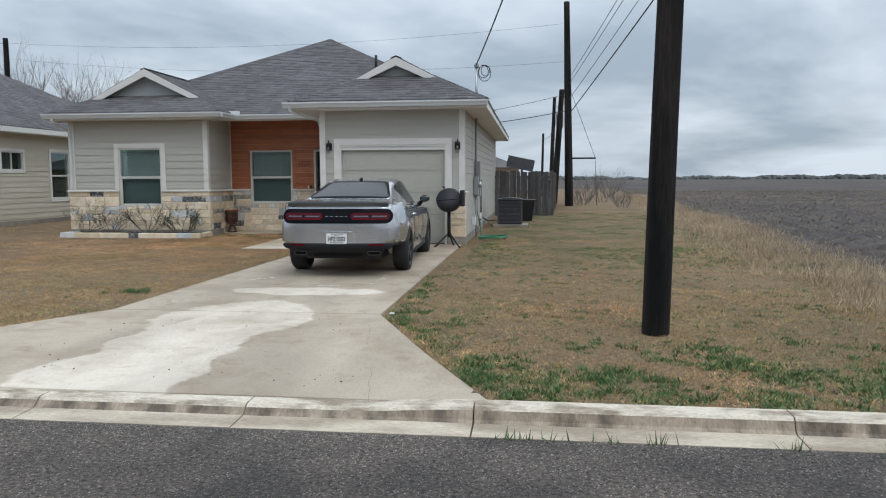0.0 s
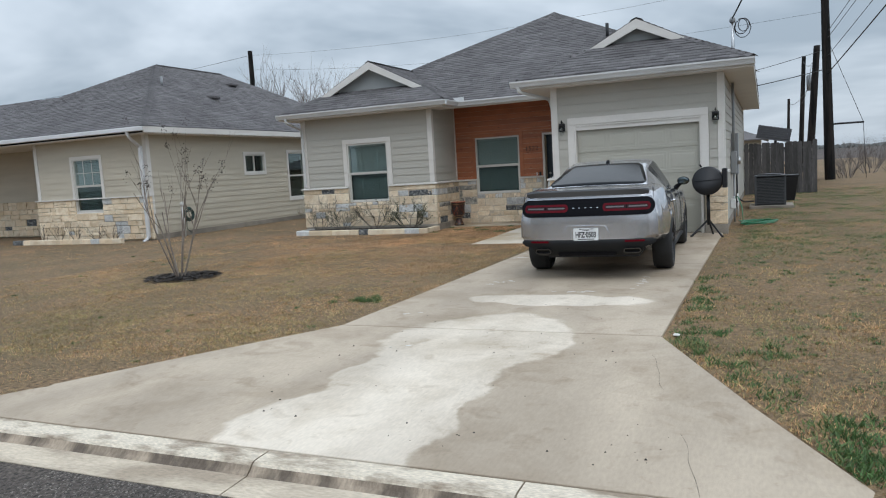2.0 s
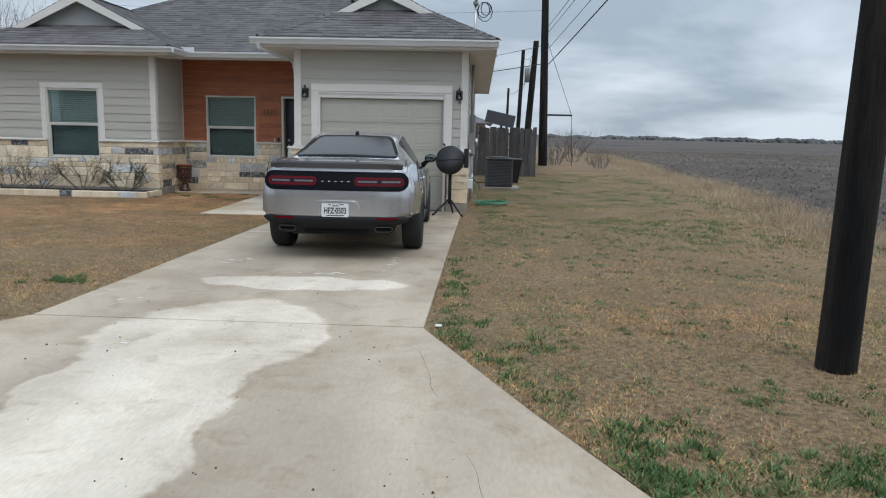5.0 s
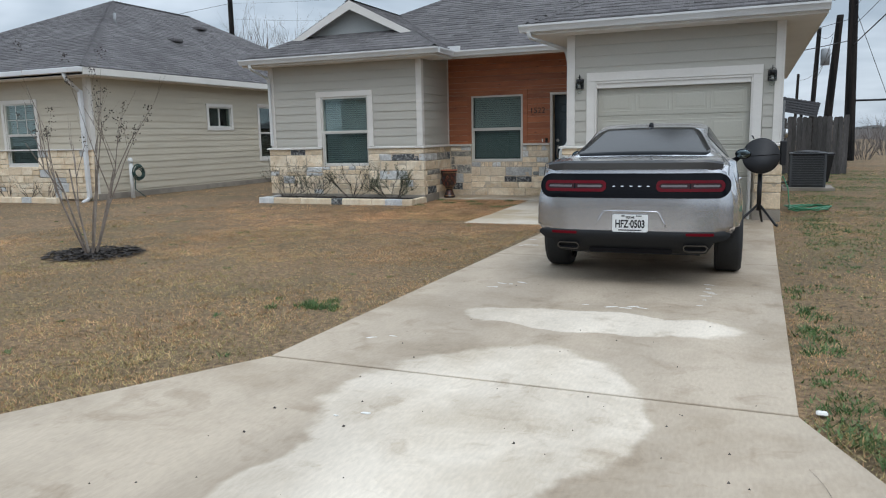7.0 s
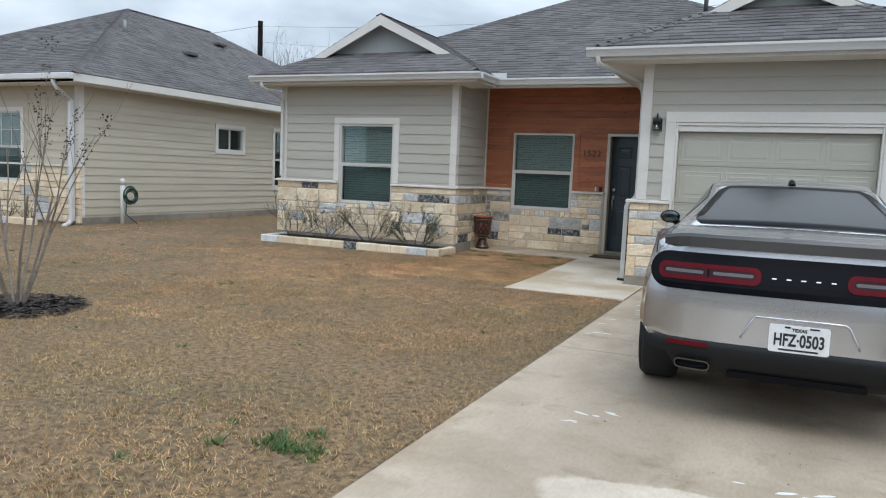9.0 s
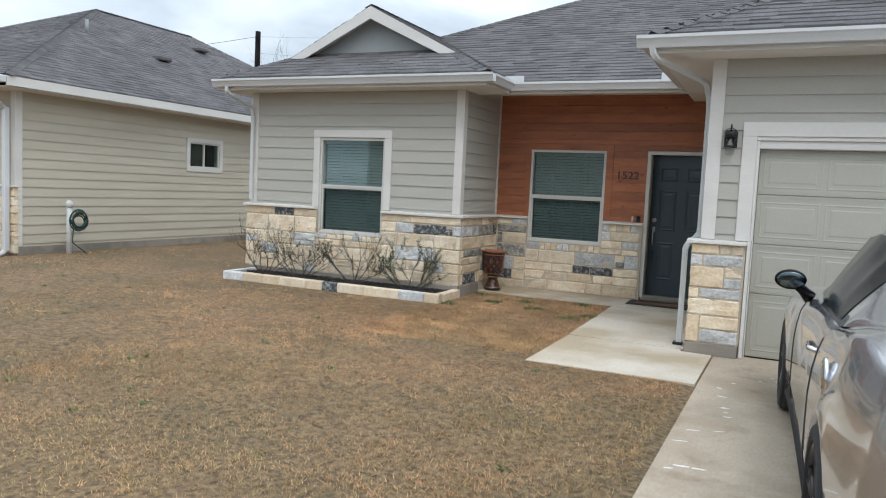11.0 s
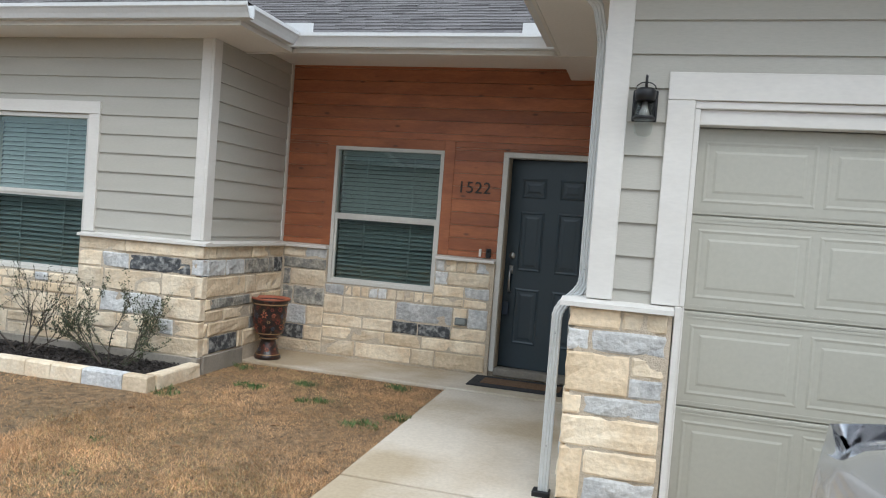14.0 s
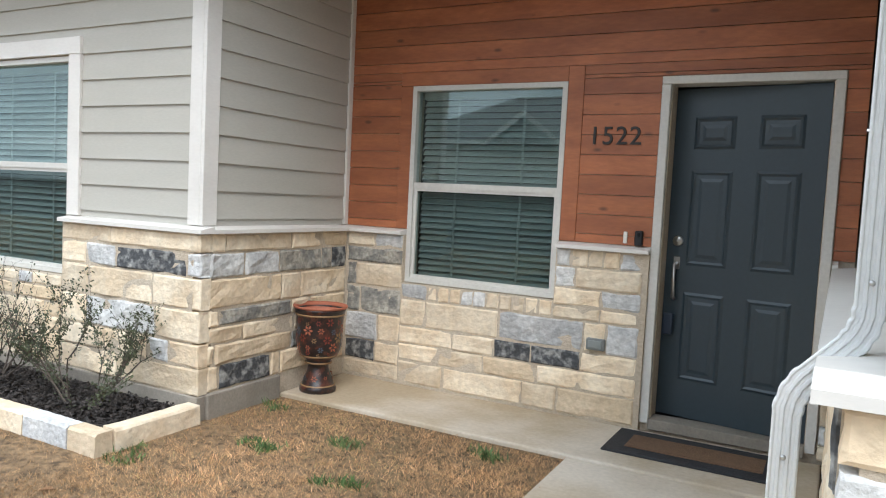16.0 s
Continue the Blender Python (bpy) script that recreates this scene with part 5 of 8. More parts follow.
# dark lower bumper, narrowing downwards between the tyres
bm = bmesh.new()
rows = []
for z, w, out in ((0.516, 0.79, 0.004), (0.507, 0.825, 0.016), (0.48, 0.835, 0.02), (0.44, 0.785, 0.018), (0.42, 0.70, 0.012), (0.36, 0.665, 0.0), (0.32, 0.64, -0.03), (0.30, 0.60, -0.10), (0.32, 0.60, -0.45)):
    rows.append([bm.verts.new(on_tail(-w + 2 * w * i / 24, z, out)) for i in range(25)])
for a, b in zip(rows, rows[1:]):
    for k in range(24):
        bm.faces.new((a[k], a[k + 1], b[k + 1], b[k]))
fix(bm)
part("rear_valance", bm, M_VALANCE, car, "dark plastic rear valance", smooth=True)
tail_patch("valance_fin", -0.36, 0.36, 0.315, 0.355, M_CARBLACK, car, 0.012, "dark plastic diffuser lip", 0.015)
tube("plate_recess", [on_tail(x, z, 0.004) for x, z in ((-0.30, 0.56), (-0.285, 0.59), (-0.245, 0.672), (-0.225, 0.688), (-0.1, 0.690), (0.1, 0.690), (0.225, 0.688), (0.245, 0.672), (0.285, 0.59), (0.30, 0.56))], 0.006, M_PAINT, car, "raised silver plate surround")
plate = tail_patch("licence_plate", -0.1525, 0.1525, 0.508, 0.660, M_PLATE, car, 0.016, "white licence plate with black characters", 0.012)


def lettering(text, size, loc, rot, material, parent, name="lettering", label="", depth=0.0008, bold=0.0, squeeze=1.0):
    c = bpy.data.curves.new(name, "FONT")
    c.body, c.size, c.extrude, c.align_x, c.align_y = text, size, depth, "CENTER", "CENTER"
    c.offset = bold
    tmp = bpy.data.objects.new("tmp", c)
    me = bpy.data.meshes.new_from_object(tmp)
    bpy.data.objects.remove(tmp)
    me.transform(pose(*loc, *rot) @ Matrix.Diagonal((squeeze, 1, 1, 1)))
    return part_mesh(name, me, material, parent, label)


lettering("HFZ·0503", 0.095, on_tail(0, 0.576, 0.0175), (90, 0, 0), M_INK, plate, label="black plate number HFZ-0503", bold=0.0028, squeeze=0.66)
lettering("TEXAS", 0.026, on_tail(0, 0.636, 0.0175), (90, 0, 0), M_INK, plate, label="black word TEXAS", bold=0.001)
for x0, x1, z0, z1 in ((-0.10, 0.10, 0.519, 0.529), (-0.075, -0.045, 0.644, 0.655), (0.05, 0.10, 0.646, 0.655)):
    tail_patch("plate_mark", x0, x1, z0, z1, M_INK, plate, 0.0175, "plate print", 0.003)

# boot spoiler
bm = bmesh.new()
st = []
for i in range(21):
    x = -0.755 + 1.51 * i / 20
    e = smooth((abs(x) - 0.63) / 0.14)
    y0 = REAR + plan_warp(x, REAR) + 0.02 + 0.03 * e
    zt = deck(-0.9) + 0.026 * (1 - 0.8 * e)
    st.append([bm.verts.new(v) for v in ((x, y0 + 0.012, deck(REAR) - 0.02), (x, y0 - 0.005, zt - 0.018), (x, y0 + 0.005, zt), (x, y0 + 0.07, zt - 0.002), (x, y0 + 0.17, deck(-0.9) + 0.001), (x, y0 + 0.15, deck(-0.9) - 0.02))])
for a, b in zip(st, st[1:]):
    for k in range(6):
        bm.faces.new((a[k], a[(k + 1) % 6], b[(k + 1) % 6], b[k]))
bm.faces.new(st[0])
bm.faces.new(st[-1][::-1])
fix(bm)
part("spoiler", bm, M_SPOILER, car, "satin graphite boot spoiler", smooth=False)

# cabin
def roof_z(y):
    return curve([(-0.34, 1.125), (0.05, 1.24), (0.75, 1.42), (1.25, 1.468), (1.62, 1.44), (2.0, 1.27), (2.5, 0.99)], y) if not -0.34 < y < 0.75 else 1.125 + (1.42 - 1.125) * ((y + 0.34) / 1.09) ** 0.93


def cabin_pts(y):
    zt = roof_z(y)
    wb = curve([(-0.34, 0.74), (0.4, 0.845), (1.2, 0.85), (2.0, 0.80), (2.5, 0.60)], y)
    wr = curve([(-0.34, 0.655), (0.75, 0.575), (1.6, 0.575), (2.5, 0.52)], y)
    zb = deck(y) - 0.03
    h = zt - zb
    res = [(wb, zb), (wb - 0.012, zb + 0.02)]
    for f in (0.2, 0.4, 0.6, 0.8):
        res.append((wb - 0.012 + (wr + 0.035 - wb) * f ** 1.15, zb + 0.02 + (h - 0.075) * f if h > 0.12 else zb + 0.02 + h * 0.4 * f))
    res += [(wr + 0.02, zb + h - 0.045 if h > 0.12 else zb + h * 0.6), (wr - 0.01, zb + h - 0.018 if h > 0.12 else zb + h * 0.85), (wr - 0.07, zt - 0.004), (wr * 0.5, zt + 0.006), (0, zt + 0.01)]
    return res


cy = [-0.34 + (2.5 + 0.34) * i / 60 for i in range(61)]
bm = bmesh.new()
rows = []
for y in cy:
    pts = cabin_pts(y)
    rows.append([bm.verts.new((x, y, z)) for x, z in [(-x, z) for x, z in pts] + [(x, z) for x, z in pts[-2::-1]]])
for a, b in zip(rows, rows[1:]):
    for k in range(len(a) - 1):
        bm.faces.new((a[k], a[k + 1], b[k + 1], b[k]))
bm.faces.new(rows[0])
bm.faces.new(rows[-1][::-1])
fix(bm)
part("roof", bm, M_PAINT, car, "silver roof and pillars", smooth=True)


def cabin_patch(name, keep, label, lift=0.004):
    """A pane that lies on the cabin wherever keep(x, y, index) holds."""
    bm = bmesh.new()
    grid = []
    for y in cy:
        pts = cabin_pts(y)
        full = [(-x, z) for x, z in pts] + [(x, z) for x, z in pts[-2::-1]]
        grid.append([(x, y, z) for x, z in full])
    made = {}

    def v(i, j):
        if (i, j) not in made:
            x, y, z = grid[i][j]
            n = Vector((x, 0, (z - 0.7) * 1.2)).normalized()
            made[i, j] = bm.verts.new((x + n.x * lift, y, z + n.z * lift))
        return made[i, j]
    for i in range(len(grid) - 1):
        for j in range(len(grid[0]) - 1):
            c = [sum(grid[a][b][q] for a in (i, i + 1) for b in (j, j + 1)) / 4 for q in range(3)]
            if keep(c[0], c[1], j):
                bm.faces.new((v(i, j), v(i, j + 1), v(i + 1, j + 1), v(i + 1, j)))
    fix(bm)
    return part(name, bm, M_CARGLASS, car, label, smooth=True)


NP = len(cabin_pts(0.5))

# the rear window: one smooth rounded pane on the slope of the roof
bm = bmesh.new()
rows = []
for i in range(13):
    f = i / 12
    y = -0.265 + 0.945 * f
    pinch = 1 - 0.10 * max(0.0, abs(f - 0.5) * 2 - 0.78) / 0.22
    w = (0.665 - 0.165 * f) * pinch
    row = []
    for k in range(17):
        x = -w + 2 * w * k / 16
        zz = 1.125 + 0.295 * ((y + 0.34) / 1.09) ** 0.93 + 0.022 - 0.016 * (x / 0.6) ** 2
        row.append(bm.verts.new((x, y + 0.02 * (x / 0.6) ** 2, zz)))
    rows.append(row)
for a, b in zip(rows, rows[1:]):
    for k in range(16):
        bm.faces.new((a[k], a[k + 1], b[k + 1], b[k]))
rim = rows[0] + [r[-1] for r in rows[1:]] + rows[-1][-2::-1] + [r[0] for r in rows[-2:0:-1]]
low = [bm.verts.new(v.co - Vector((0, 0, 0.03))) for v in rim]
for k in range(len(rim)):
    bm.faces.new((rim[k], low[k], low[(k + 1) % len(rim)], rim[(k + 1) % len(rim)]))
fix(bm)
part("rear_window", bm, M_CARGLASS, car, "tinted rear window", smooth=True)
cabin_patch("windscreen", lambda x, y, j: NP - 4 <= j <= NP + 1 and 1.70 < y < 2.40, "tinted windscreen")
cabin_patch("side_window", lambda x, y, j: 1 <= j <= 5 and 0.52 < y < 1.98 and (y < 1.6 or j < 8 - (y - 1.6) * 14), "tinted side window")
cabin_patch("side_window", lambda x, y, j: 2 * NP - 8 <= j <= 2 * NP - 4 and 0.52 < y < 1.98 and (y < 1.6 or 2 * NP - 3 - j < 8 - (y - 1.6) * 14), "tinted side window")
bm = bmesh.new()
tube_bm(bm, [(0, 0.80, 1.43), (0, 0.82, 1.455), (0, 0.89, 1.465), (0, 0.94, 1.45)], [0.03, 0.026, 0.02, 0.008], 8)
part("roof_antenna", bm, M_CARBLACK, car, "black shark-fin antenna")


def side_x(y, z):
    pts = ring_points(y)
    for (x0, z0), (x1, z1) in zip(pts, pts[1:]):
        if z0 <= z <= z1 and x0 > 0.7:
            return x0 + (x1 - x0) * (z - z0) / max(z1 - z0, 1e-6)
    return half_width(y)


for s in (-1, 1):
    # mirror, door handle, shut lines, sill
    bm = bmesh.new()
    bmesh.ops.create_uvsphere(bm, u_segments=18, v_segments=12, radius=1.0, matrix=Matrix.Translation((s * 0.985, 1.88, 1.095)) @ Matrix.Diagonal((0.088, 0.055, 0.058, 1)))
    mirror = part("wing_mirror", bm, M_PAINT, car, "silver door mirror with dark glass", smooth=True)
    bm = bmesh.new()
    bmesh.ops.create_uvsphere(bm, u_segments=18, v_segments=12, radius=1.0, matrix=Matrix.Translation((s * 0.985, 1.845, 1.095)) @ Matrix.Diagonal((0.093, 0.030, 0.063, 1)))
    part("mirror_glass", bm, M_CARBLACK, mirror, "black mirror rim and glass", smooth=True)
    bm = bmesh.new()
    bmesh.ops.create_uvsphere(bm, u_segments=18, v_segments=10, radius=1.0, matrix=Matrix.Translation((s * 0.985, 1.815, 1.095)) @ Matrix.Diagonal((0.080, 0.007, 0.050, 1)))
    part("mirror_pane", bm, M_MIRROR, mirror, "dark mirror glass", smooth=True)
    tube("mirror_stalk", [(s * 0.955, 1.87, 1.065), (s * 0.91, 1.90, 1.03), (s * 0.865, 1.93, 0.985)], [0.026, 0.032, 0.045], M_CARBLACK, mirror)
    tube("door_handle", [(s * (side_x(0.72, 0.86) - 0.005), 0.70, 0.865), (s * (side_x(0.76, 0.86) + 0.022), 0.75, 0.868), (s * (side_x(0.9, 0.86) + 0.022), 0.87, 0.868), (s * (side_x(0.95, 0.86) - 0.005), 0.92, 0.865)], 0.013, M_CHROME, car, "chrome door handle")
    for y0, lean in ((0.58, 0.05), (2.02, -0.03)):
        pts = [(s * (side_x(y0 + lean * (z - 0.6), z) + 0.0008), y0 + lean * (z - 0.6), z) for z in (0.30, 0.42, 0.56, 0.70, 0.80, 0.89, 0.95)]
        tube("shut_line", pts, 0.0035, M_INK, car, "door shut line", 6)
    pts = [(s * (side_x(y, 0.24) + 0.006), y, 0.235) for y in (0.42, 1.0, 1.5, 2.0, 2.5)]
    tube("sill", pts, 0.03, M_VALANCE, car, "dark side sill")
    # the panel gap between boot lid and quarter panel
    tube("boot_gap", [(s * 0.80, REAR + plan_warp(0.8, REAR) + 0.045, 1.0), (s * 0.80, -0.92, deck(-0.92) - 0.006), (s * 0.74, -0.32, deck(-0.32) + 0.0)], 0.004, M_INK, car, "boot lid gap", 6)
lathe("fuel_cap", [(0.085, 0.0), (0.085, -0.012), (0.075, -0.018), (0.055, -0.012), (0.05, -0.018), (0.0, -0.02)], M_CHROME, car, "chrome fuel filler cap", 24, (-side_x(0.1, 0.86) + 0.004, 0.12, 0.86), axis="x")


def wheel(y, s):
    w = lathe("wheel", [(0.345, -0.10), (0.352, -0.085), (0.352, 0.085), (0.345, 0.10), (0.325, 0.125), (0.27, 0.13), (0.262, 0.105), (0.262, -0.10), (0.27, -0.125), (0.325, -0.122), (0.345, -0.10)], M_TYRE, car, "wide black tyre on a dark alloy rim", 48, (s * 0.825, y, 0.352), axis="x")
    lathe("rim", [(0.263, -0.10), (0.263, 0.112), (0.25, 0.118), (0.243, 0.09), (0.235, 0.02), (0.06, 0.03), (0.0, 0.03)] if s > 0 else [(0.263, 0.10), (0.263, -0.112), (0.25, -0.118), (0.243, -0.09), (0.235, -0.02), (0.06, -0.03), (0.0, -0.03)], M_RIM, w, "dark alloy rim", 40, (s * 0.825, y, 0.352), axis="x")
    for k in range(5):
        a = 2 * math.pi * (k + 0.2) / 5
        for da in (-0.13, 0.13):
            p0 = (s * (0.825 + 0.085), y + 0.05 * math.cos(a), 0.352 + 0.05 * math.sin(a))
            p1 = (s * (0.825 + 0.10), y + 0.245 * math.cos(a + da), 0.352 + 0.245 * math.sin(a + da))
            tube("spoke", [p0, p1], [0.024, 0.017], M_RIM, w, "", 6)
    lathe("hub", [(0.055, 0.03), (0.055, 0.10), (0.04, 0.11), (0.0, 0.11)] if s > 0 else [(0.055, -0.03), (0.055, -0.10), (0.04, -0.11), (0.0, -0.11)], M_RIM, w, "", 16, (s * 0.825, y, 0.352), axis="x")


for y in (0.0, WB):
    for s in (-1, 1):
        wheel(y, s)
bm = bmesh.new()
box(bm, -0.58, 0.58, -0.65, 3.6, 0.24, 0.5)
part("underbody", bm, M_INK, car, "dark underbody")
car.matrix_basis = pose(-2.90, 11.52, DZ, 0, 0, 2.2)


# ---- round the porch ----
M_BRONZE = plain("dark_bronze", (0.03, 0.028, 0.026), 0.4, 0.5)
M_CLEAR = window_glass("seeded_clear_glass", (0.95, 0.96, 0.95), 0.95, 0.03)
M_URN = mat("black_glazed_pottery", (0.022, 0.015, 0.014), (0.085, 0.028, 0.018), rough=0.3, big=16.0, fine=60, vary=0.3, bump=0.1, edge=(0.5, 0.62))
M_TERRA = mat("terracotta", (0.40, 0.13, 0.07), (0.30, 0.09, 0.05), rough=0.7, vary=0.12)
M_RED = plain("painted_red_petal", (0.22, 0.045, 0.03), 0.4)
M_OCHRE = plain("painted_ochre", (0.28, 0.17, 0.08), 0.5)
M_BLUE = plain("painted_dull_blue", (0.07, 0.10, 0.14), 0.5)
M_RUBBER = mat("black_rubber_mat", (0.025, 0.026, 0.03), rough=0.8, vary=0.2, bump=0.6, bump_scale=90)
M_COIR = mat("brown_coir", (0.20, 0.115, 0.065), (0.15, 0.085, 0.05), rough=1.0, vary=0.35, fine=120, bump=0.8, bump_scale=160)


def wall_lamp(at):
    lamp = thing("wall_lamp", "black lantern wall lamp with clear glass jar", "wall lamp", at, "lamps beside the garage door")
    x, y, z = at
    block("backplate", x - 0.062, x + 0.062, y - 0.014, y - 0.001, z - 0.085, z + 0.075, M_DARK, lamp, bev=0.004)
    tube("arm", [(x, y - 0.012, z + 0.06), (x, y - 0.02, z + 0.125), (x, y - 0.05, z + 0.14), (x, y - 0.07, z + 0.13), (x, y - 0.07, z + 0.07)], 0.007, M_DARK, lamp)
    tube("hoop", [(x - 0.05 * math.cos(a), y - 0.07, z + 0.07 + 0.035 * math.sin(a)) for a in (0, 0.5, 1.05, 1.57, 2.1, 2.65, 3.14)], 0.003, M_DARK, lamp, n=6)
    lathe("cap", [(0.05, 0.01), (0.052, 0.06), (0.04, 0.072), (0.0, 0.075)], M_DARK, lamp, "", 20, (x, y - 0.07, z))
    lathe("cage_ring", [(0.050, -0.085), (0.054, -0.083), (0.054, -0.07), (0.050, -0.068)], M_DARK, lamp, "", 20, (x, y - 0.07, z))
    for sx in (-1, 1):
        tube("cage_bar", [(x + sx * 0.052, y - 0.07, z + 0.02), (x + sx * 0.052, y - 0.07, z - 0.075)], 0.004, M_DARK, lamp, n=6)
    jar = lathe("glass_jar", [(0.044, 0.03), (0.045, -0.13), (0.038, -0.155), (0.02, -0.165), (0.002, -0.166)], M_CLEAR, lamp, "clear glass jar", 20, (x, y - 0.07, z + 0.0))
    lathe("bulb", [(0.012, 0.01), (0.014, -0.02), (0.026, -0.05), (0.024, -0.075), (0.004, -0.09)], plain("frosted_bulb", (0.22, 0.21, 0.19), 0.3), jar, "unlit bulb", 14, (x, y - 0.07, z))
    return lamp


lamp1 = wall_lamp((-4.56, 16.152, 2.30))
copy_thing(lamp1, pose(-1.655, 16.152, 2.30))

num = thing("house_number", "dark bronze house number 1522 on the cedar wall", "house number", (-6.18, 19.40, 1.98))
for k, ch in enumerate("1522"):
    lettering(ch, 0.165, (-6.315 + 0.088 * k, 19.396, 2.0), (90, 0, 0), M_BRONZE, num, "digit", "dark bronze digit " + ch, 0.006)
bell = thing("doorbell", "small black video doorbell above the stone ledge", "doorbell", (-5.985, 19.39, 1.33))
block("housing", -6.01, -5.96, 19.372, 19.402, 1.316, 1.41, M_DARK, bell, bev=0.006)
lathe("lens", [(0.012, 0.0), (0.012, -0.004), (0.006, -0.006)], M_CARGLASS, bell, "", 14, (-5.985, 19.372, 1.385), axis="y")
tagged(block("old_chime_button", -6.085, -6.06, 19.388, 19.402, 1.325, 1.40, M_TRIM, bev=0.003), "small white chime plate on the cedar wall", "button")
sock = thing("outdoor_socket", "grey weatherproof socket cover set in the stone", "socket", (-6.2, 19.35, 0.66))
block("cover", -6.265, -6.145, 19.325, 19.40, 0.625, 0.70, plain("grey_socket", (0.2, 0.215, 0.21), 0.5), sock, bev=0.006)
block("flap", -6.25, -6.16, 19.317, 19.325, 0.64, 0.69, plain("grey_flap", (0.26, 0.28, 0.27), 0.4), sock, bev=0.003)

matt = thing("doormat", "black rubber doormat with a brown coir middle", "doormat", (-5.5, 19.05, 0.158))
block("border", -5.99, -5.03, 18.83, 19.29, 0.1585, 0.172, M_RUBBER, matt, bev=0.004)
block("coir_pad", -5.88, -5.14, 18.94, 19.18, 0.172, 0.178, M_COIR, matt, "worn brown coir middle")

urn = thing("urn", "painted black and red pottery urn on the porch corner", "urn", (-8.03, 18.83, 0.158))
ux, uy, uz = -8.03, 18.83, 0.1585
lathe("vessel", [(0.122, 0.0), (0.130, 0.012), (0.128, 0.035), (0.112, 0.055), (0.098, 0.10), (0.082, 0.135), (0.074, 0.165), (0.072, 0.19), (0.092, 0.20), (0.094, 0.212), (0.085, 0.222), (0.118, 0.245), (0.144, 0.285), (0.153, 0.33), (0.155, 0.40), (0.157, 0.47), (0.165, 0.53), (0.178, 0.575), (0.186, 0.593), (0.16, 0.582), (0.14, 0.48), (0.02, 0.46)], M_URN, urn, "black glazed body", 40, (ux, uy, uz))
lathe("rim", [(0.02, 0.47), (0.140, 0.49), (0.158, 0.572), (0.187, 0.592), (0.191, 0.602), (0.186, 0.608), (0.165, 0.590), (0.148, 0.50), (0.02, 0.482)], M_TERRA, urn, "terracotta rim and inside", 40, (ux, uy, uz))
for zz, r in ((0.548, 0.171), (0.206, 0.094), (0.045, 0.119), (0.258, 0.128)):
    lathe("painted_band", [(r, zz - 0.006), (r + 0.0025, zz), (r + 0.001, zz + 0.007)], M_OCHRE, urn, "ochre painted band", 40, (ux, uy, uz))


def urn_flower(a, zz, r, size, m):
    bm = bmesh.new()
    out = Vector((math.cos(a), math.sin(a), 0))
    side = Vector((-math.sin(a), math.cos(a), 0))
    c = Vector((ux, uy, uz + zz)) + out * (r + 0.002)
    for k in range(6):
        t = k * math.pi / 3
        d = side * math.cos(t) + Vector((0, 0, 1)) * math.sin(t)
        q = side * math.cos(t + 1.57) + Vector((0, 0, 1)) * math.sin(t + 1.57)
        vs = [c + d * size * f + q * size * w + out * o for f, w, o in ((0.2, 0, 0.002), (0.6, 0.22, 0.003), (1.0, 0, 0.0015), (0.6, -0.22, 0.003))]
        bm.faces.new([bm.verts.new(v) for v in vs])
    return part("painted_flower", bm, m, urn, "painted petals")


paints = (M_RED, M_TERRA, M_OCHRE, M_BLUE, M_RED, M_TERRA)
for row, (zz, r, size, count) in enumerate(((0.50, 0.162, 0.030, 13), (0.445, 0.157, 0.040, 11), (0.385, 0.156, 0.042, 11), (0.325, 0.154, 0.036, 11), (0.285, 0.146, 0.022, 13), (0.10, 0.099, 0.030, 8), (0.135, 0.084, 0.018, 8))):
    for k in range(count):
        urn_flower(6.283 * (k + 0.5 * (row % 2)) / count, zz + 0.008 * math.sin(k * 2.3 + row), r, size * (0.75 + 0.25 * math.sin(k * 1.7 + row)), paints[(k * 2 + row) % 6])

# stone-edged planting bed with thorny shrubs
bed = thing("planter", "low stone-edged planting bed with dark mulch under the window", "planter", (-10, 17.5, 0.1))
bm = bmesh.new()
box(bm, -11.80, -8.25, 17.26, 17.88, 0.02, 0.20)
part("mulch", bm, M_MULCH, bed, "dark damp mulch")
PB = Wall((-11.90, 17.28), (1, 0), (0, -1))
PR = Wall((-8.27, 17.16), (0, 1), (1, 0))
PLW = Wall((-11.79, 17.875), (0, -1), (-1, 0))


def edging(wall, u0, u1, rng):
    u = u0
    while u < u1 - 0.02:
        w = rng.uniform(0.25, 0.55)
        if u1 - u - w < 0.2:
            w = u1 - u
        bm = bmesh.new()
        seed = Vector((rng.uniform(-9, 9), 0, 0))
        n = 6
        rows = []
        for i in range(n + 1):
            uu = u + 0.004 + (w - 0.008) * i / n
            j = [0.008 * noise.noise(seed + Vector((uu * 9, q, 0))) for q in range(6)]
            rows.append([bm.verts.new(wall.p(uu, z, d)) for z, d in ((0.02, 0.0), (0.02, 0.11 + j[0]), (0.13, 0.114 + j[1] * 1.5), (0.232 + j[3], 0.110 + j[2]), (0.246 + j[3], 0.098 + j[4]), (0.246 + j[5], 0.012))])
        for a, b in zip(rows, rows[1:]):
            for k in range(6):
                bm.faces.new((a[k], a[(k + 1) % 6], b[(k + 1) % 6], b[k]))
        bm.faces.new(rows[0])
        bm.faces.new(rows[-1][::-1])
        fix(bm)
        part("edging_stone", bm, STONES[rng.choices("ctgd", (0.46, 0.26, 0.22, 0.06))[0]], bed)
        u += w


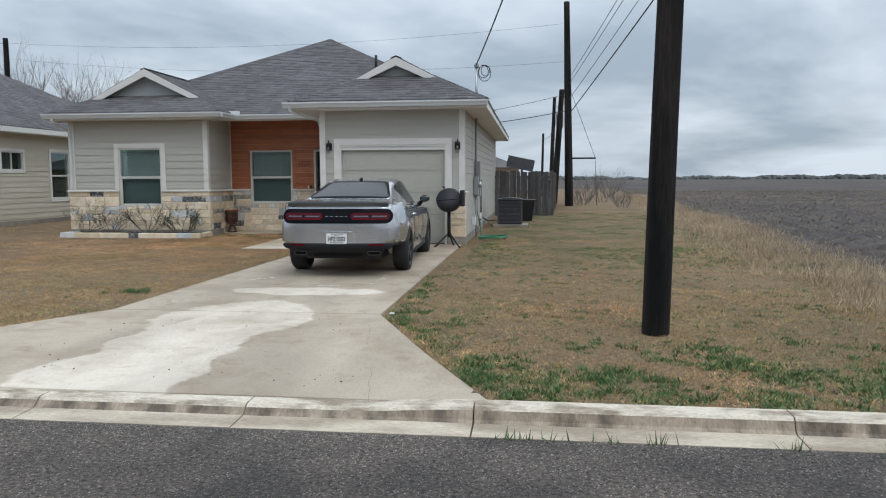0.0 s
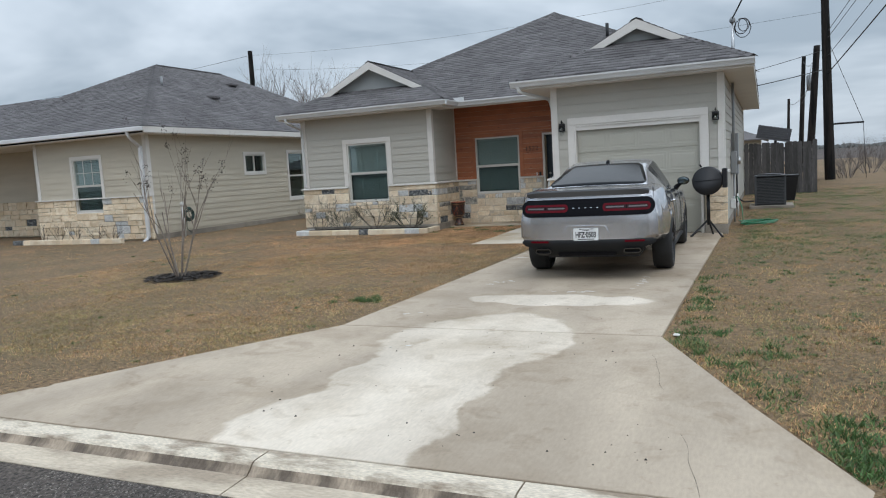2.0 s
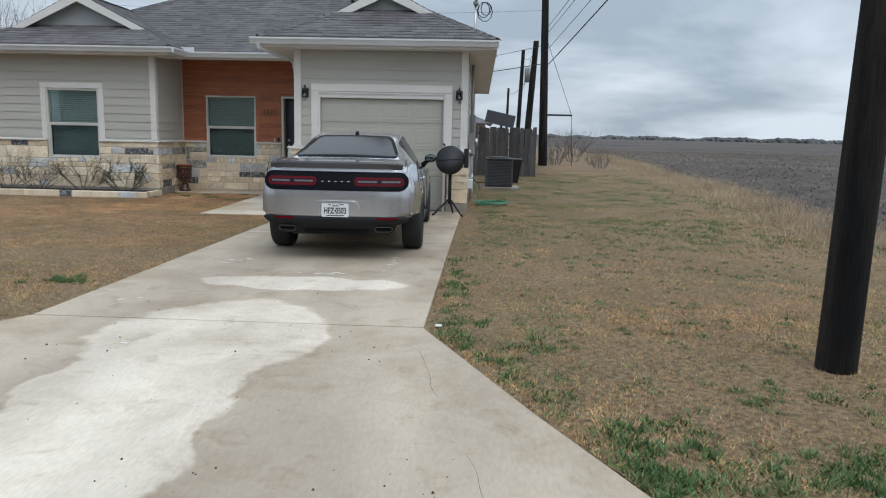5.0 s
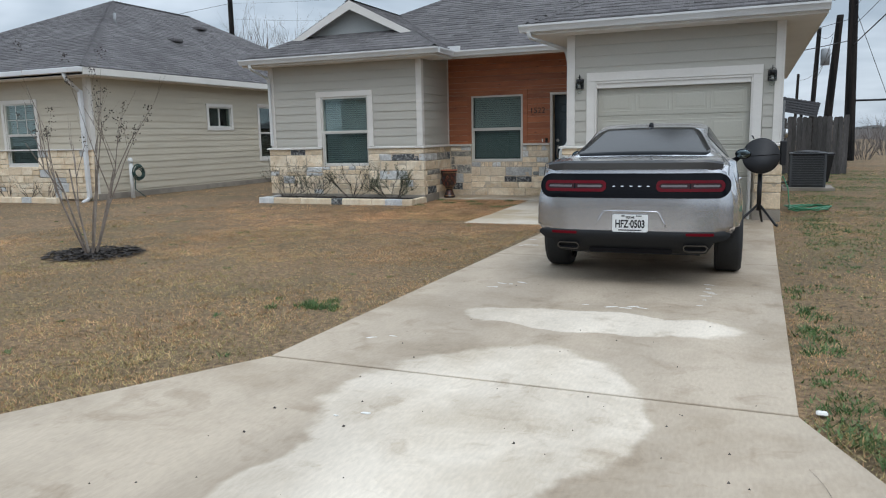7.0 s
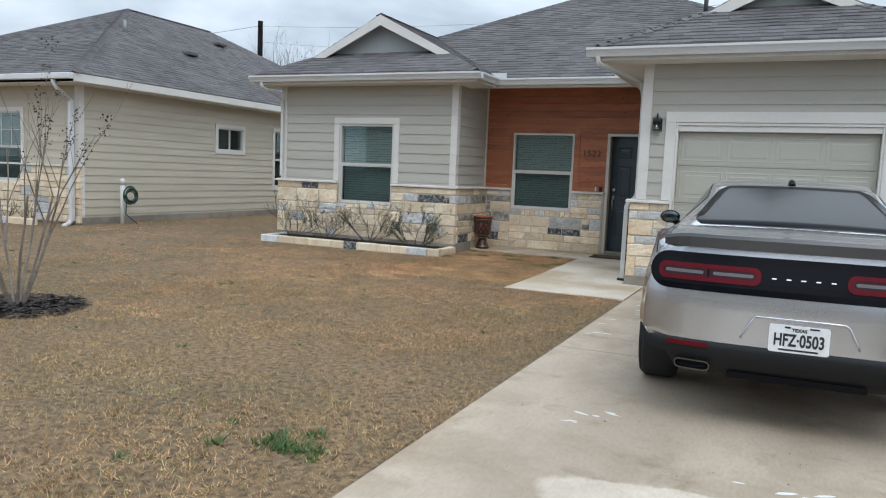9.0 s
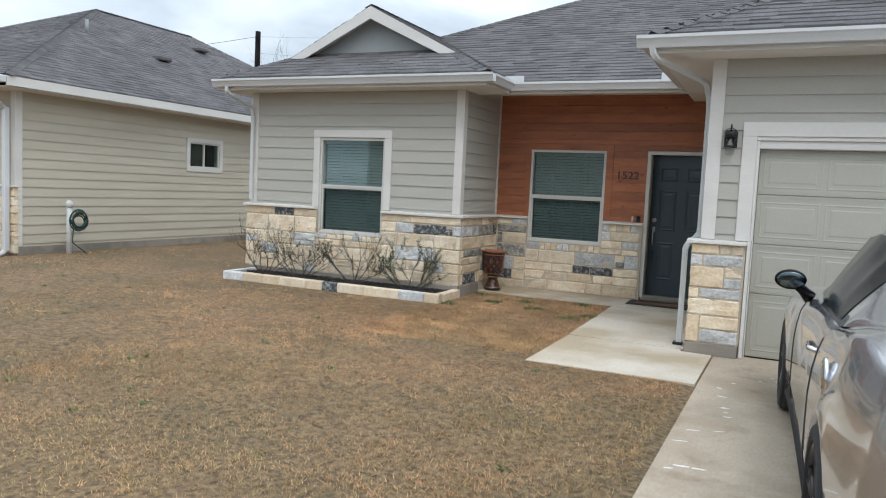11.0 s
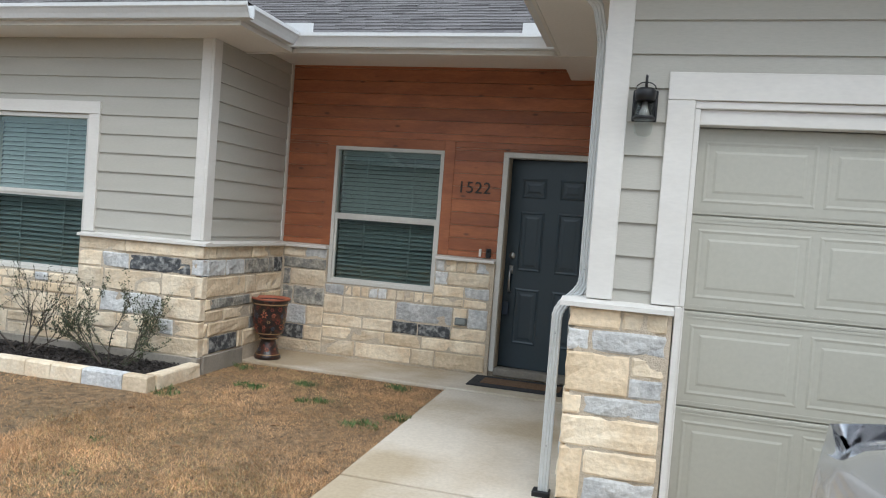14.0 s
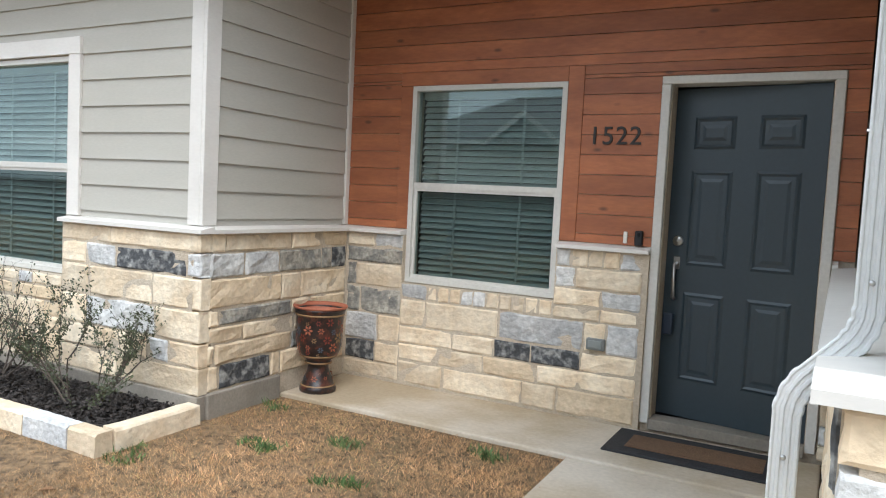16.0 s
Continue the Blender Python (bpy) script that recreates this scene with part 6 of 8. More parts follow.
rng = random.Random(12)
verts, faces = [], []
for _ in range(5200):
    x, y = rng.uniform(-11.75, -8.3), rng.uniform(17.3, 17.84)
    t, l, w = rng.uniform(0, 3.14), rng.uniform(0.008, 0.024), rng.uniform(0.003, 0.008)
    z = 0.203 + rng.uniform(0, 0.022)
    k, c, q = len(verts), math.cos(t), math.sin(t)
    verts += [(x + c * l - q * w, y + q * l + c * w, z), (x - c * l - q * w, y - q * l + c * w, z + rng.uniform(-0.01, 0.02)), (x - c * l + q * w, y - q * l - c * w, z), (x + c * l + q * w, y + q * l - c * w, z + 0.01)]
    faces.append((k, k + 1, k + 2, k + 3))
from_lists("mulch_litter", verts, faces, M_MULCH, bed, "loose dark wood chips")["kind"] = "stuff"
rng = random.Random(11)
edging(PB, 0.0, 3.74, rng)
edging(PR, 0.12, 0.715, rng)
edging(PLW, 0.0, 0.59, rng)

M_TWIG = mat("brown_twig_bark", (0.055, 0.042, 0.034), (0.10, 0.078, 0.062), rough=0.95, vary=0.3, big=6, bump=0.4)
M_BARK = mat("pale_smooth_bark", (0.17, 0.135, 0.11), (0.25, 0.21, 0.175), rough=0.9, vary=0.2, big=7, bump=0.3)
M_LEAF = mat("dark_evergreen_leaf", (0.028, 0.042, 0.02), (0.06, 0.07, 0.03), rough=0.6, vary=0.2, bump=0.0, island=0.4)
M_GREEN = mat("fresh_weed_green", (0.065, 0.128, 0.033), (0.125, 0.175, 0.06), rough=0.7, vary=0.15, bump=0.0, island=0.45, big=3)
M_HUSK = mat("dry_seed_husk", (0.035, 0.028, 0.022), rough=0.95, vary=0.3, bump=0.0)


def branch(bm, p, d, length, r, depth, rng, tips, spread=0.55, n=5, curl=0.18, kids=(2, 3), lift=0.05):
    """A crooked limb that forks into thinner ones."""
    pts, rad = [p], [r]
    segs = 4
    for i in range(segs):
        d = (d + Vector((rng.uniform(-1, 1), rng.uniform(-1, 1), rng.uniform(-0.6, 1) + lift)) * curl).normalized()
        p = p + d * (length / segs)
        pts.append(p)
        rad.append(r * (1 - 0.45 * (i + 1) / segs))
    tube_bm(bm, pts, rad, n, cap=False)
    tips.append((pts, rad))
    if depth == 0:
        return
    for k in range(rng.randint(*kids)):
        i = rng.randint(2, segs)
        q = (d + Vector((rng.uniform(-1, 1), rng.uniform(-1, 1), rng.uniform(-0.4, 0.8))) * spread).normalized()
        branch(bm, pts[i], q, length * rng.uniform(0.55, 0.8), rad[i] * 0.75, depth - 1, rng, tips, spread, max(3, n - 1), curl, kids, lift)


def leaves(pts, size, count, rng, sp=0.02):
    verts, faces = [], []
    for _ in range(count):
        a, _r = rng.choice(pts)
        i = rng.randint(1, len(a) - 1)
        c = a[i - 1].lerp(a[i], rng.random()) + Vector((rng.gauss(0, sp), rng.gauss(0, sp), rng.gauss(0, sp)))
        u = Vector((rng.uniform(-1, 1), rng.uniform(-1, 1), rng.uniform(-1, 1))).normalized()
        v = u.orthogonal().normalized()
        s = size * rng.uniform(0.6, 1.3)
        k = len(verts)
        verts += [tuple(c - u * s), tuple(c + v * s * 0.45), tuple(c + u * s), tuple(c - v * s * 0.45)]
        faces.append((k, k + 1, k + 2, k + 3))
    return verts, faces


for x, y, h, seed, lf in ((-11.42, 17.55, 0.52, 1, 130), (-10.72, 17.58, 0.40, 2, 220), (-9.78, 17.6, 0.54, 3, 160), (-8.80, 17.52, 0.42, 4, 600)):
    rng = random.Random(seed)
    shrub = thing("shrub", "sparse thorny shrub with few small dark leaves in the stone bed", "shrub", (x, y, 0.2), "shrubs in the stone bed")
    bm, tips = bmesh.new(), []
    for k in range(7):
        a = k * 0.9 + rng.random()
        branch(bm, Vector((x + 0.03 * math.cos(a), y + 0.03 * math.sin(a), 0.17)), Vector((1.05 * math.cos(a), 0.5 * math.sin(a), 0.62)).normalized(), h, 0.0075, 2, rng, tips, 0.75, 5, 0.24, (3, 5))
    part("stem_tangle", bm, M_TWIG, shrub, "bare thorny brown stems")
    vs, fs = leaves(tips, 0.0105, lf * 7, rng, 0.012)
    from_lists("foliage", vs, fs, M_LEAF, shrub, "small dark green leaves")["kind"] = "stuff"


def barrel_grill():
    g = thing("grill", "black steel barrel grill on a three-legged post", "grill", (-1.77, 15.55, DZ))
    cx, cy, cz = -1.77, 15.52, 1.12
    lathe("barrel", [(0.0, -0.24), (0.235, -0.24), (0.252, -0.225), (0.255, 0.0), (0.252, 0.225), (0.235, 0.24), (0.0, 0.24)], M_DARK, g, "black steel drum", 36, (cx, cy, cz), axis="y")
    tube("lid_seam", [(cx - 0.257, cy - 0.225, cz + 0.03), (cx - 0.257, cy + 0.225, cz + 0.03)], 0.008, M_DARK, g)
    tube("end_seam", [(cx - 0.24, cy - 0.243, cz + 0.0), (cx + 0.24, cy - 0.243, cz + 0.03)], 0.006, M_DARK, g)
    tube("lid_handle", [(cx - 0.10, cy - 0.1, cz + 0.245), (cx - 0.13, cy - 0.1, cz + 0.29), (cx - 0.13, cy + 0.1, cz + 0.29), (cx - 0.10, cy + 0.1, cz + 0.245)], 0.009, M_DARK, g)
    block("side_box", cx + 0.25, cx + 0.33, cy - 0.18, cy + 0.16, cz - 0.13, cz + 0.21, M_DARK, g, "black side chute", 0.01)
    tube("post", [(cx, cy, cz - 0.25), (cx, cy, 0.32)], 0.033, M_DARK, g)
    for a in (200, 320, 80):
        c, s_ = math.cos(radians(a)), math.sin(radians(a))
        tube("leg", [(cx, cy, 0.42), (cx + 0.30 * c, cy + 0.30 * s_, DZ + 0.02), (cx + 0.33 * c, cy + 0.33 * s_, DZ + 0.012)], 0.018, M_DARK, g)
    return g


barrel_grill()

# side yard: meter, mast, hose, condenser, bin, fence
M_GREYMETAL = mat("grey_enclosure_paint", (0.30, 0.31, 0.315), (0.26, 0.27, 0.28), rough=0.5, metal=0.2, vary=0.05, bump=0.02)
M_HOSE = plain("green_hose_rubber", (0.03, 0.19, 0.09), 0.45)
M_PVC = plain("white_pvc", (0.7, 0.7, 0.68), 0.4)
meter = thing("electric_meter", "grey electric meter box with conduit on the side wall", "meter box", (-1.5, 18.9, 1.5))
block("meter_box", -1.50, -1.38, 18.62, 18.92, 1.15, 1.62, M_GREYMETAL, meter, bev=0.008)
block("breaker_box", -1.50, -1.36, 19.0, 19.4, 1.12, 2.02, M_GREYMETAL, meter, bev=0.008)
lathe("meter_dial", [(0.085, 0.0), (0.085, 0.05), (0.07, 0.075), (0.0, 0.08)], M_STEEL, meter, "round meter", 20, (-1.38, 18.77, 1.42), axis="x")
tube("conduit", [(-1.44, 18.70, 1.6), (-1.44, 18.70, 3.12)], 0.03, M_GREYMETAL, meter)
tube("conduit", [(-1.44, 18.72, 1.15), (-1.44, 18.72, 0.09)], 0.022, M_GREYMETAL, meter)
tube("conduit", [(-1.45, 19.2, 1.12), (-1.45, 19.2, 0.7), (-1.43, 19.5, 0.55), (-1.43, 19.9, 0.3)], 0.012, M_DARK, meter)
block("junction_box", -1.50, -1.42, 20.6, 20.85, 1.15, 1.55, M_GREYMETAL, meter, bev=0.006)
tube("conduit", [(-1.45, 20.7, 1.15), (-1.45, 20.7, 0.5), (-1.30, 21.4, 0.35), (-1.1, 22.4, 0.3)], 0.02, M_DARK, meter)
mast = thing("service_mast", "galvanised service mast with weatherhead and coiled cable on the roof edge", "mast", (-1.42, 18.6, 3.3))
tube("mast_pipe", [(-1.42, 18.62, 3.2), (-1.42, 18.62, 4.36)], 0.033, M_STEEL, mast)
lathe("weatherhead", [(0.04, 0.0), (0.06, 0.03), (0.06, 0.08), (0.03, 0.13), (0.0, 0.14)], M_GREYMETAL, mast, "", 14, (-1.42, 18.62, 4.33))
for k, (r, dx, dz) in enumerate(((0.13, 0.17, -0.12), (0.16, 0.20, -0.16), (0.11, 0.22, -0.09))):
    tube("cable_loop", [(-1.42 + dx + r * math.cos(a / 10 * 6.28), 18.6 + 0.02 * k, 4.36 + dz + r * 1.25 * math.sin(a / 10 * 6.28)) for a in range(11)], 0.010, M_INK, mast, "black coiled cable", 5)
hose = thing("garden_hose", "green garden hose heaped beside the side wall", "hose", (-1.2, 17.6, 0.1))
rng = random.Random(8)
pts = [(-1.42, 18.4, 0.62), (-1.36, 18.35, 0.66), (-1.28, 18.2, 0.45), (-1.25, 18.0, 0.14)]
for a in range(50):
    t = a * 0.55
    pts.append((-0.98 + 0.33 * math.cos(t) * (1 + 0.2 * math.sin(a * 1.7)), 17.9 + 0.42 * math.sin(t * 1.03), 0.118 + 0.05 * abs(math.sin(a * 0.9))))
tube("hose_coil", pts, 0.011, M_HOSE, hose, n=6)
lathe("tap_fitting", [(0.02, 0.0), (0.03, 0.03), (0.02, 0.06)], M_STEEL, hose, "tap", 10, (-1.44, 18.4, 0.6))
block("white_valve_box", -1.5, -1.40, 18.15, 18.3, 0.42, 0.62, M_PVC, hose, "white valve cover", 0.008)
pv = thing("valve_assembly", "white and dark pipe valve assembly on the side wall", "pipework", (-1.4, 20.4, 0.4))
tube("riser", [(-1.42, 20.1, 0.09), (-1.42, 20.1, 0.62), (-1.42, 20.45, 0.62), (-1.42, 20.45, 0.09)], 0.02, M_PVC, pv)
tube("crossbar", [(-1.42, 19.95, 0.45), (-1.42, 20.6, 0.45)], 0.016, M_DARK, pv)

M_AC = mat("dark_grey_condenser", (0.075, 0.08, 0.085), (0.06, 0.064, 0.07), rough=0.5, metal=0.3, vary=0.08, bump=0.03)
ac = thing("air_conditioner", "dark grey outdoor air conditioning condenser on a pale pad", "air conditioner", (-0.7, 23, 0.1))
block("pad", -1.22, -0.14, 22.5, 23.6, 0.04, 0.16, M_CONC, ac, "pale concrete pad", 0.01)
block("cabinet", -1.06, -0.34, 22.68, 23.40, 0.16, 0.90, plain("coil_black", (0.02, 0.021, 0.023), 0.6), ac, bev=0.01)
for k in range(17):
    z = 0.21 + k * 0.04
    block("louvre", -1.075, -0.325, 22.665, 23.415, z, z + 0.018, M_AC, ac)
for x, y in ((-1.08, 22.66), (-0.37, 22.66), (-1.08, 23.37), (-0.37, 23.37)):
    block("corner_post", x, x + 0.05, y, y + 0.05, 0.16, 0.92, M_AC, ac, bev=0.006)
block("top_cover", -1.085, -0.315, 22.655, 23.425, 0.915, 0.95, M_AC, ac, bev=0.01)
lathe("fan_grille", [(0.3, 0.0), (0.3, 0.02), (0.27, 0.03), (0.05, 0.045), (0.0, 0.045)], M_DARK, ac, "", 24, (-0.7, 23.04, 0.95))
bin_ = thing("bin", "black plastic bin behind the condenser", "bin", (-0.1, 25.9, 0.1))
bm = bmesh.new()
vv = [bm.verts.new(v) for v in ((-0.36, 25.6, 0.09), (-0.02, 25.6, 0.09), (-0.02, 26.1, 0.09), (-0.36, 26.1, 0.09), (-0.44, 25.5, 0.80), (0.09, 25.5, 0.80), (0.09, 26.2, 0.80), (-0.44, 26.2, 0.80))]
for f in BOX_FACES:
    bm.faces.new([vv[i] for i in f])
bevel(bm, 0.02, 2)
part("tub", bm, M_DARK, bin_)
block("lid", -0.46, 0.11, 25.48, 26.22, 0.80, 0.85, M_DARK, bin_, bev=0.015)

M_FENCE = mat("weathered_cedar_fence", (0.085, 0.08, 0.078), (0.055, 0.052, 0.05), rough=0.95, big=1.5, fine=18, vary=0.25, bump=0.5, bump_scale=40, rand=0.22, stretch=(3, 3, 0.4))
M_FENCE2 = mat("newer_cedar_fence", (0.13, 0.105, 0.085), (0.09, 0.074, 0.062), rough=0.95, big=1.5, fine=18, vary=0.25, bump=0.5, bump_scale=40, rand=0.2, stretch=(3, 3, 0.4))
fence = thing("fence", "weathered grey dog-eared picket fence closing the back yard", "fence", (-0.4, 29.6, 0.1))


def picket_mesh(h):
    bm = bmesh.new()
    w, t = 0.0705, 0.016
    pr = [(-w, 0), (w, 0), (w, h - 0.035), (w - 0.03, h), (-w + 0.03, h), (-w, h - 0.035)]
    f, b = [bm.verts.new((x, 0, z)) for x, z in pr], [bm.verts.new((x, t, z)) for x, z in pr]
    bm.faces.new(f)
    bm.faces.new(b[::-1])
    for k in range(6):
        bm.faces.new((f[(k + 1) % 6], f[k], b[k], b[(k + 1) % 6]))
    fix(bm)
    me = bpy.data.meshes.new("picket")
    bm.to_mesh(me)
    bm.free()
    me.materials.append(M_FENCE)
    return me


rng = random.Random(5)
pm = picket_mesh(1.78)
inv = fence.matrix_basis.inverted()


def picket(me, m, parent):
    ob = new("picket", me)
    ob.parent = parent
    ob.matrix_parent_inverse = parent.matrix_basis.inverted()
    ob.matrix_basis = m
    return ob


for k in range(16):
    picket(pm, pose(-1.42 + k * 0.143, 29.6, 0.08 + rng.uniform(-0.02, 0.03), 0, rng.uniform(-0.8, 0.8), 0), fence)
for z in (0.4, 1.0, 1.6):
    block("rail", -1.5, 0.8, 29.62, 29.66, z, z + 0.09, M_FENCE, fence)
for x in (-1.45, 0.72):
    block("post", x, x + 0.09, 29.66, 29.75, 0.05, 1.9, M_FENCE, fence)
fence2 = thing("fence", "newer brown picket fence running along the yard's edge", "fence", (0.85, 36, 0.1))
pm2 = pm.copy()
pm2.materials.clear()
pm2.materials.append(M_FENCE2)
for k in range(90):
    picket(pm2, pose(0.82 + 0.006 * k, 29.8 + k * 0.1425, 0.06, 0, rng.uniform(-0.8, 0.8), 90), fence2)
for z in (0.45, 1.5):
    block("rail", 0.74, 0.78, 29.8, 34.5, z, z + 0.09, M_FENCE2, fence2)

hoop = thing("basketball_hoop", "tilted dark backboard on a pole above the fence", "basketball hoop", (-0.46, 31, 0))
tube("pole", [(-0.46, 31.0, 0.05), (-0.46, 31.0, 2.2)], 0.05, M_DARK, hoop)
bm = bmesh.new()
for k in range(9):
    box(bm, -0.56 + k * 0.125, -0.50 + k * 0.125, -0.02, 0.02, -0.24, 0.26, pose(-0.5, 30.95, 2.2, -20, 12, 0))
for k in range(6):
    box(bm, -0.58, 0.56, -0.035, -0.021, -0.25 + k * 0.09, -0.21 + k * 0.09, pose(-0.5, 30.95, 2.2, -20, 12, 0))
box(bm, -0.57, 0.55, 0.021, 0.03, -0.24, 0.26, pose(-0.5, 30.95, 2.2, -20, 12, 0))
part("backboard", bm, M_INK, hoop, "dark lattice backboard")

# ---- poles and wires ----
M_POLE = mat("creosoted_pole_wood", (0.007, 0.0068, 0.007), (0.026, 0.021, 0.018), rough=0.85, spec=0.2, big=1.6, fine=14, vary=0.4, bump=0.8, bump_scale=24, stretch=(4, 4, 0.35))


def utility_pole(base, top, r0, r1, label="dark creosoted utility pole"):
    ob = thing("utility_pole", label, "utility pole", base, "utility poles")
    b, t = Vector(base), Vector(top)
    bm = bmesh.new()
    n, seg = 26, 30
    rows = []
    for i in range(seg + 1):
        f = i / seg
        c, r = b.lerp(t, f), r0 + (r1 - r0) * f
        rows.append([bm.verts.new(c + Vector((math.cos(a), math.sin(a), 0)) * r * (1 + 0.035 * noise.noise(Vector((math.cos(a) * 3, math.sin(a) * 3, f * 4))))) for a in [2 * math.pi * k / n for k in range(n)]])
    for p, q in zip(rows, rows[1:]):
        for k in range(n):
            bm.faces.new((p[k], p[(k + 1) % n], q[(k + 1) % n], q[k]))
    bm.faces.new(rows[-1])
    fix(bm)
    part("shaft", bm, M_POLE, ob, smooth=True)
    return ob


near_pole = utility_pole((1.165, 7.0, 0.02), (1.35, 7.02, 9.0), 0.128, 0.10)
block("crossarm", 0.35, 2.25, 7.09, 7.19, 8.35, 8.45, M_POLE, near_pole)
far_pole = utility_pole((1.98, 40.4, 0.0), (1.72, 40.4, 10.9), 0.23, 0.15)
tube("outrigger", [(1.9, 40.35, 2.66), (3.36, 40.35, 2.66)], 0.045, M_DARK, far_pole, "horizontal pipe strut")
tube("guy_wire", [(3.33, 40.35, 2.68), (1.85, 40.35, 6.6)], 0.012, M_DARK, far_pole)
tube("guy_wire", [(3.33, 40.35, 2.62), (3.45, 40.35, 0.1)], 0.012, M_DARK, far_pole)
utility_pole((1.25, 44, 0), (1.66, 44, 6.75), 0.2, 0.15, "short leaning utility pole stub")
trafo_pole = utility_pole((1.30, 55, 0), (1.55, 55, 7.5), 0.16, 0.12, "utility pole with a transformer can")
lathe("transformer", [(0.0, -0.5), (0.25, -0.5), (0.27, 0.4), (0.2, 0.5), (0.0, 0.52)], M_GREYMETAL, trafo_pole, "grey transformer can", 16, (1.95, 55, 5.8))
utility_pole((0.75, 62, 0), (0.85, 62, 5.3), 0.11, 0.09, "thin dark distant utility pole")
utility_pole((-34.2, 45, 0), (-34.2, 45, 10.8), 0.2, 0.16, "utility pole behind the houses")
M_WIRE = plain("black_cable", (0.02, 0.02, 0.022), 0.6)


def wire(a, b, sag, r=0.012, label="black overhead cable sagging between poles"):
    a, b = Vector(a), Vector(b)
    pts = [a.lerp(b, i / 16) - Vector((0, 0, sag * 4 * (i / 16) * (1 - i / 16))) for i in range(17)]
    ob = tube("cable", pts, r, M_WIRE, n=5)
    return tagged(ob, label, "cable", "overhead cables")


utility_pole((8.0, -12, 0), (8.0, -12, 13.6), 0.2, 0.14, "tall dark utility pole across the street")
wire((1.9, 40.2, 5.0), (8.0, -11.8, 13.2), 0.35, 0.024)
wire((1.9, 40.2, 5.8), (7.7, -11.8, 13.3), 0.4)
wire((1.9, 40.2, 6.6), (7.2, -11.8, 13.4), 0.4)
wire((1.9, 40.2, 6.9), (6.9, -11.8, 13.5), 0.4)
wire((-1.42, 18.6, 4.42), (1.2, 7.2, 7.6), 0.25, 0.016)
wire((1.8, 40.4, 6.1), (-12, 36.5, 4.6), 0.6)
wire((1.8, 40.4, 5.2), (-10, 38, 4.0), 0.3, 0.02)
wire((1.6, 44, 5.4), (0.85, 62, 4.9), 0.5)
wire((1.85, 40.4, 9.8), (-34.2, 45, 10.5), 0.7, 0.006)
wire((1.85, 40.4, 7.8), (-34.2, 45, 9.5), 0.7, 0.006)
wire((-34.2, 45, 10.5), (-90, 48, 10.5), 0.9)
wire((1.6, 44, 6.2), (1.5, 55, 7.2), 0.4)
wire((1.4, 44, 5.8), (1.4, 55, 4.5), 0.4)


# ---- the neighbouring house ----
rng = random.Random(21)
nh = thing("house", "tan lap-sided neighbouring house with pale stone skirt and grey hip roof", "house", (-21.2, 17.0, 0), "houses of the street")
NR = Wall((-16.55, 17.0), (0, 1), (1, 0))
NF = Wall((-21.0, 17.0), (1, 0), (0, -1))
NS = Wall((-21.0, 19.0), (0, -1), (-1, 0))
NF2 = Wall((-31.0, 19.0), (1, 0), (0, -1))
NB = Wall((-16.55, 30.6), (-1, 0), (0, 1))
NLW = Wall((-31.0, 30.6), (0, -1), (-1, 0))
NW1 = (4.20, 5.19, 1.90, 2.49)
NW2 = (6.60, 7.60, 0.92, 2.55)
NW3 = (1.55, 2.65, 0.98, 2.52)
nw = {}
for key, wall, u0, u1, holes in (("side", NR, 0.15, 13.6, [NW1, NW2]), ("front", NF, 0.0, 4.45, [NW3]), ("return", NS, 0.0, 1.85, []), ("porch", NF2, 0.0, 10.0, []), ("back", NB, 0.15, 14.3, []), ("far_side", NLW, 0.15, 11.45, [])):
    nw[key] = solid_wall("wall", wall, u0, u1, 0.02, 3.06, 0.15, holes, M_SIDING_N, nh)


def wide(h, k=0.09):
    return (h[0] - k, h[1] + k, h[2] - k, h[3] + k)


lap_siding(NR, 0.0, 13.6, 0.27, 3.06, [wide(NW1), wide(NW2)], M_SIDING_N, nw["side"])
lap_siding(NF, 0.0, 4.45, 1.38, 3.06, [wide(NW3)], M_SIDING_N, nw["front"])
lap_siding(NF2, 0.0, 10.0, 1.38, 3.06, [], M_SIDING_N, nw["porch"])
lap_siding(NS, 0.02, 2.0, 1.38, 3.06, [], M_SIDING_N, nw["return"])
stone_fill(NF, -0.07, NW3[0], 0.15, 1.35, nw["front"], rng, 0.04)
stone_fill(NF, NW3[1], 4.5, 0.15, 1.35, nw["front"], rng, 0.04)
stone_fill(NF, NW3[0], NW3[1], 0.15, 0.95, nw["front"], rng, 0.04)
stone_fill(NF2, 5.0, 9.93, 0.15, 1.35, nw["porch"], rng, 0.06)
NR.block("footing", 0.0, 13.6, 0.0, 0.27, 0.0005, 0.03, M_CONC, nh, "bare concrete foundation edge")


def ntrim(wall, u0, u1, z0, z1, d=0.03):
    wall.block("trim_board", u0, u1, z0, z1, 0.0005, d, M_TRIM, nh, "white painted trim board")


for wall, h in ((NR, NW1), (NR, NW2), (NF, NW3)):
    a, b, c, d = wide(h)
    bm = bmesh.new()
    frame_bm(wall, bm, a, b, c, d, 0.09, 0.0005, 0.036)
    fix(bm)
    part("window_casing", bm, M_TRIM, nh, "white window casing")
    sash_window(wall, h[0] + 0.001, h[1] - 0.001, h[2] + 0.001, h[3] - 0.001, nh, blinds=h is NW3, slider=h is NW1, grid=h is NW3)
    room_box(wall, *h, nh)
ntrim(NR, -0.03, 0.10, 0.28, 3.06)
ntrim(NF, 4.35, 4.45, 1.39, 3.06)
ntrim(NF, -0.03, 0.10, 1.39, 3.06)
ntrim(NF, -0.1, 4.53, 1.35, 1.385, 0.11)
NH, NRUN, NPITCH = 5.1, 6.0, 0.545
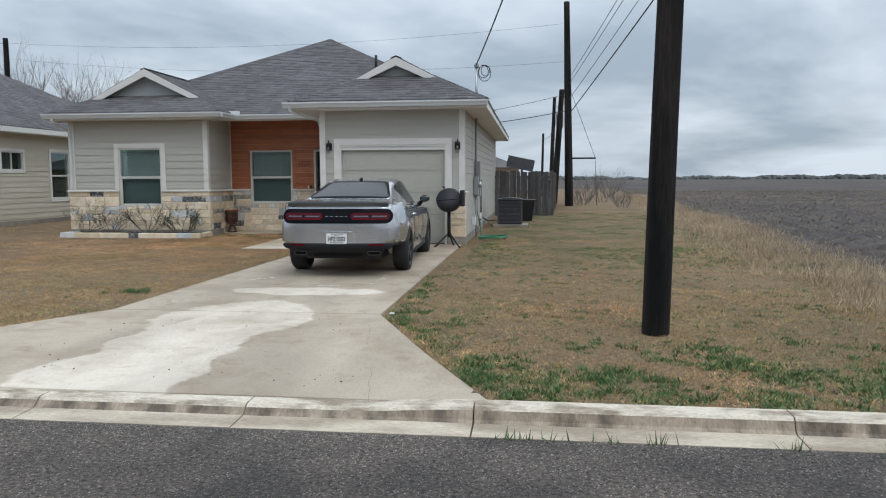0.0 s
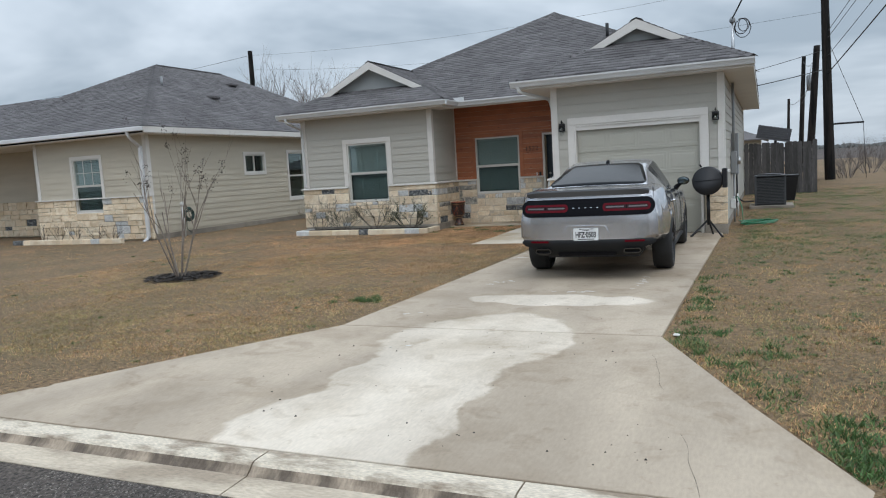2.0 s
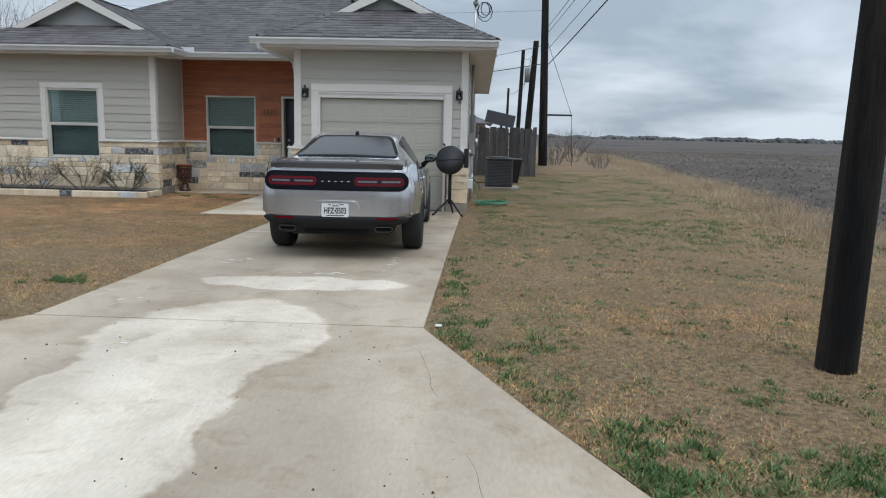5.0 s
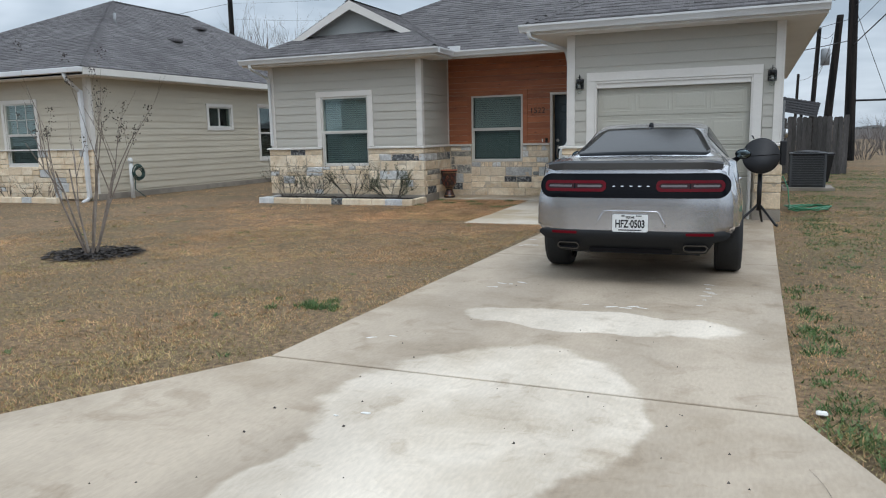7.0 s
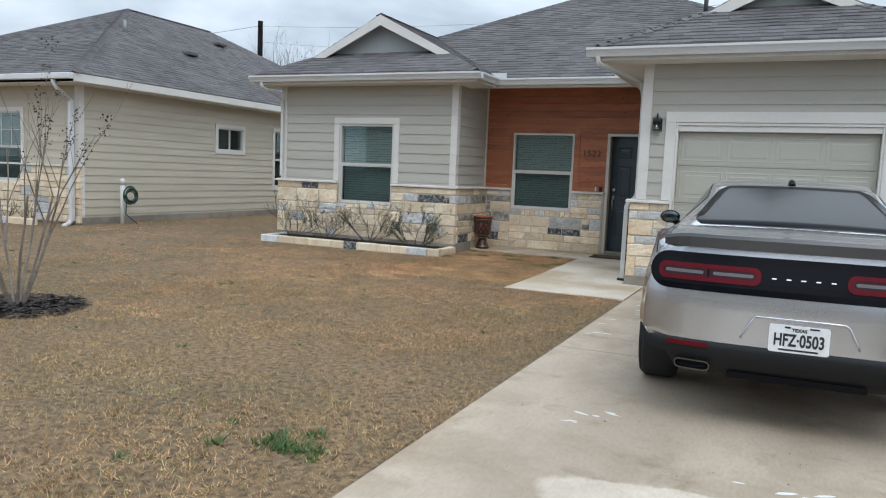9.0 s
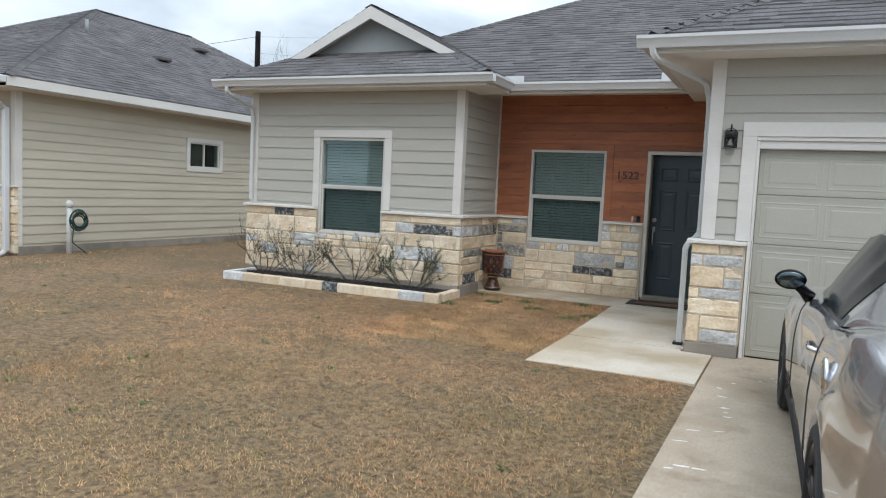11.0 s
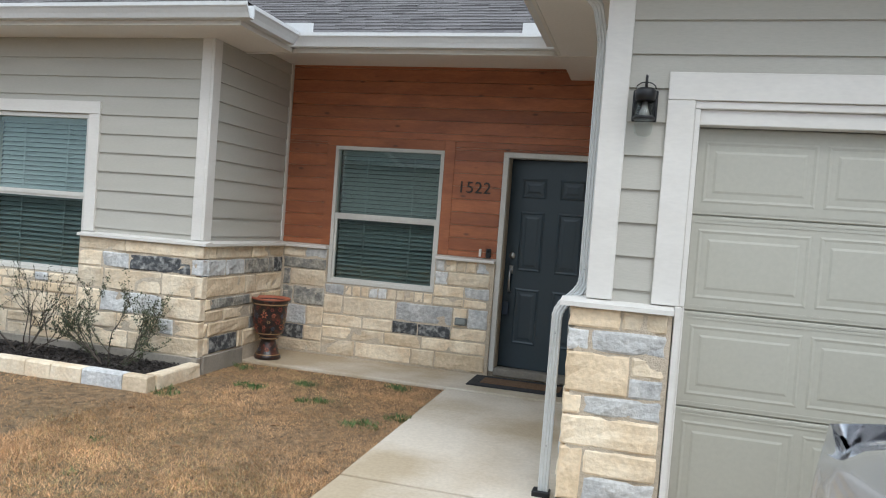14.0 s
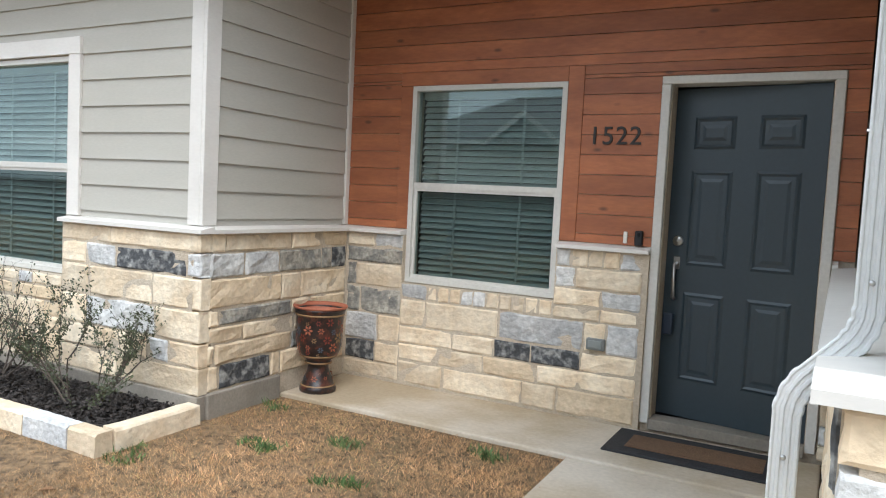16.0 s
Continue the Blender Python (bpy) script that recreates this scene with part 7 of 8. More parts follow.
roof_slope("roof_slope", (-26.3, 16.5), (1, 0), (0, 1), EAVE, NPITCH * NH / NRUN, [(0, 0), (NRUN, NH)], [(0, 10.2), (NRUN, NH)], nh, rng)
roof_slope("roof_slope", (-16.1, 16.5), (0, 1), (-1, 0), EAVE, NPITCH, [(0, 0), (NH, NRUN)], [(0, 14.6), (NH, 9.5)], nh, rng)
roof_slope("roof_slope", (-26.3, 16.5), (0, 1), (1, 0), EAVE, NPITCH, [(0, 0), (NH, NRUN)], [(0, 14.6), (NH, 9.5)], nh, rng, tabs=False)
roof_slope("roof_slope", (-26.3, 31.1), (1, 0), (0, -1), EAVE, NPITCH, [(0, 0), (NH, NH)], [(0, 10.2), (NH, NH)], nh, rng, tabs=False)
roof_slope("roof_slope", (-31.5, 17.4), (1, 0), (0, 1), EAVE - 0.02, PITCH, [(0, 0), (3.6, 3.6)], [(0, 10.5), (3.6, 10.5)], nh, rng)
roof_slope("roof_slope", (-31.5, 17.4), (0, 1), (1, 0), EAVE - 0.02, PITCH, [(0, 0), (3.6, 3.6)], [(0, 13.7), (3.6, 10.1)], nh, rng, tabs=False)
roof_slope("roof_slope", (-31.5, 31.1), (1, 0), (0, -1), EAVE - 0.02, PITCH, [(0, 0), (3.6, 3.6)], [(0, 6.0), (3.6, 9.0)], nh, rng, tabs=False)
for a, b in (((-16.1, 16.5, EAVE), (-21.2, 22.5, EAVE + NPITCH * NH)), ((-26.3, 16.5, EAVE), (-21.2, 22.5, EAVE + NPITCH * NH)), ((-21.2, 22.5, EAVE + NPITCH * NH), (-21.2, 26.0, EAVE + NPITCH * NH))):
    ridge_caps(a, b, nh)
bm = bmesh.new()
box(bm, -26.28, -16.12, 16.52, 31.0, 3.06, 3.08)
part("soffit", bm, M_SOFFIT, nh, "painted flat soffit")
block("soffit", -31.4, -26.3, 17.45, 31.0, 3.05, 3.07, M_SOFFIT, nh, "painted flat soffit")
block("fascia", -16.1, -16.07, 16.5, 31.05, 3.08, 3.24, M_TRIM, nh, "white fascia board")
block("gutter", -26.3, -16.07, 16.38, 16.498, 3.12, 3.24, M_GUTTER, nh, "white gutter", 0.012)
block("gutter", -31.5, -26.31, 17.28, 17.398, 3.10, 3.22, M_GUTTER, nh, "white gutter", 0.012)
block("downspout", -16.66, -16.57, 16.80, 16.90, 0.2, 2.75, M_GUTTER, nh, "white downspout", 0.012)
tube("downspout_elbow", [(-16.62, 16.44, 3.12), (-16.62, 16.5, 2.98), (-16.62, 16.85, 2.72)], 0.045, M_GUTTER, nh, "white downspout elbow")
tube("downspout_foot", [(-16.62, 16.85, 0.25), (-16.62, 16.80, 0.16), (-16.5, 16.55, 0.12)], 0.045, M_GUTTER, nh, "white downspout elbow")


def roof_vent(x, y, dz):
    block("roof_vent", x - 0.2, x + 0.2, y - 0.2, y + 0.2, EAVE + NPITCH * (-16.1 - x) + dz, EAVE + NPITCH * (-16.1 - x) + dz + 0.12, M_SHINGLES, nh, "grey roof vent", 0.03)


roof_vent(-19.9, 25.0, 0.0)
roof_vent(-18.5, 22.2, -0.03)
tube("vent_pipe", [(-19.2, 20.6, EAVE + NPITCH * 3.0), (-19.2, 20.6, EAVE + NPITCH * 3.1 + 0.3)], 0.04, M_GREYMETAL, nh, "plumbing vent pipe")
copy_thing(nh, pose(-7.0, -13.2, 0, 0, 0, 180))

# the taller house across the street, which the porch window mirrors
fh = thing("house", "tall greige house across the street with a white-trimmed front gable", "house", (-22, -16, 0), "houses of the street")
FW = Wall((-15.0, -14.0), (-1, 0), (0, 1))
fwall = solid_wall("wall", FW, 0.0, 14.0, 0.0, 4.9, 0.2, [], M_SIDING, fh)
lap_siding(FW, 0.0, 14.0, 0.3, 4.9, [], M_SIDING, fwall, step=0.25)
block("wall", -29.0, -15.0, -25.0, -14.2, 0.0, 4.9, M_SIDING, fh)
for o, al, inn, wid in (((-14.5, -13.5), (-1, 0), (0, -1), 15.0), ((-14.5, -13.5), (0, -1), (-1, 0), 12.0), ((-29.5, -13.5), (0, -1), (1, 0), 12.0)):
    roof_slope("roof_slope", o, al, inn, 4.9, 0.55, [(0, 0), (6.0, 6.0)], [(0, wid), (6.0, wid - 6.0)], fh, rng, tabs=False)
block("fascia", -29.5, -14.5, -13.5, -13.46, 4.72, 4.92, M_TRIM, fh, "white fascia board")
GX, GY, GZ, GW = -20.3, -13.2, 6.55, 2.1
from_lists("gable_face", [(GX - GW, GY, 4.9), (GX + GW, GY, 4.9), (GX, GY, GZ - 0.1), (GX - GW, GY - 3.0, 4.9), (GX + GW, GY - 3.0, 4.9), (GX, GY - 3.0, GZ - 0.1)], [(0, 2, 1), (3, 4, 5), (0, 1, 4, 3), (1, 2, 5, 4), (2, 0, 3, 5)], M_GABLE_SHADED, fh, "blue-grey gable, overhang shade in its paint colour")
for s in (-1, 1):
    vs = [(GX, y, z) for y, z in ((GY + 0.3, GZ), (GY + 0.36, GZ))] + [(GX + s * (GW + 0.35), y, 4.85 - 0.2) for y in (GY + 0.3, GY + 0.36)] + [(GX + s * (GW + 0.1), y, 4.6) for y in (GY + 0.3, GY + 0.36)] + [(GX, y, GZ - 0.35) for y in (GY + 0.3, GY + 0.36)]
    from_lists("rake_board", vs, [(0, 2, 4, 6), (7, 5, 3, 1), (0, 1, 3, 2), (2, 3, 5, 4), (4, 5, 7, 6), (6, 7, 1, 0)], M_TRIM, fh, "white rake board")
    vs = [(GX, GY + 0.34, GZ), (GX + s * (GW + 0.35), GY + 0.34, 4.7), (GX + s * (GW + 0.35), GY - 3.0, 4.7), (GX, GY - 3.0, GZ)]
    from_lists("gable_roof", vs + [(x, y, z + 0.08) for x, y, z in vs], [(3, 2, 1, 0), (4, 5, 6, 7), (0, 1, 5, 4), (1, 2, 6, 5), (2, 3, 7, 6), (3, 0, 4, 7)], M_SHINGLES, fh, "grey shingle gable roof")

# stone edge of the neighbour's bed with grey grasses
nbed = thing("planter", "low pale stone-edged bed along the neighbouring house", "planter", (-19, 16.5, 0.1))
bed = nbed
edging(Wall((-21.4, 16.35), (1, 0), (0, -1)), 0.0, 4.4, rng)
for k, x in enumerate((-20.6, -19.9, -19.2, -18.4, -17.7)):
    shrub = thing("shrub", "grey leafless shrub in the neighbouring bed", "shrub", (x, 16.65, 0.1), "shrubs in the neighbouring bed")
    bm, tips = bmesh.new(), []
    for q in range(5):
        a = q * 1.26 + k
        branch(bm, Vector((x, 16.65, 0.08)), Vector((0.5 * math.cos(a), 0.4 * math.sin(a), 0.9)).normalized(), 0.36, 0.008, 2, rng, tips, 0.6, 4, 0.25)
    part("stem_tangle", bm, M_TWIG, shrub)

reel = thing("hose_post", "white standpipe with a dark coiled hose by the neighbouring wall", "standpipe", (-16.2, 17.9, 0.1))
tube("standpipe", [(-16.25, 17.85, 0.05), (-16.25, 17.85, 1.02)], 0.05, M_PVC, reel)
lathe("pipe_cap", [(0.062, 0.0), (0.062, 0.09), (0.03, 0.13), (0.0, 0.135)], M_PVC, reel, "", 14, (-16.25, 17.85, 1.0))
for k in range(7):
    r = 0.13 + 0.022 * (k % 4)
    tube("hose_loop", [(-16.12 + 0.02 * (k % 3), 17.95 + r * math.cos(a * 0.524), 0.72 + r * math.sin(a * 0.524) + 0.012 * k) for a in range(13)], 0.014, plain("dark_green_hose", (0.015, 0.05, 0.04), 0.5) if k == 0 else bpy.data.materials["dark_green_hose"], reel, "", 5)
tube("hose_tail", [(-16.13, 17.85, 0.6), (-16.1, 17.8, 0.35), (-16.05, 18.1, 0.11), (-15.9, 18.5, 0.10)], 0.013, bpy.data.materials["dark_green_hose"], reel, "", 6)

# ---- trees ----
rng = random.Random(33)
myrtle = thing("tree", "leafless young crepe myrtle with dry seed heads on the lawn", "tree", (-9.63, 10.63, 0.1))
bm, tips = bmesh.new(), []
for k in range(7):
    a = k * 0.9 + 0.3
    d = Vector((0.34 * math.cos(a), 0.34 * math.sin(a), 1)).normalized()
    branch(bm, Vector((-9.63 + 0.05 * math.cos(a), 10.63 + 0.05 * math.sin(a), 0.07)), d, 1.15, 0.016, 3, rng, tips, 0.42, 7, 0.07, (1, 3), 0.25)
part("trunk", bm, M_BARK, myrtle, "several slender pale stems")
verts, faces = [], []
ends = [t[0][-1] for t in tips if t[0][-1].z > 1.5]
rng.shuffle(ends)
for e in ends[:26]:
    for _ in range(14):
        c = e + Vector((rng.gauss(0, 0.03), rng.gauss(0, 0.03), rng.gauss(0, 0.04)))
        s_ = rng.uniform(0.008, 0.016)
        k = len(verts)
        verts += [tuple(c + Vector(o) * s_) for o in ((1, 0, 0), (-0.5, 0.87, 0), (-0.5, -0.87, 0), (0, 0, 1.3))]
        faces += [(k, k + 1, k + 3), (k + 1, k + 2, k + 3), (k + 2, k, k + 3), (k, k + 2, k + 1)]
sh = from_lists("seed_heads", verts, faces, M_HUSK, myrtle, "dry dark seed capsules")
sh["kind"] = "stuff"
mulch = thing("mulch_ring", "thin ring of dark shredded mulch round the young tree", "mulch", (-9.6, 10.65, 0.1))
verts, faces = [], []
for _ in range(1100):
    a, r = rng.uniform(0, 6.283), 0.58 * rng.random() ** 0.7
    x, y = -9.6 + r * math.cos(a) * 1.1, 10.65 + r * math.sin(a)
    t, l, w = rng.uniform(0, 3.14), rng.uniform(0.02, 0.06), rng.uniform(0.006, 0.014)
    z = 0.095 + rng.uniform(0, 0.03)
    k = len(verts)
    c, s_ = math.cos(t), math.sin(t)
    verts += [(x + c * l - s_ * w, y + s_ * l + c * w, z), (x - c * l - s_ * w, y - s_ * l + c * w, z + rng.uniform(-0.01, 0.015)), (x - c * l + s_ * w, y - s_ * l - c * w, z), (x + c * l + s_ * w, y + s_ * l - c * w, z + 0.008)]
    faces.append((k, k + 1, k + 2, k + 3))
ch = from_lists("mulch_litter", verts, faces, M_MULCH, mulch, "loose dark wood chips")
ch["kind"] = "stuff"

M_FARBARK = mat("grey_winter_twigs", (0.17, 0.145, 0.13), (0.12, 0.10, 0.09), rough=1.0, bump=0.0)
for x, y, h, seed in ((-42.5, 60, 1.22, 3), (-38.5, 63, 1.12, 4), (-46.5, 66, 1.2, 5), (-44.5, 62, 1.1, 11), (-40.5, 66, 1.2, 13)):
    rng = random.Random(seed)
    tr = thing("tree", "tall leafless winter tree behind the houses", "tree", (x, y, 0), "bare trees behind the houses")
    bm, tips = bmesh.new(), []
    tube_bm(bm, [(x, y, 0), (x + 0.1, y, 1.6 * h), (x, y, 3.2 * h)], [0.3, 0.26, 0.22], 8, False)
    for k in range(7):
        a = k * 0.9
        branch(bm, Vector((x, y, (2.4 + 0.12 * k) * h)), Vector((0.8 * math.cos(a), 0.8 * math.sin(a), 0.9)).normalized(), 3.4 * h, 0.11, 4, rng, tips, 0.55, 5, 0.16, (2, 3), 0.12)
    part("trunk", bm, M_FARBARK, tr, "grey bare trunk and limbs")
for x, y, h, seed in ((3.1, 44.5, 0.9, 1), (4.3, 47, 1.1, 2), (3.6, 50, 0.9, 6), (5.6, 56, 1.0, 7), (5.0, 43, 0.6, 8), (6.3, 62, 1.1, 9), (2.7, 41.5, 0.55, 10), (4.6, 38.5, 0.45, 12)):
    rng = random.Random(seed)
    tr = thing("shrub", "leafless scrub bush at the field's edge", "shrub", (x, y, 0), "scrub at the field's edge")
    bm, tips = bmesh.new(), []
    for k in range(9):
        a = k * 0.7
        branch(bm, Vector((x + 0.2 * math.cos(a), y + 0.2 * math.sin(a), 0.0)), Vector((0.6 * math.cos(a), 0.6 * math.sin(a), 0.9)).normalized(), 1.0 * h, 0.022, 3, rng, tips, 0.6, 4, 0.2, (2, 3), 0.05)
    part("stem_tangle", bm, M_FARBARK, tr, "tangled bare stems")

# ---- grass, weeds and far woods ----
M_STRAW = mat("straw_grass_blade", (0.56, 0.325, 0.165), (0.36, 0.215, 0.105), rough=0.8, big=0.5, fine=3.2, vary=0.3, bump=0.0, island=0.6, edge=(0.40, 0.66))
M_OLIVE = mat("olive_grass_blade", (0.38, 0.30, 0.135), (0.27, 0.235, 0.10), rough=0.8, big=0.5, fine=3.2, vary=0.3, bump=0.0, island=0.6, edge=(0.40, 0.66))
M_DRY = mat("tall_dry_grass", (0.47, 0.36, 0.235), (0.33, 0.245, 0.155), rough=0.9, big=1.0, fine=6, vary=0.2, bump=0.0, island=0.4)
M_STUBBLE = mat("broken_stubble", (0.24, 0.19, 0.13), (0.14, 0.105, 0.075), rough=0.9, big=1.0, fine=6, vary=0.2, bump=0.0, island=0.4)
gen = np.random.default_rng(7)


def blades(name, x, y, z, h, w, lean, material, label, category, tri=True):
    """Grass blades, each one thin triangle bent by its lean."""
    n = len(x)
    a = gen.uniform(0, 2 * np.pi, n)
    b = gen.uniform(0, 2 * np.pi, n)
    co = np.empty((n, 3, 3), np.float32)
    co[:, 0] = np.stack([x - np.cos(a) * w, y - np.sin(a) * w, z], 1)
    co[:, 1] = np.stack([x + np.cos(a) * w, y + np.sin(a) * w, z], 1)
    co[:, 2] = np.stack([x + np.cos(b) * lean, y + np.sin(b) * lean, z + h], 1)
    me = bpy.data.meshes.new(name)
    me.vertices.add(3 * n)
    me.vertices.foreach_set("co", co.ravel())
    me.loops.add(3 * n)
    me.loops.foreach_set("vertex_index", np.arange(3 * n, dtype=np.int32))
    me.polygons.add(n)
    me.polygons.foreach_set("loop_start", np.arange(0, 3 * n, 3, dtype=np.int32))
    me.update(calc_edges=True)
    me.validate()
    ob = part_mesh(name, me, material)
    return tagged(ob, label, category, kind="stuff")


def grass_rise(x, y):
    return np.where(x < -4.6, 0.024 * np.clip((y - 11.3) / 1.5, 0, 1) + 0.016 * np.clip((y - 16.6) / 1.5, 0, 1), 0.0)


def off_paving(x, y):
    drive_l = np.where(y < 7.6, -4.70 - (7.6 - y) * 0.575, -4.70 + (y - 7.6) * 0.016)
    drive_r = np.where(y < 7.6, -1.61 + (7.6 - y) * 0.465, -1.60)
    on = (x > drive_l + 0.01) & (x < drive_r - 0.01) & (y < 16.3)
    on |= (x > -6.10) & (x < -4.5) & (y > 14.74)
    on |= (x > -12.05) & (x < -1.5) & (y > 18.60)
    on |= (x > -11.9) & (x < -8.15) & (y > 17.17)
    on |= (x > -12.1) & (x < -8.18) & (y > 17.85)
    on |= (x > -5.0) & (x < -1.5) & (y > 16.0)
    on |= (x < -16.5) & (y > 16.9)
    on |= (x > -21.3) & (x < -16.6) & (y > 16.25)
    on |= ((x + 9.6) / 0.65) ** 2 + ((y - 10.65) / 0.6) ** 2 < 1
    return ~on


bx, by = [], []
for x0, x1, y0, y1, dens in ((-8.2, -6.09, 15.0, 18.62, 3400), (-9.5, -4.7, 11.0, 17.3, 1500), (-12.5, -9.5, 8.0, 17.5, 650), (-9.5, -4.7, 6.0, 11.0, 900), (-26, -12.5, 5.0, 17.0, 120), (-12.5, -5, 4.7, 8.0, 500), (-1.65, 3.9, 4.7, 10.0, 1300), (-1.6, 4.2, 10.0, 18.0, 550), (-1.5, 5.2, 18.0, 34.0, 160), (-16.4, -12.1, 16.5, 28.0, 120)):
    n = int((x1 - x0) * (y1 - y0) * dens * 2.1)
    # half of the blades stand in small tufts, the rest between them
    k = n // 22
    cx, cy = np.repeat(gen.uniform(x0, x1, k), 26), np.repeat(gen.uniform(y0, y1, k), 26)
    spread = np.repeat(gen.uniform(0.012, 0.06, k), 26)
    bx += [gen.uniform(x0, x1, n * 3 // 4), cx + gen.normal(0, 1, 26 * k) * spread]
    by += [gen.uniform(y0, y1, n * 3 // 4), cy + gen.normal(0, 1, 26 * k) * spread]
x, y = np.concatenate(bx), np.concatenate(by)
ok = off_paving(x, y)
x, y = x[ok], y[ok]
# straw lies thickest near the house; towards the street and the field the turf keeps more olive
wave = 0.5 + 0.22 * np.sin(x * 1.9 + 1.3 * np.sin(y * 1.1)) + 0.2 * np.sin(y * 2.3 + 1.1 * np.sin(x * 1.7)) + 0.12 * np.sin(x * 5.3 + y * 4.1)
share = np.where(x < -4.6, 0.42 + 0.55 * np.clip((y - 9.5) / 5, 0, 1), 0.5)
straw = gen.random(len(x)) < share + 0.55 * (wave - 0.5)
for pick, m, name, words in ((straw, M_STRAW, "dormant_grass", "short dormant straw-coloured lawn grass"), (~straw, M_OLIVE, "olive_grass", "short olive winter lawn grass")):
    gx, gy = x[pick], y[pick]
    n = len(gx)
    dist = np.clip((18 - gy) / 10, 0, 1)
    blades(name, gx, gy, 0.082 + grass_rise(gx, gy), gen.uniform(0.008, 0.034, n), gen.uniform(0.0011, 0.0025, n) * (1 + 0.4 * dist), gen.uniform(0.005, 0.045, n), m, words, "grass")

# green weeds in tufts: thick by the kerb and the drive's edge, single tufts elsewhere
tufts = []
g = random.Random(17)
for _ in range(120):
    cx = g.uniform(-0.6, 6.0)
    cy = 4.80 + abs(g.gauss(0, 0.60 + 0.17 * max(0.0, cx)))
    for _ in range(g.randint(3, 11)):
        tufts.append((cx + g.gauss(0, 0.16), max(4.74, cy + g.gauss(0, 0.13)), g.uniform(0.03, 0.10), g.uniform(0.03, 0.055)))
for _ in range(620):
    tufts.append((g.uniform(-1.2, 4.6), g.uniform(12, 32), g.uniform(0.12, 0.38), 0.028))
for _ in range(70):
    yy = g.uniform(5.0, 11.0)
    tufts.append((-1.52 + max(0, 7.6 - yy) * 0.465 + abs(g.gauss(0, 0.12)), yy, g.uniform(0.05, 0.12), 0.045))
for _ in range(420):
    tufts.append((g.uniform(-1.4, 3.6), g.uniform(6, 16), g.uniform(0.03, 0.10), 0.03))
for _ in range(120):
    tufts.append((g.uniform(0.8, 3.4), g.gauss(14.5, 0.9), g.uniform(0.05, 0.16), 0.03))
for _ in range(60):
    tufts.append((g.uniform(-14, -5), g.uniform(6, 16.5), g.uniform(0.02, 0.06), 0.03))
for xx, yy, r in ((-6.91, 17.62, 0.09), (-7.61, 17.79, 0.06), (-8.09, 17.32, 0.08), (-6.33, 17.17, 0.09), (-6.16, 17.48, 0.07), (-8.12, 18.45, 0.12), (-5.25, 9.0, 0.2), (-5.3, 9.02, 0.13), (-5.2, 8.97, 0.12), (-1.21, 7.85, 0.12), (-0.76, 7.26, 0.13), (-6.5, 18.4, 0.04), (-7.2, 18.1, 0.05)):
    tufts += [(xx + g.gauss(0, r), yy + g.gauss(0, r * 0.6), 0.06, 0.05) for _ in range(6)]
tx, ty, th, tl = [], [], [], []
for xx, yy, r, h in tufts:
    k = int(26 + 900 * r * r)
    tx.append(gen.normal(xx, r * 0.5, k))
    ty.append(gen.normal(yy, r * 0.5, k))
    th.append(gen.uniform(0.3, 1.1, k) * h)
tx, ty, th = np.concatenate(tx), np.concatenate(ty), np.concatenate(th)
ok = off_paving(tx, ty) & (ty > 4.69) & ~((tx < -6.0) & (ty > 18.61))
tx, ty, th = tx[ok], ty[ok], th[ok]
n = len(tx)
blades("green_weeds", tx, ty, 0.083 + grass_rise(tx, ty), th, gen.uniform(0.004, 0.010, n), gen.uniform(0.01, 0.05, n), M_GREEN, "fresh green weeds in tufts on the lawn", "weeds")
# weeds that grow out of the gutter joint
gx = np.concatenate([gen.normal(c, 0.06, 15) for c in (0.1, 0.75, 1.5, 2.1, 2.7, 0.45, -0.1)])
n = len(gx)
blades("gutter_weeds", gx, gen.normal(4.235, 0.012, n), np.full(n, 0.001), gen.uniform(0.02, 0.10, n), gen.uniform(0.003, 0.007, n), gen.uniform(0.01, 0.05, n), M_GREEN, "small green weeds along the gutter joint", "weeds")
# tall dry grass along the field
n = 85000
yy = 5.0 + 60 * gen.random(n) ** 1.8
xx = 3.85 + 0.072 * (yy - 9.0) + 0.25 * np.sin(yy * 0.31) + gen.normal(0.7, 0.55, n)
keep = (np.sin(xx * 3.1 + yy * 1.3) + np.sin(yy * 2.7 - xx) + gen.normal(0, 0.8, n)) > -0.7
xx, yy = xx[keep], yy[keep]
n = len(xx)
blades("tall_dry_grass", xx, yy, np.full(n, 0.06), gen.uniform(0.06, 0.27, n) * gen.uniform(0.4, 1.2, n), gen.uniform(0.0018, 0.004, n) * (1 + yy / 25), gen.uniform(0.03, 0.20, n), M_DRY, "tall dry pale grass along the field's edge", "grass")
n = 70000
yy = 6.0 + 90 * gen.random(n) ** 1.4
xx = 4.6 + 0.072 * (yy - 9.0) + 55 * gen.random(n) ** 1.5
blades("field_stubble", xx, yy, np.full(n, 0.03), gen.uniform(0.02, 0.10, n), gen.uniform(0.005, 0.013, n) * (1 + yy / 30), gen.uniform(0.05, 0.18, n), M_STUBBLE, "pale broken stubble on the ploughed field", "stubble")

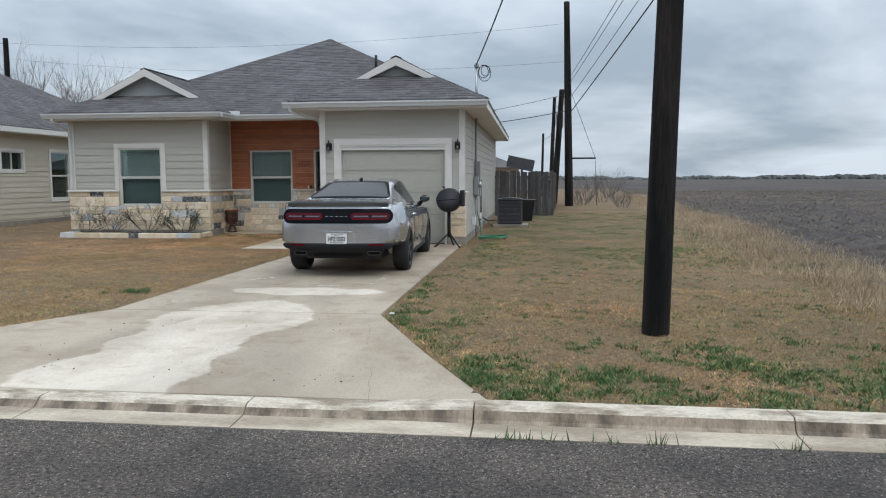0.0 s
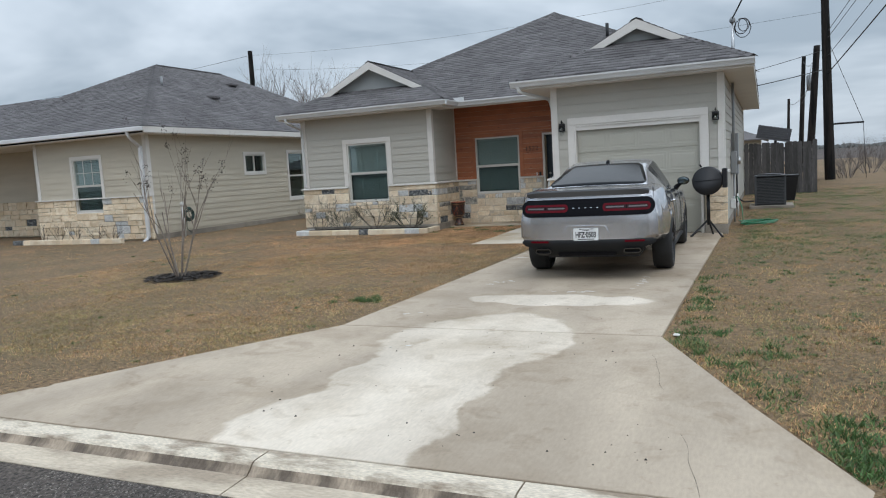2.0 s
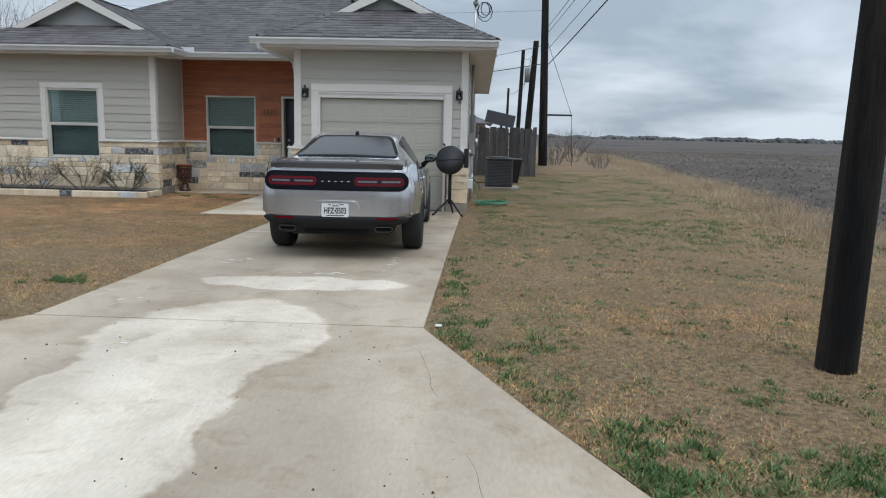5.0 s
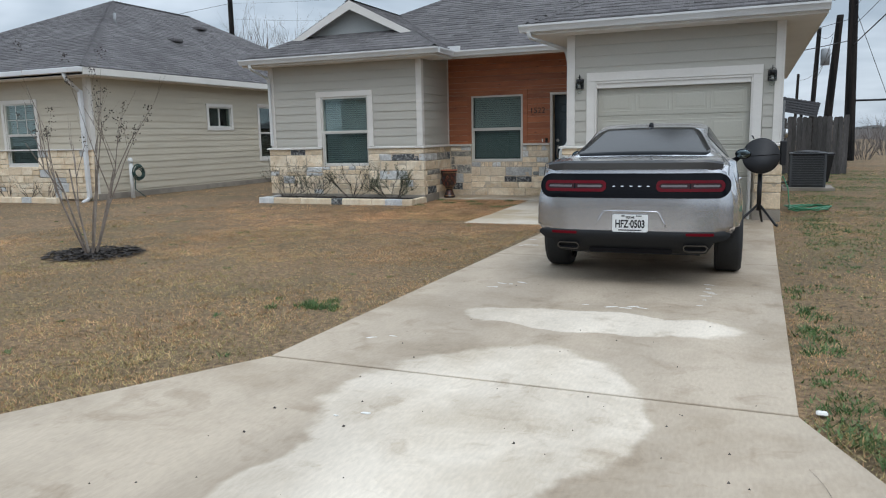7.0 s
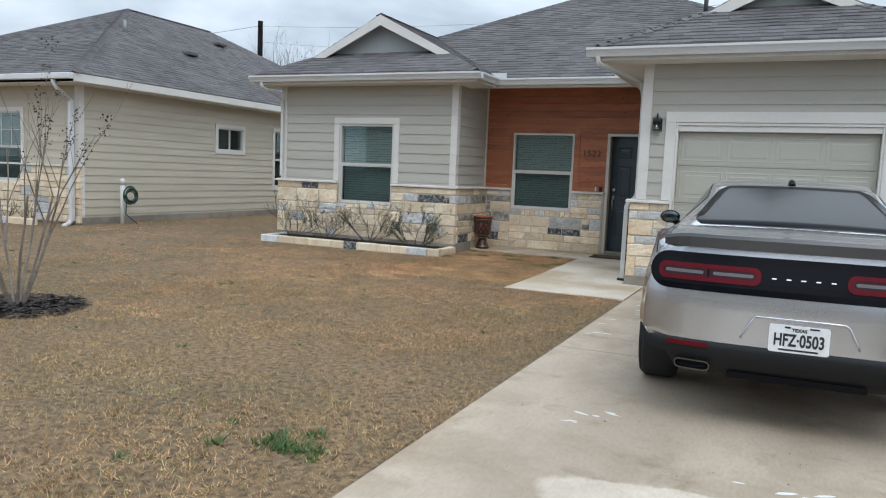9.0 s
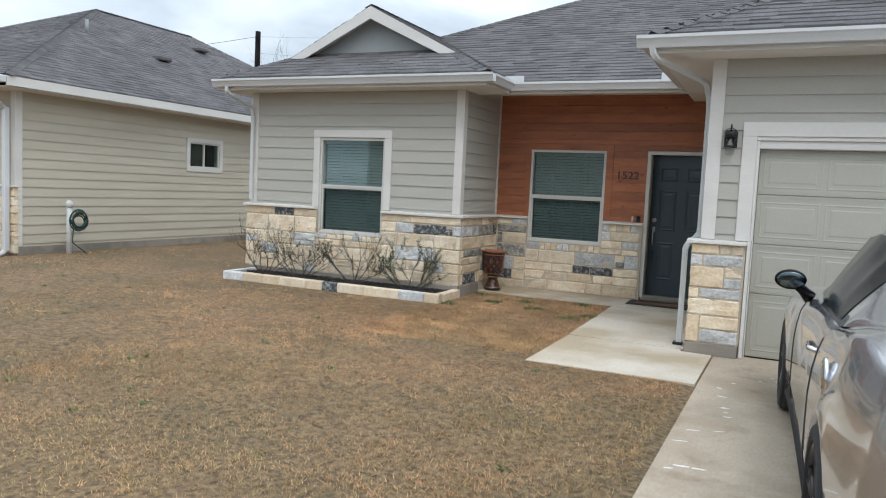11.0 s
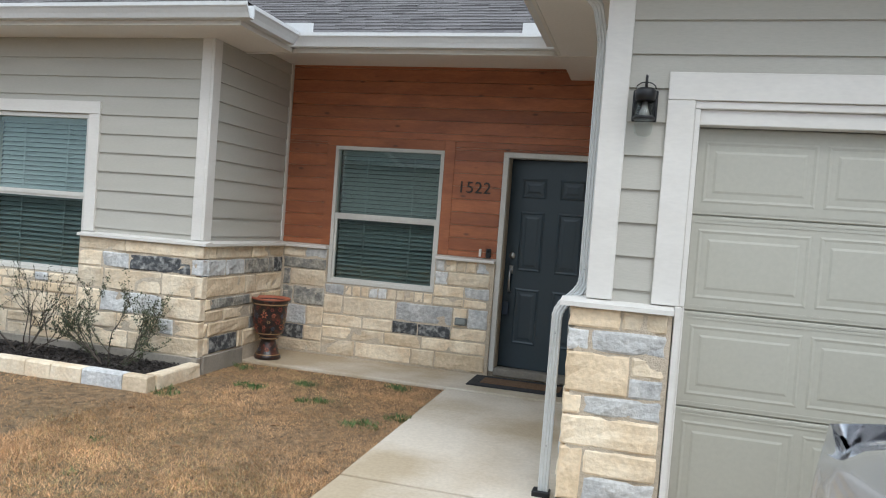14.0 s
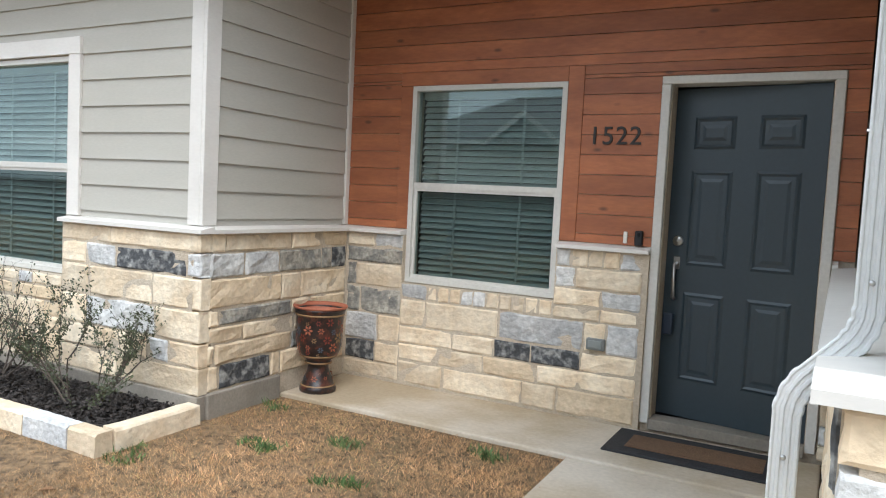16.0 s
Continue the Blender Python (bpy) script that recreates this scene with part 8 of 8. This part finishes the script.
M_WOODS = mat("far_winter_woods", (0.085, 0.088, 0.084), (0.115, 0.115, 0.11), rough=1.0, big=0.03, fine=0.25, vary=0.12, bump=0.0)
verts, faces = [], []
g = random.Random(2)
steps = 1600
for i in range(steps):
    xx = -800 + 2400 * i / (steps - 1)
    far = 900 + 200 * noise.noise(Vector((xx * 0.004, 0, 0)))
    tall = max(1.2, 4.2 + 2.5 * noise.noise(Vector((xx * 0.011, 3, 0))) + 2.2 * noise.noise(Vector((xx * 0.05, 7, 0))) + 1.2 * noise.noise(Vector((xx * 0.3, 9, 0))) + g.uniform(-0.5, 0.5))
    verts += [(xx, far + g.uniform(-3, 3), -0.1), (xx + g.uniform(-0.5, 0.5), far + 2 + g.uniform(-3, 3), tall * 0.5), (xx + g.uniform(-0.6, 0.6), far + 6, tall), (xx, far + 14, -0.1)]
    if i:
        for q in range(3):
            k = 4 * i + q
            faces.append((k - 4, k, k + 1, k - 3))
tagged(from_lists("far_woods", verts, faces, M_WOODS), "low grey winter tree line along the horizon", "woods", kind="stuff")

# the house beyond the back fence
bh = thing("house", "far grey-roofed house beyond the back fence", "house", (-5, 47, 0), "houses of the street")
block("wall", -11, -1.0, 44, 54, 0, 2.3, M_SIDING_N, bh)
roof_slope("roof_slope", (-11.4, 43.6), (1, 0), (0, 1), 2.25, 0.4, [(0, 0), (5.2, 5.2)], [(0, 10.8), (5.2, 5.6)], bh, rng, tabs=False)
roof_slope("roof_slope", (-0.6, 43.6), (0, 1), (-1, 0), 2.25, 0.4, [(0, 0), (5.2, 5.2)], [(0, 10.8), (5.2, 5.6)], bh, rng, tabs=False)

# small litter and crumbs on the drive
tagged(block("paper_scrap", -1.545, -1.49, 7.68, 7.73, 0.10, 0.116, M_TRIM, bev=0.008), "crumpled white paper scrap beside the drive", "litter")
g = random.Random(9)
verts, faces = [], []
for _ in range(130):
    xx, yy = g.uniform(-4.4, -1.2), g.uniform(4.9, 10.5)
    s_ = g.uniform(0.003, 0.009)
    k = len(verts)
    zz = 0.112 if yy > 6.5 else 0.108 - 0.026 * (6.5 - yy) / 1.8
    verts += [(xx - s_, yy - s_, zz), (xx + s_, yy - s_ * 0.7, zz), (xx + s_ * 0.5, yy + s_, zz), (xx, yy, zz + s_ * 1.2)]
    faces += [(k, k + 1, k + 3), (k + 1, k + 2, k + 3), (k + 2, k, k + 3)]
tagged(from_lists("drive_crumbs", verts, faces, M_MULCH), "dark crumbs of soil scattered on the drive", "debris", kind="stuff")
pts = [(-1.62 + 0.025 * noise.noise(Vector((t * 5.0, 0, 0))) + 0.55 * t + 0.006 * math.sin(t * 37), 7.0 - 2.4 * t, 0.111) for t in [i / 60 for i in range(61)]]
verts, faces = [], []
for i, (xx, yy, zz) in enumerate(pts):
    zz = 0.1165 if yy > 6.6 else 0.1165 - 0.033 * (6.6 - yy) / 1.9
    w = 0.0008 + 0.0007 * noise.noise(Vector((i * 0.9, 2, 0)))
    verts += [(xx - w, yy, zz), (xx + w, yy, zz)]
    if i:
        faces.append((2 * i - 2, 2 * i - 1, 2 * i + 1, 2 * i))
tagged(from_lists("drive_crack", verts, faces, M_MULCH), "thin wandering dirt-filled crack in the drive", "crack", kind="structure")

# loose chippings bedded in the road, where the walk sets out
n = 52000
cx_, cy_ = gen.uniform(-4.6, 3.2, n), 4.24 - 3.2 * gen.random(n) ** 1.3
r_ = gen.uniform(0.003, 0.0085, n)
th_ = gen.uniform(0, 2 * np.pi, n)
co = np.empty((n, 4, 3), np.float32)
for k in range(3):
    co[:, k] = np.stack([cx_ + r_ * np.cos(th_ + 2.1 * k), cy_ + r_ * np.sin(th_ + 2.1 * k), np.full(n, 0.0005)], 1)
co[:, 3] = np.stack([cx_ + r_ * 0.2, cy_, r_ * 0.7], 1)
idx = (np.arange(n)[:, None] * 4 + np.array([0, 1, 3, 1, 2, 3, 2, 0, 3])[None]).astype(np.int32).ravel()
me = bpy.data.meshes.new("road_chippings")
me.vertices.add(4 * n)
me.vertices.foreach_set("co", co.ravel())
me.loops.add(9 * n)
me.loops.foreach_set("vertex_index", idx)
me.polygons.add(3 * n)
me.polygons.foreach_set("loop_start", np.arange(0, 9 * n, 3, dtype=np.int32))
me.update(calc_edges=True)
tagged(part_mesh("road_chippings", me, M_CHIP), "grey stone chippings of the road surface", "gravel", kind="stuff")

# chalky scuffs and dried splashes on the drive
g = random.Random(41)
M_CHALK = plain("chalky_white_scuff", (0.72, 0.70, 0.66), 0.9)
scuffs = thing("drive_scuffs", "small chalky white scuffs on the concrete drive", "stain", (-3, 10, DZ))
for cx, cy, count, sx, sy in ((-3.95, 10.2, 6, 0.18, 0.25), (-2.2, 10.3, 9, 0.05, 0.35), (-2.95, 9.65, 5, 0.35, 0.08), (-4.35, 14.2, 9, 0.06, 0.5), (-3.9, 15.2, 3, 0.2, 0.2), (-4.3, 8.3, 3, 0.2, 0.3), (-3.9, 6.9, 2, 0.2, 0.2), (-4.45, 12.9, 5, 0.1, 0.4)):
    for _ in range(count):
        x, y, a = cx + g.gauss(0, sx * 0.6), cy + g.gauss(0, sy * 0.6), g.uniform(-0.5, 0.5)
        l, w = g.uniform(0.015, 0.06), g.uniform(0.006, 0.016)
        ring = []
        for k in range(9):
            t = 2 * math.pi * k / 9
            r = g.uniform(0.6, 1.1)
            u, v = l * r * math.cos(t), w * r * math.sin(t)
            ring.append((x + u * math.cos(a) - v * math.sin(a), y + u * math.sin(a) + v * math.cos(a), DZ + 0.0015))
        low = [(p[0], p[1], DZ - 0.002) for p in ring]
        from_lists("scuff", ring + low, [tuple(range(9))] + [(k, k + 9, (k + 1) % 9 + 9, (k + 1) % 9) for k in range(9)], M_CHALK, scuffs)
# fallen leaves on the grass by the path
M_FALLEN = mat("brown_fallen_leaf", (0.17, 0.085, 0.04), (0.25, 0.14, 0.07), rough=0.9, vary=0.2, bump=0.1, island=0.3)
for x, y in ((-7.05, 17.9), (-6.45, 18.3), (-6.9, 16.9), (-7.6, 17.2), (-6.3, 16.6), (-7.2, 16.2), (-8.0, 16.8)):
    t, s_ = g.uniform(0, 6.28), g.uniform(0.025, 0.04)
    c, sn = math.cos(t), math.sin(t)
    pts = [(-1, 0, 0), (-0.3, 0.55, 0.25), (0.5, 0.45, 0.35), (1, 0, 0.1), (0.5, -0.45, 0.3), (-0.3, -0.5, 0.3)]
    vs = [(x + s_ * (a * c - b * sn), y + s_ * (a * sn + b * c), 0.118 + s_ * h) for a, b, h in pts]
    vs += [(p[0], p[1], p[2] - 0.002) for p in vs]
    lf = from_lists("fallen_leaf", vs, [(0, 1, 2, 3), (0, 3, 4, 5), (9, 8, 7, 6), (11, 10, 9, 6)] + [(k, k + 6, (k + 1) % 6 + 6, (k + 1) % 6) for k in range(6)], M_FALLEN)
    tagged(lf, "curled brown fallen leaf on the dormant grass", "leaf", "fallen leaves on the grass")
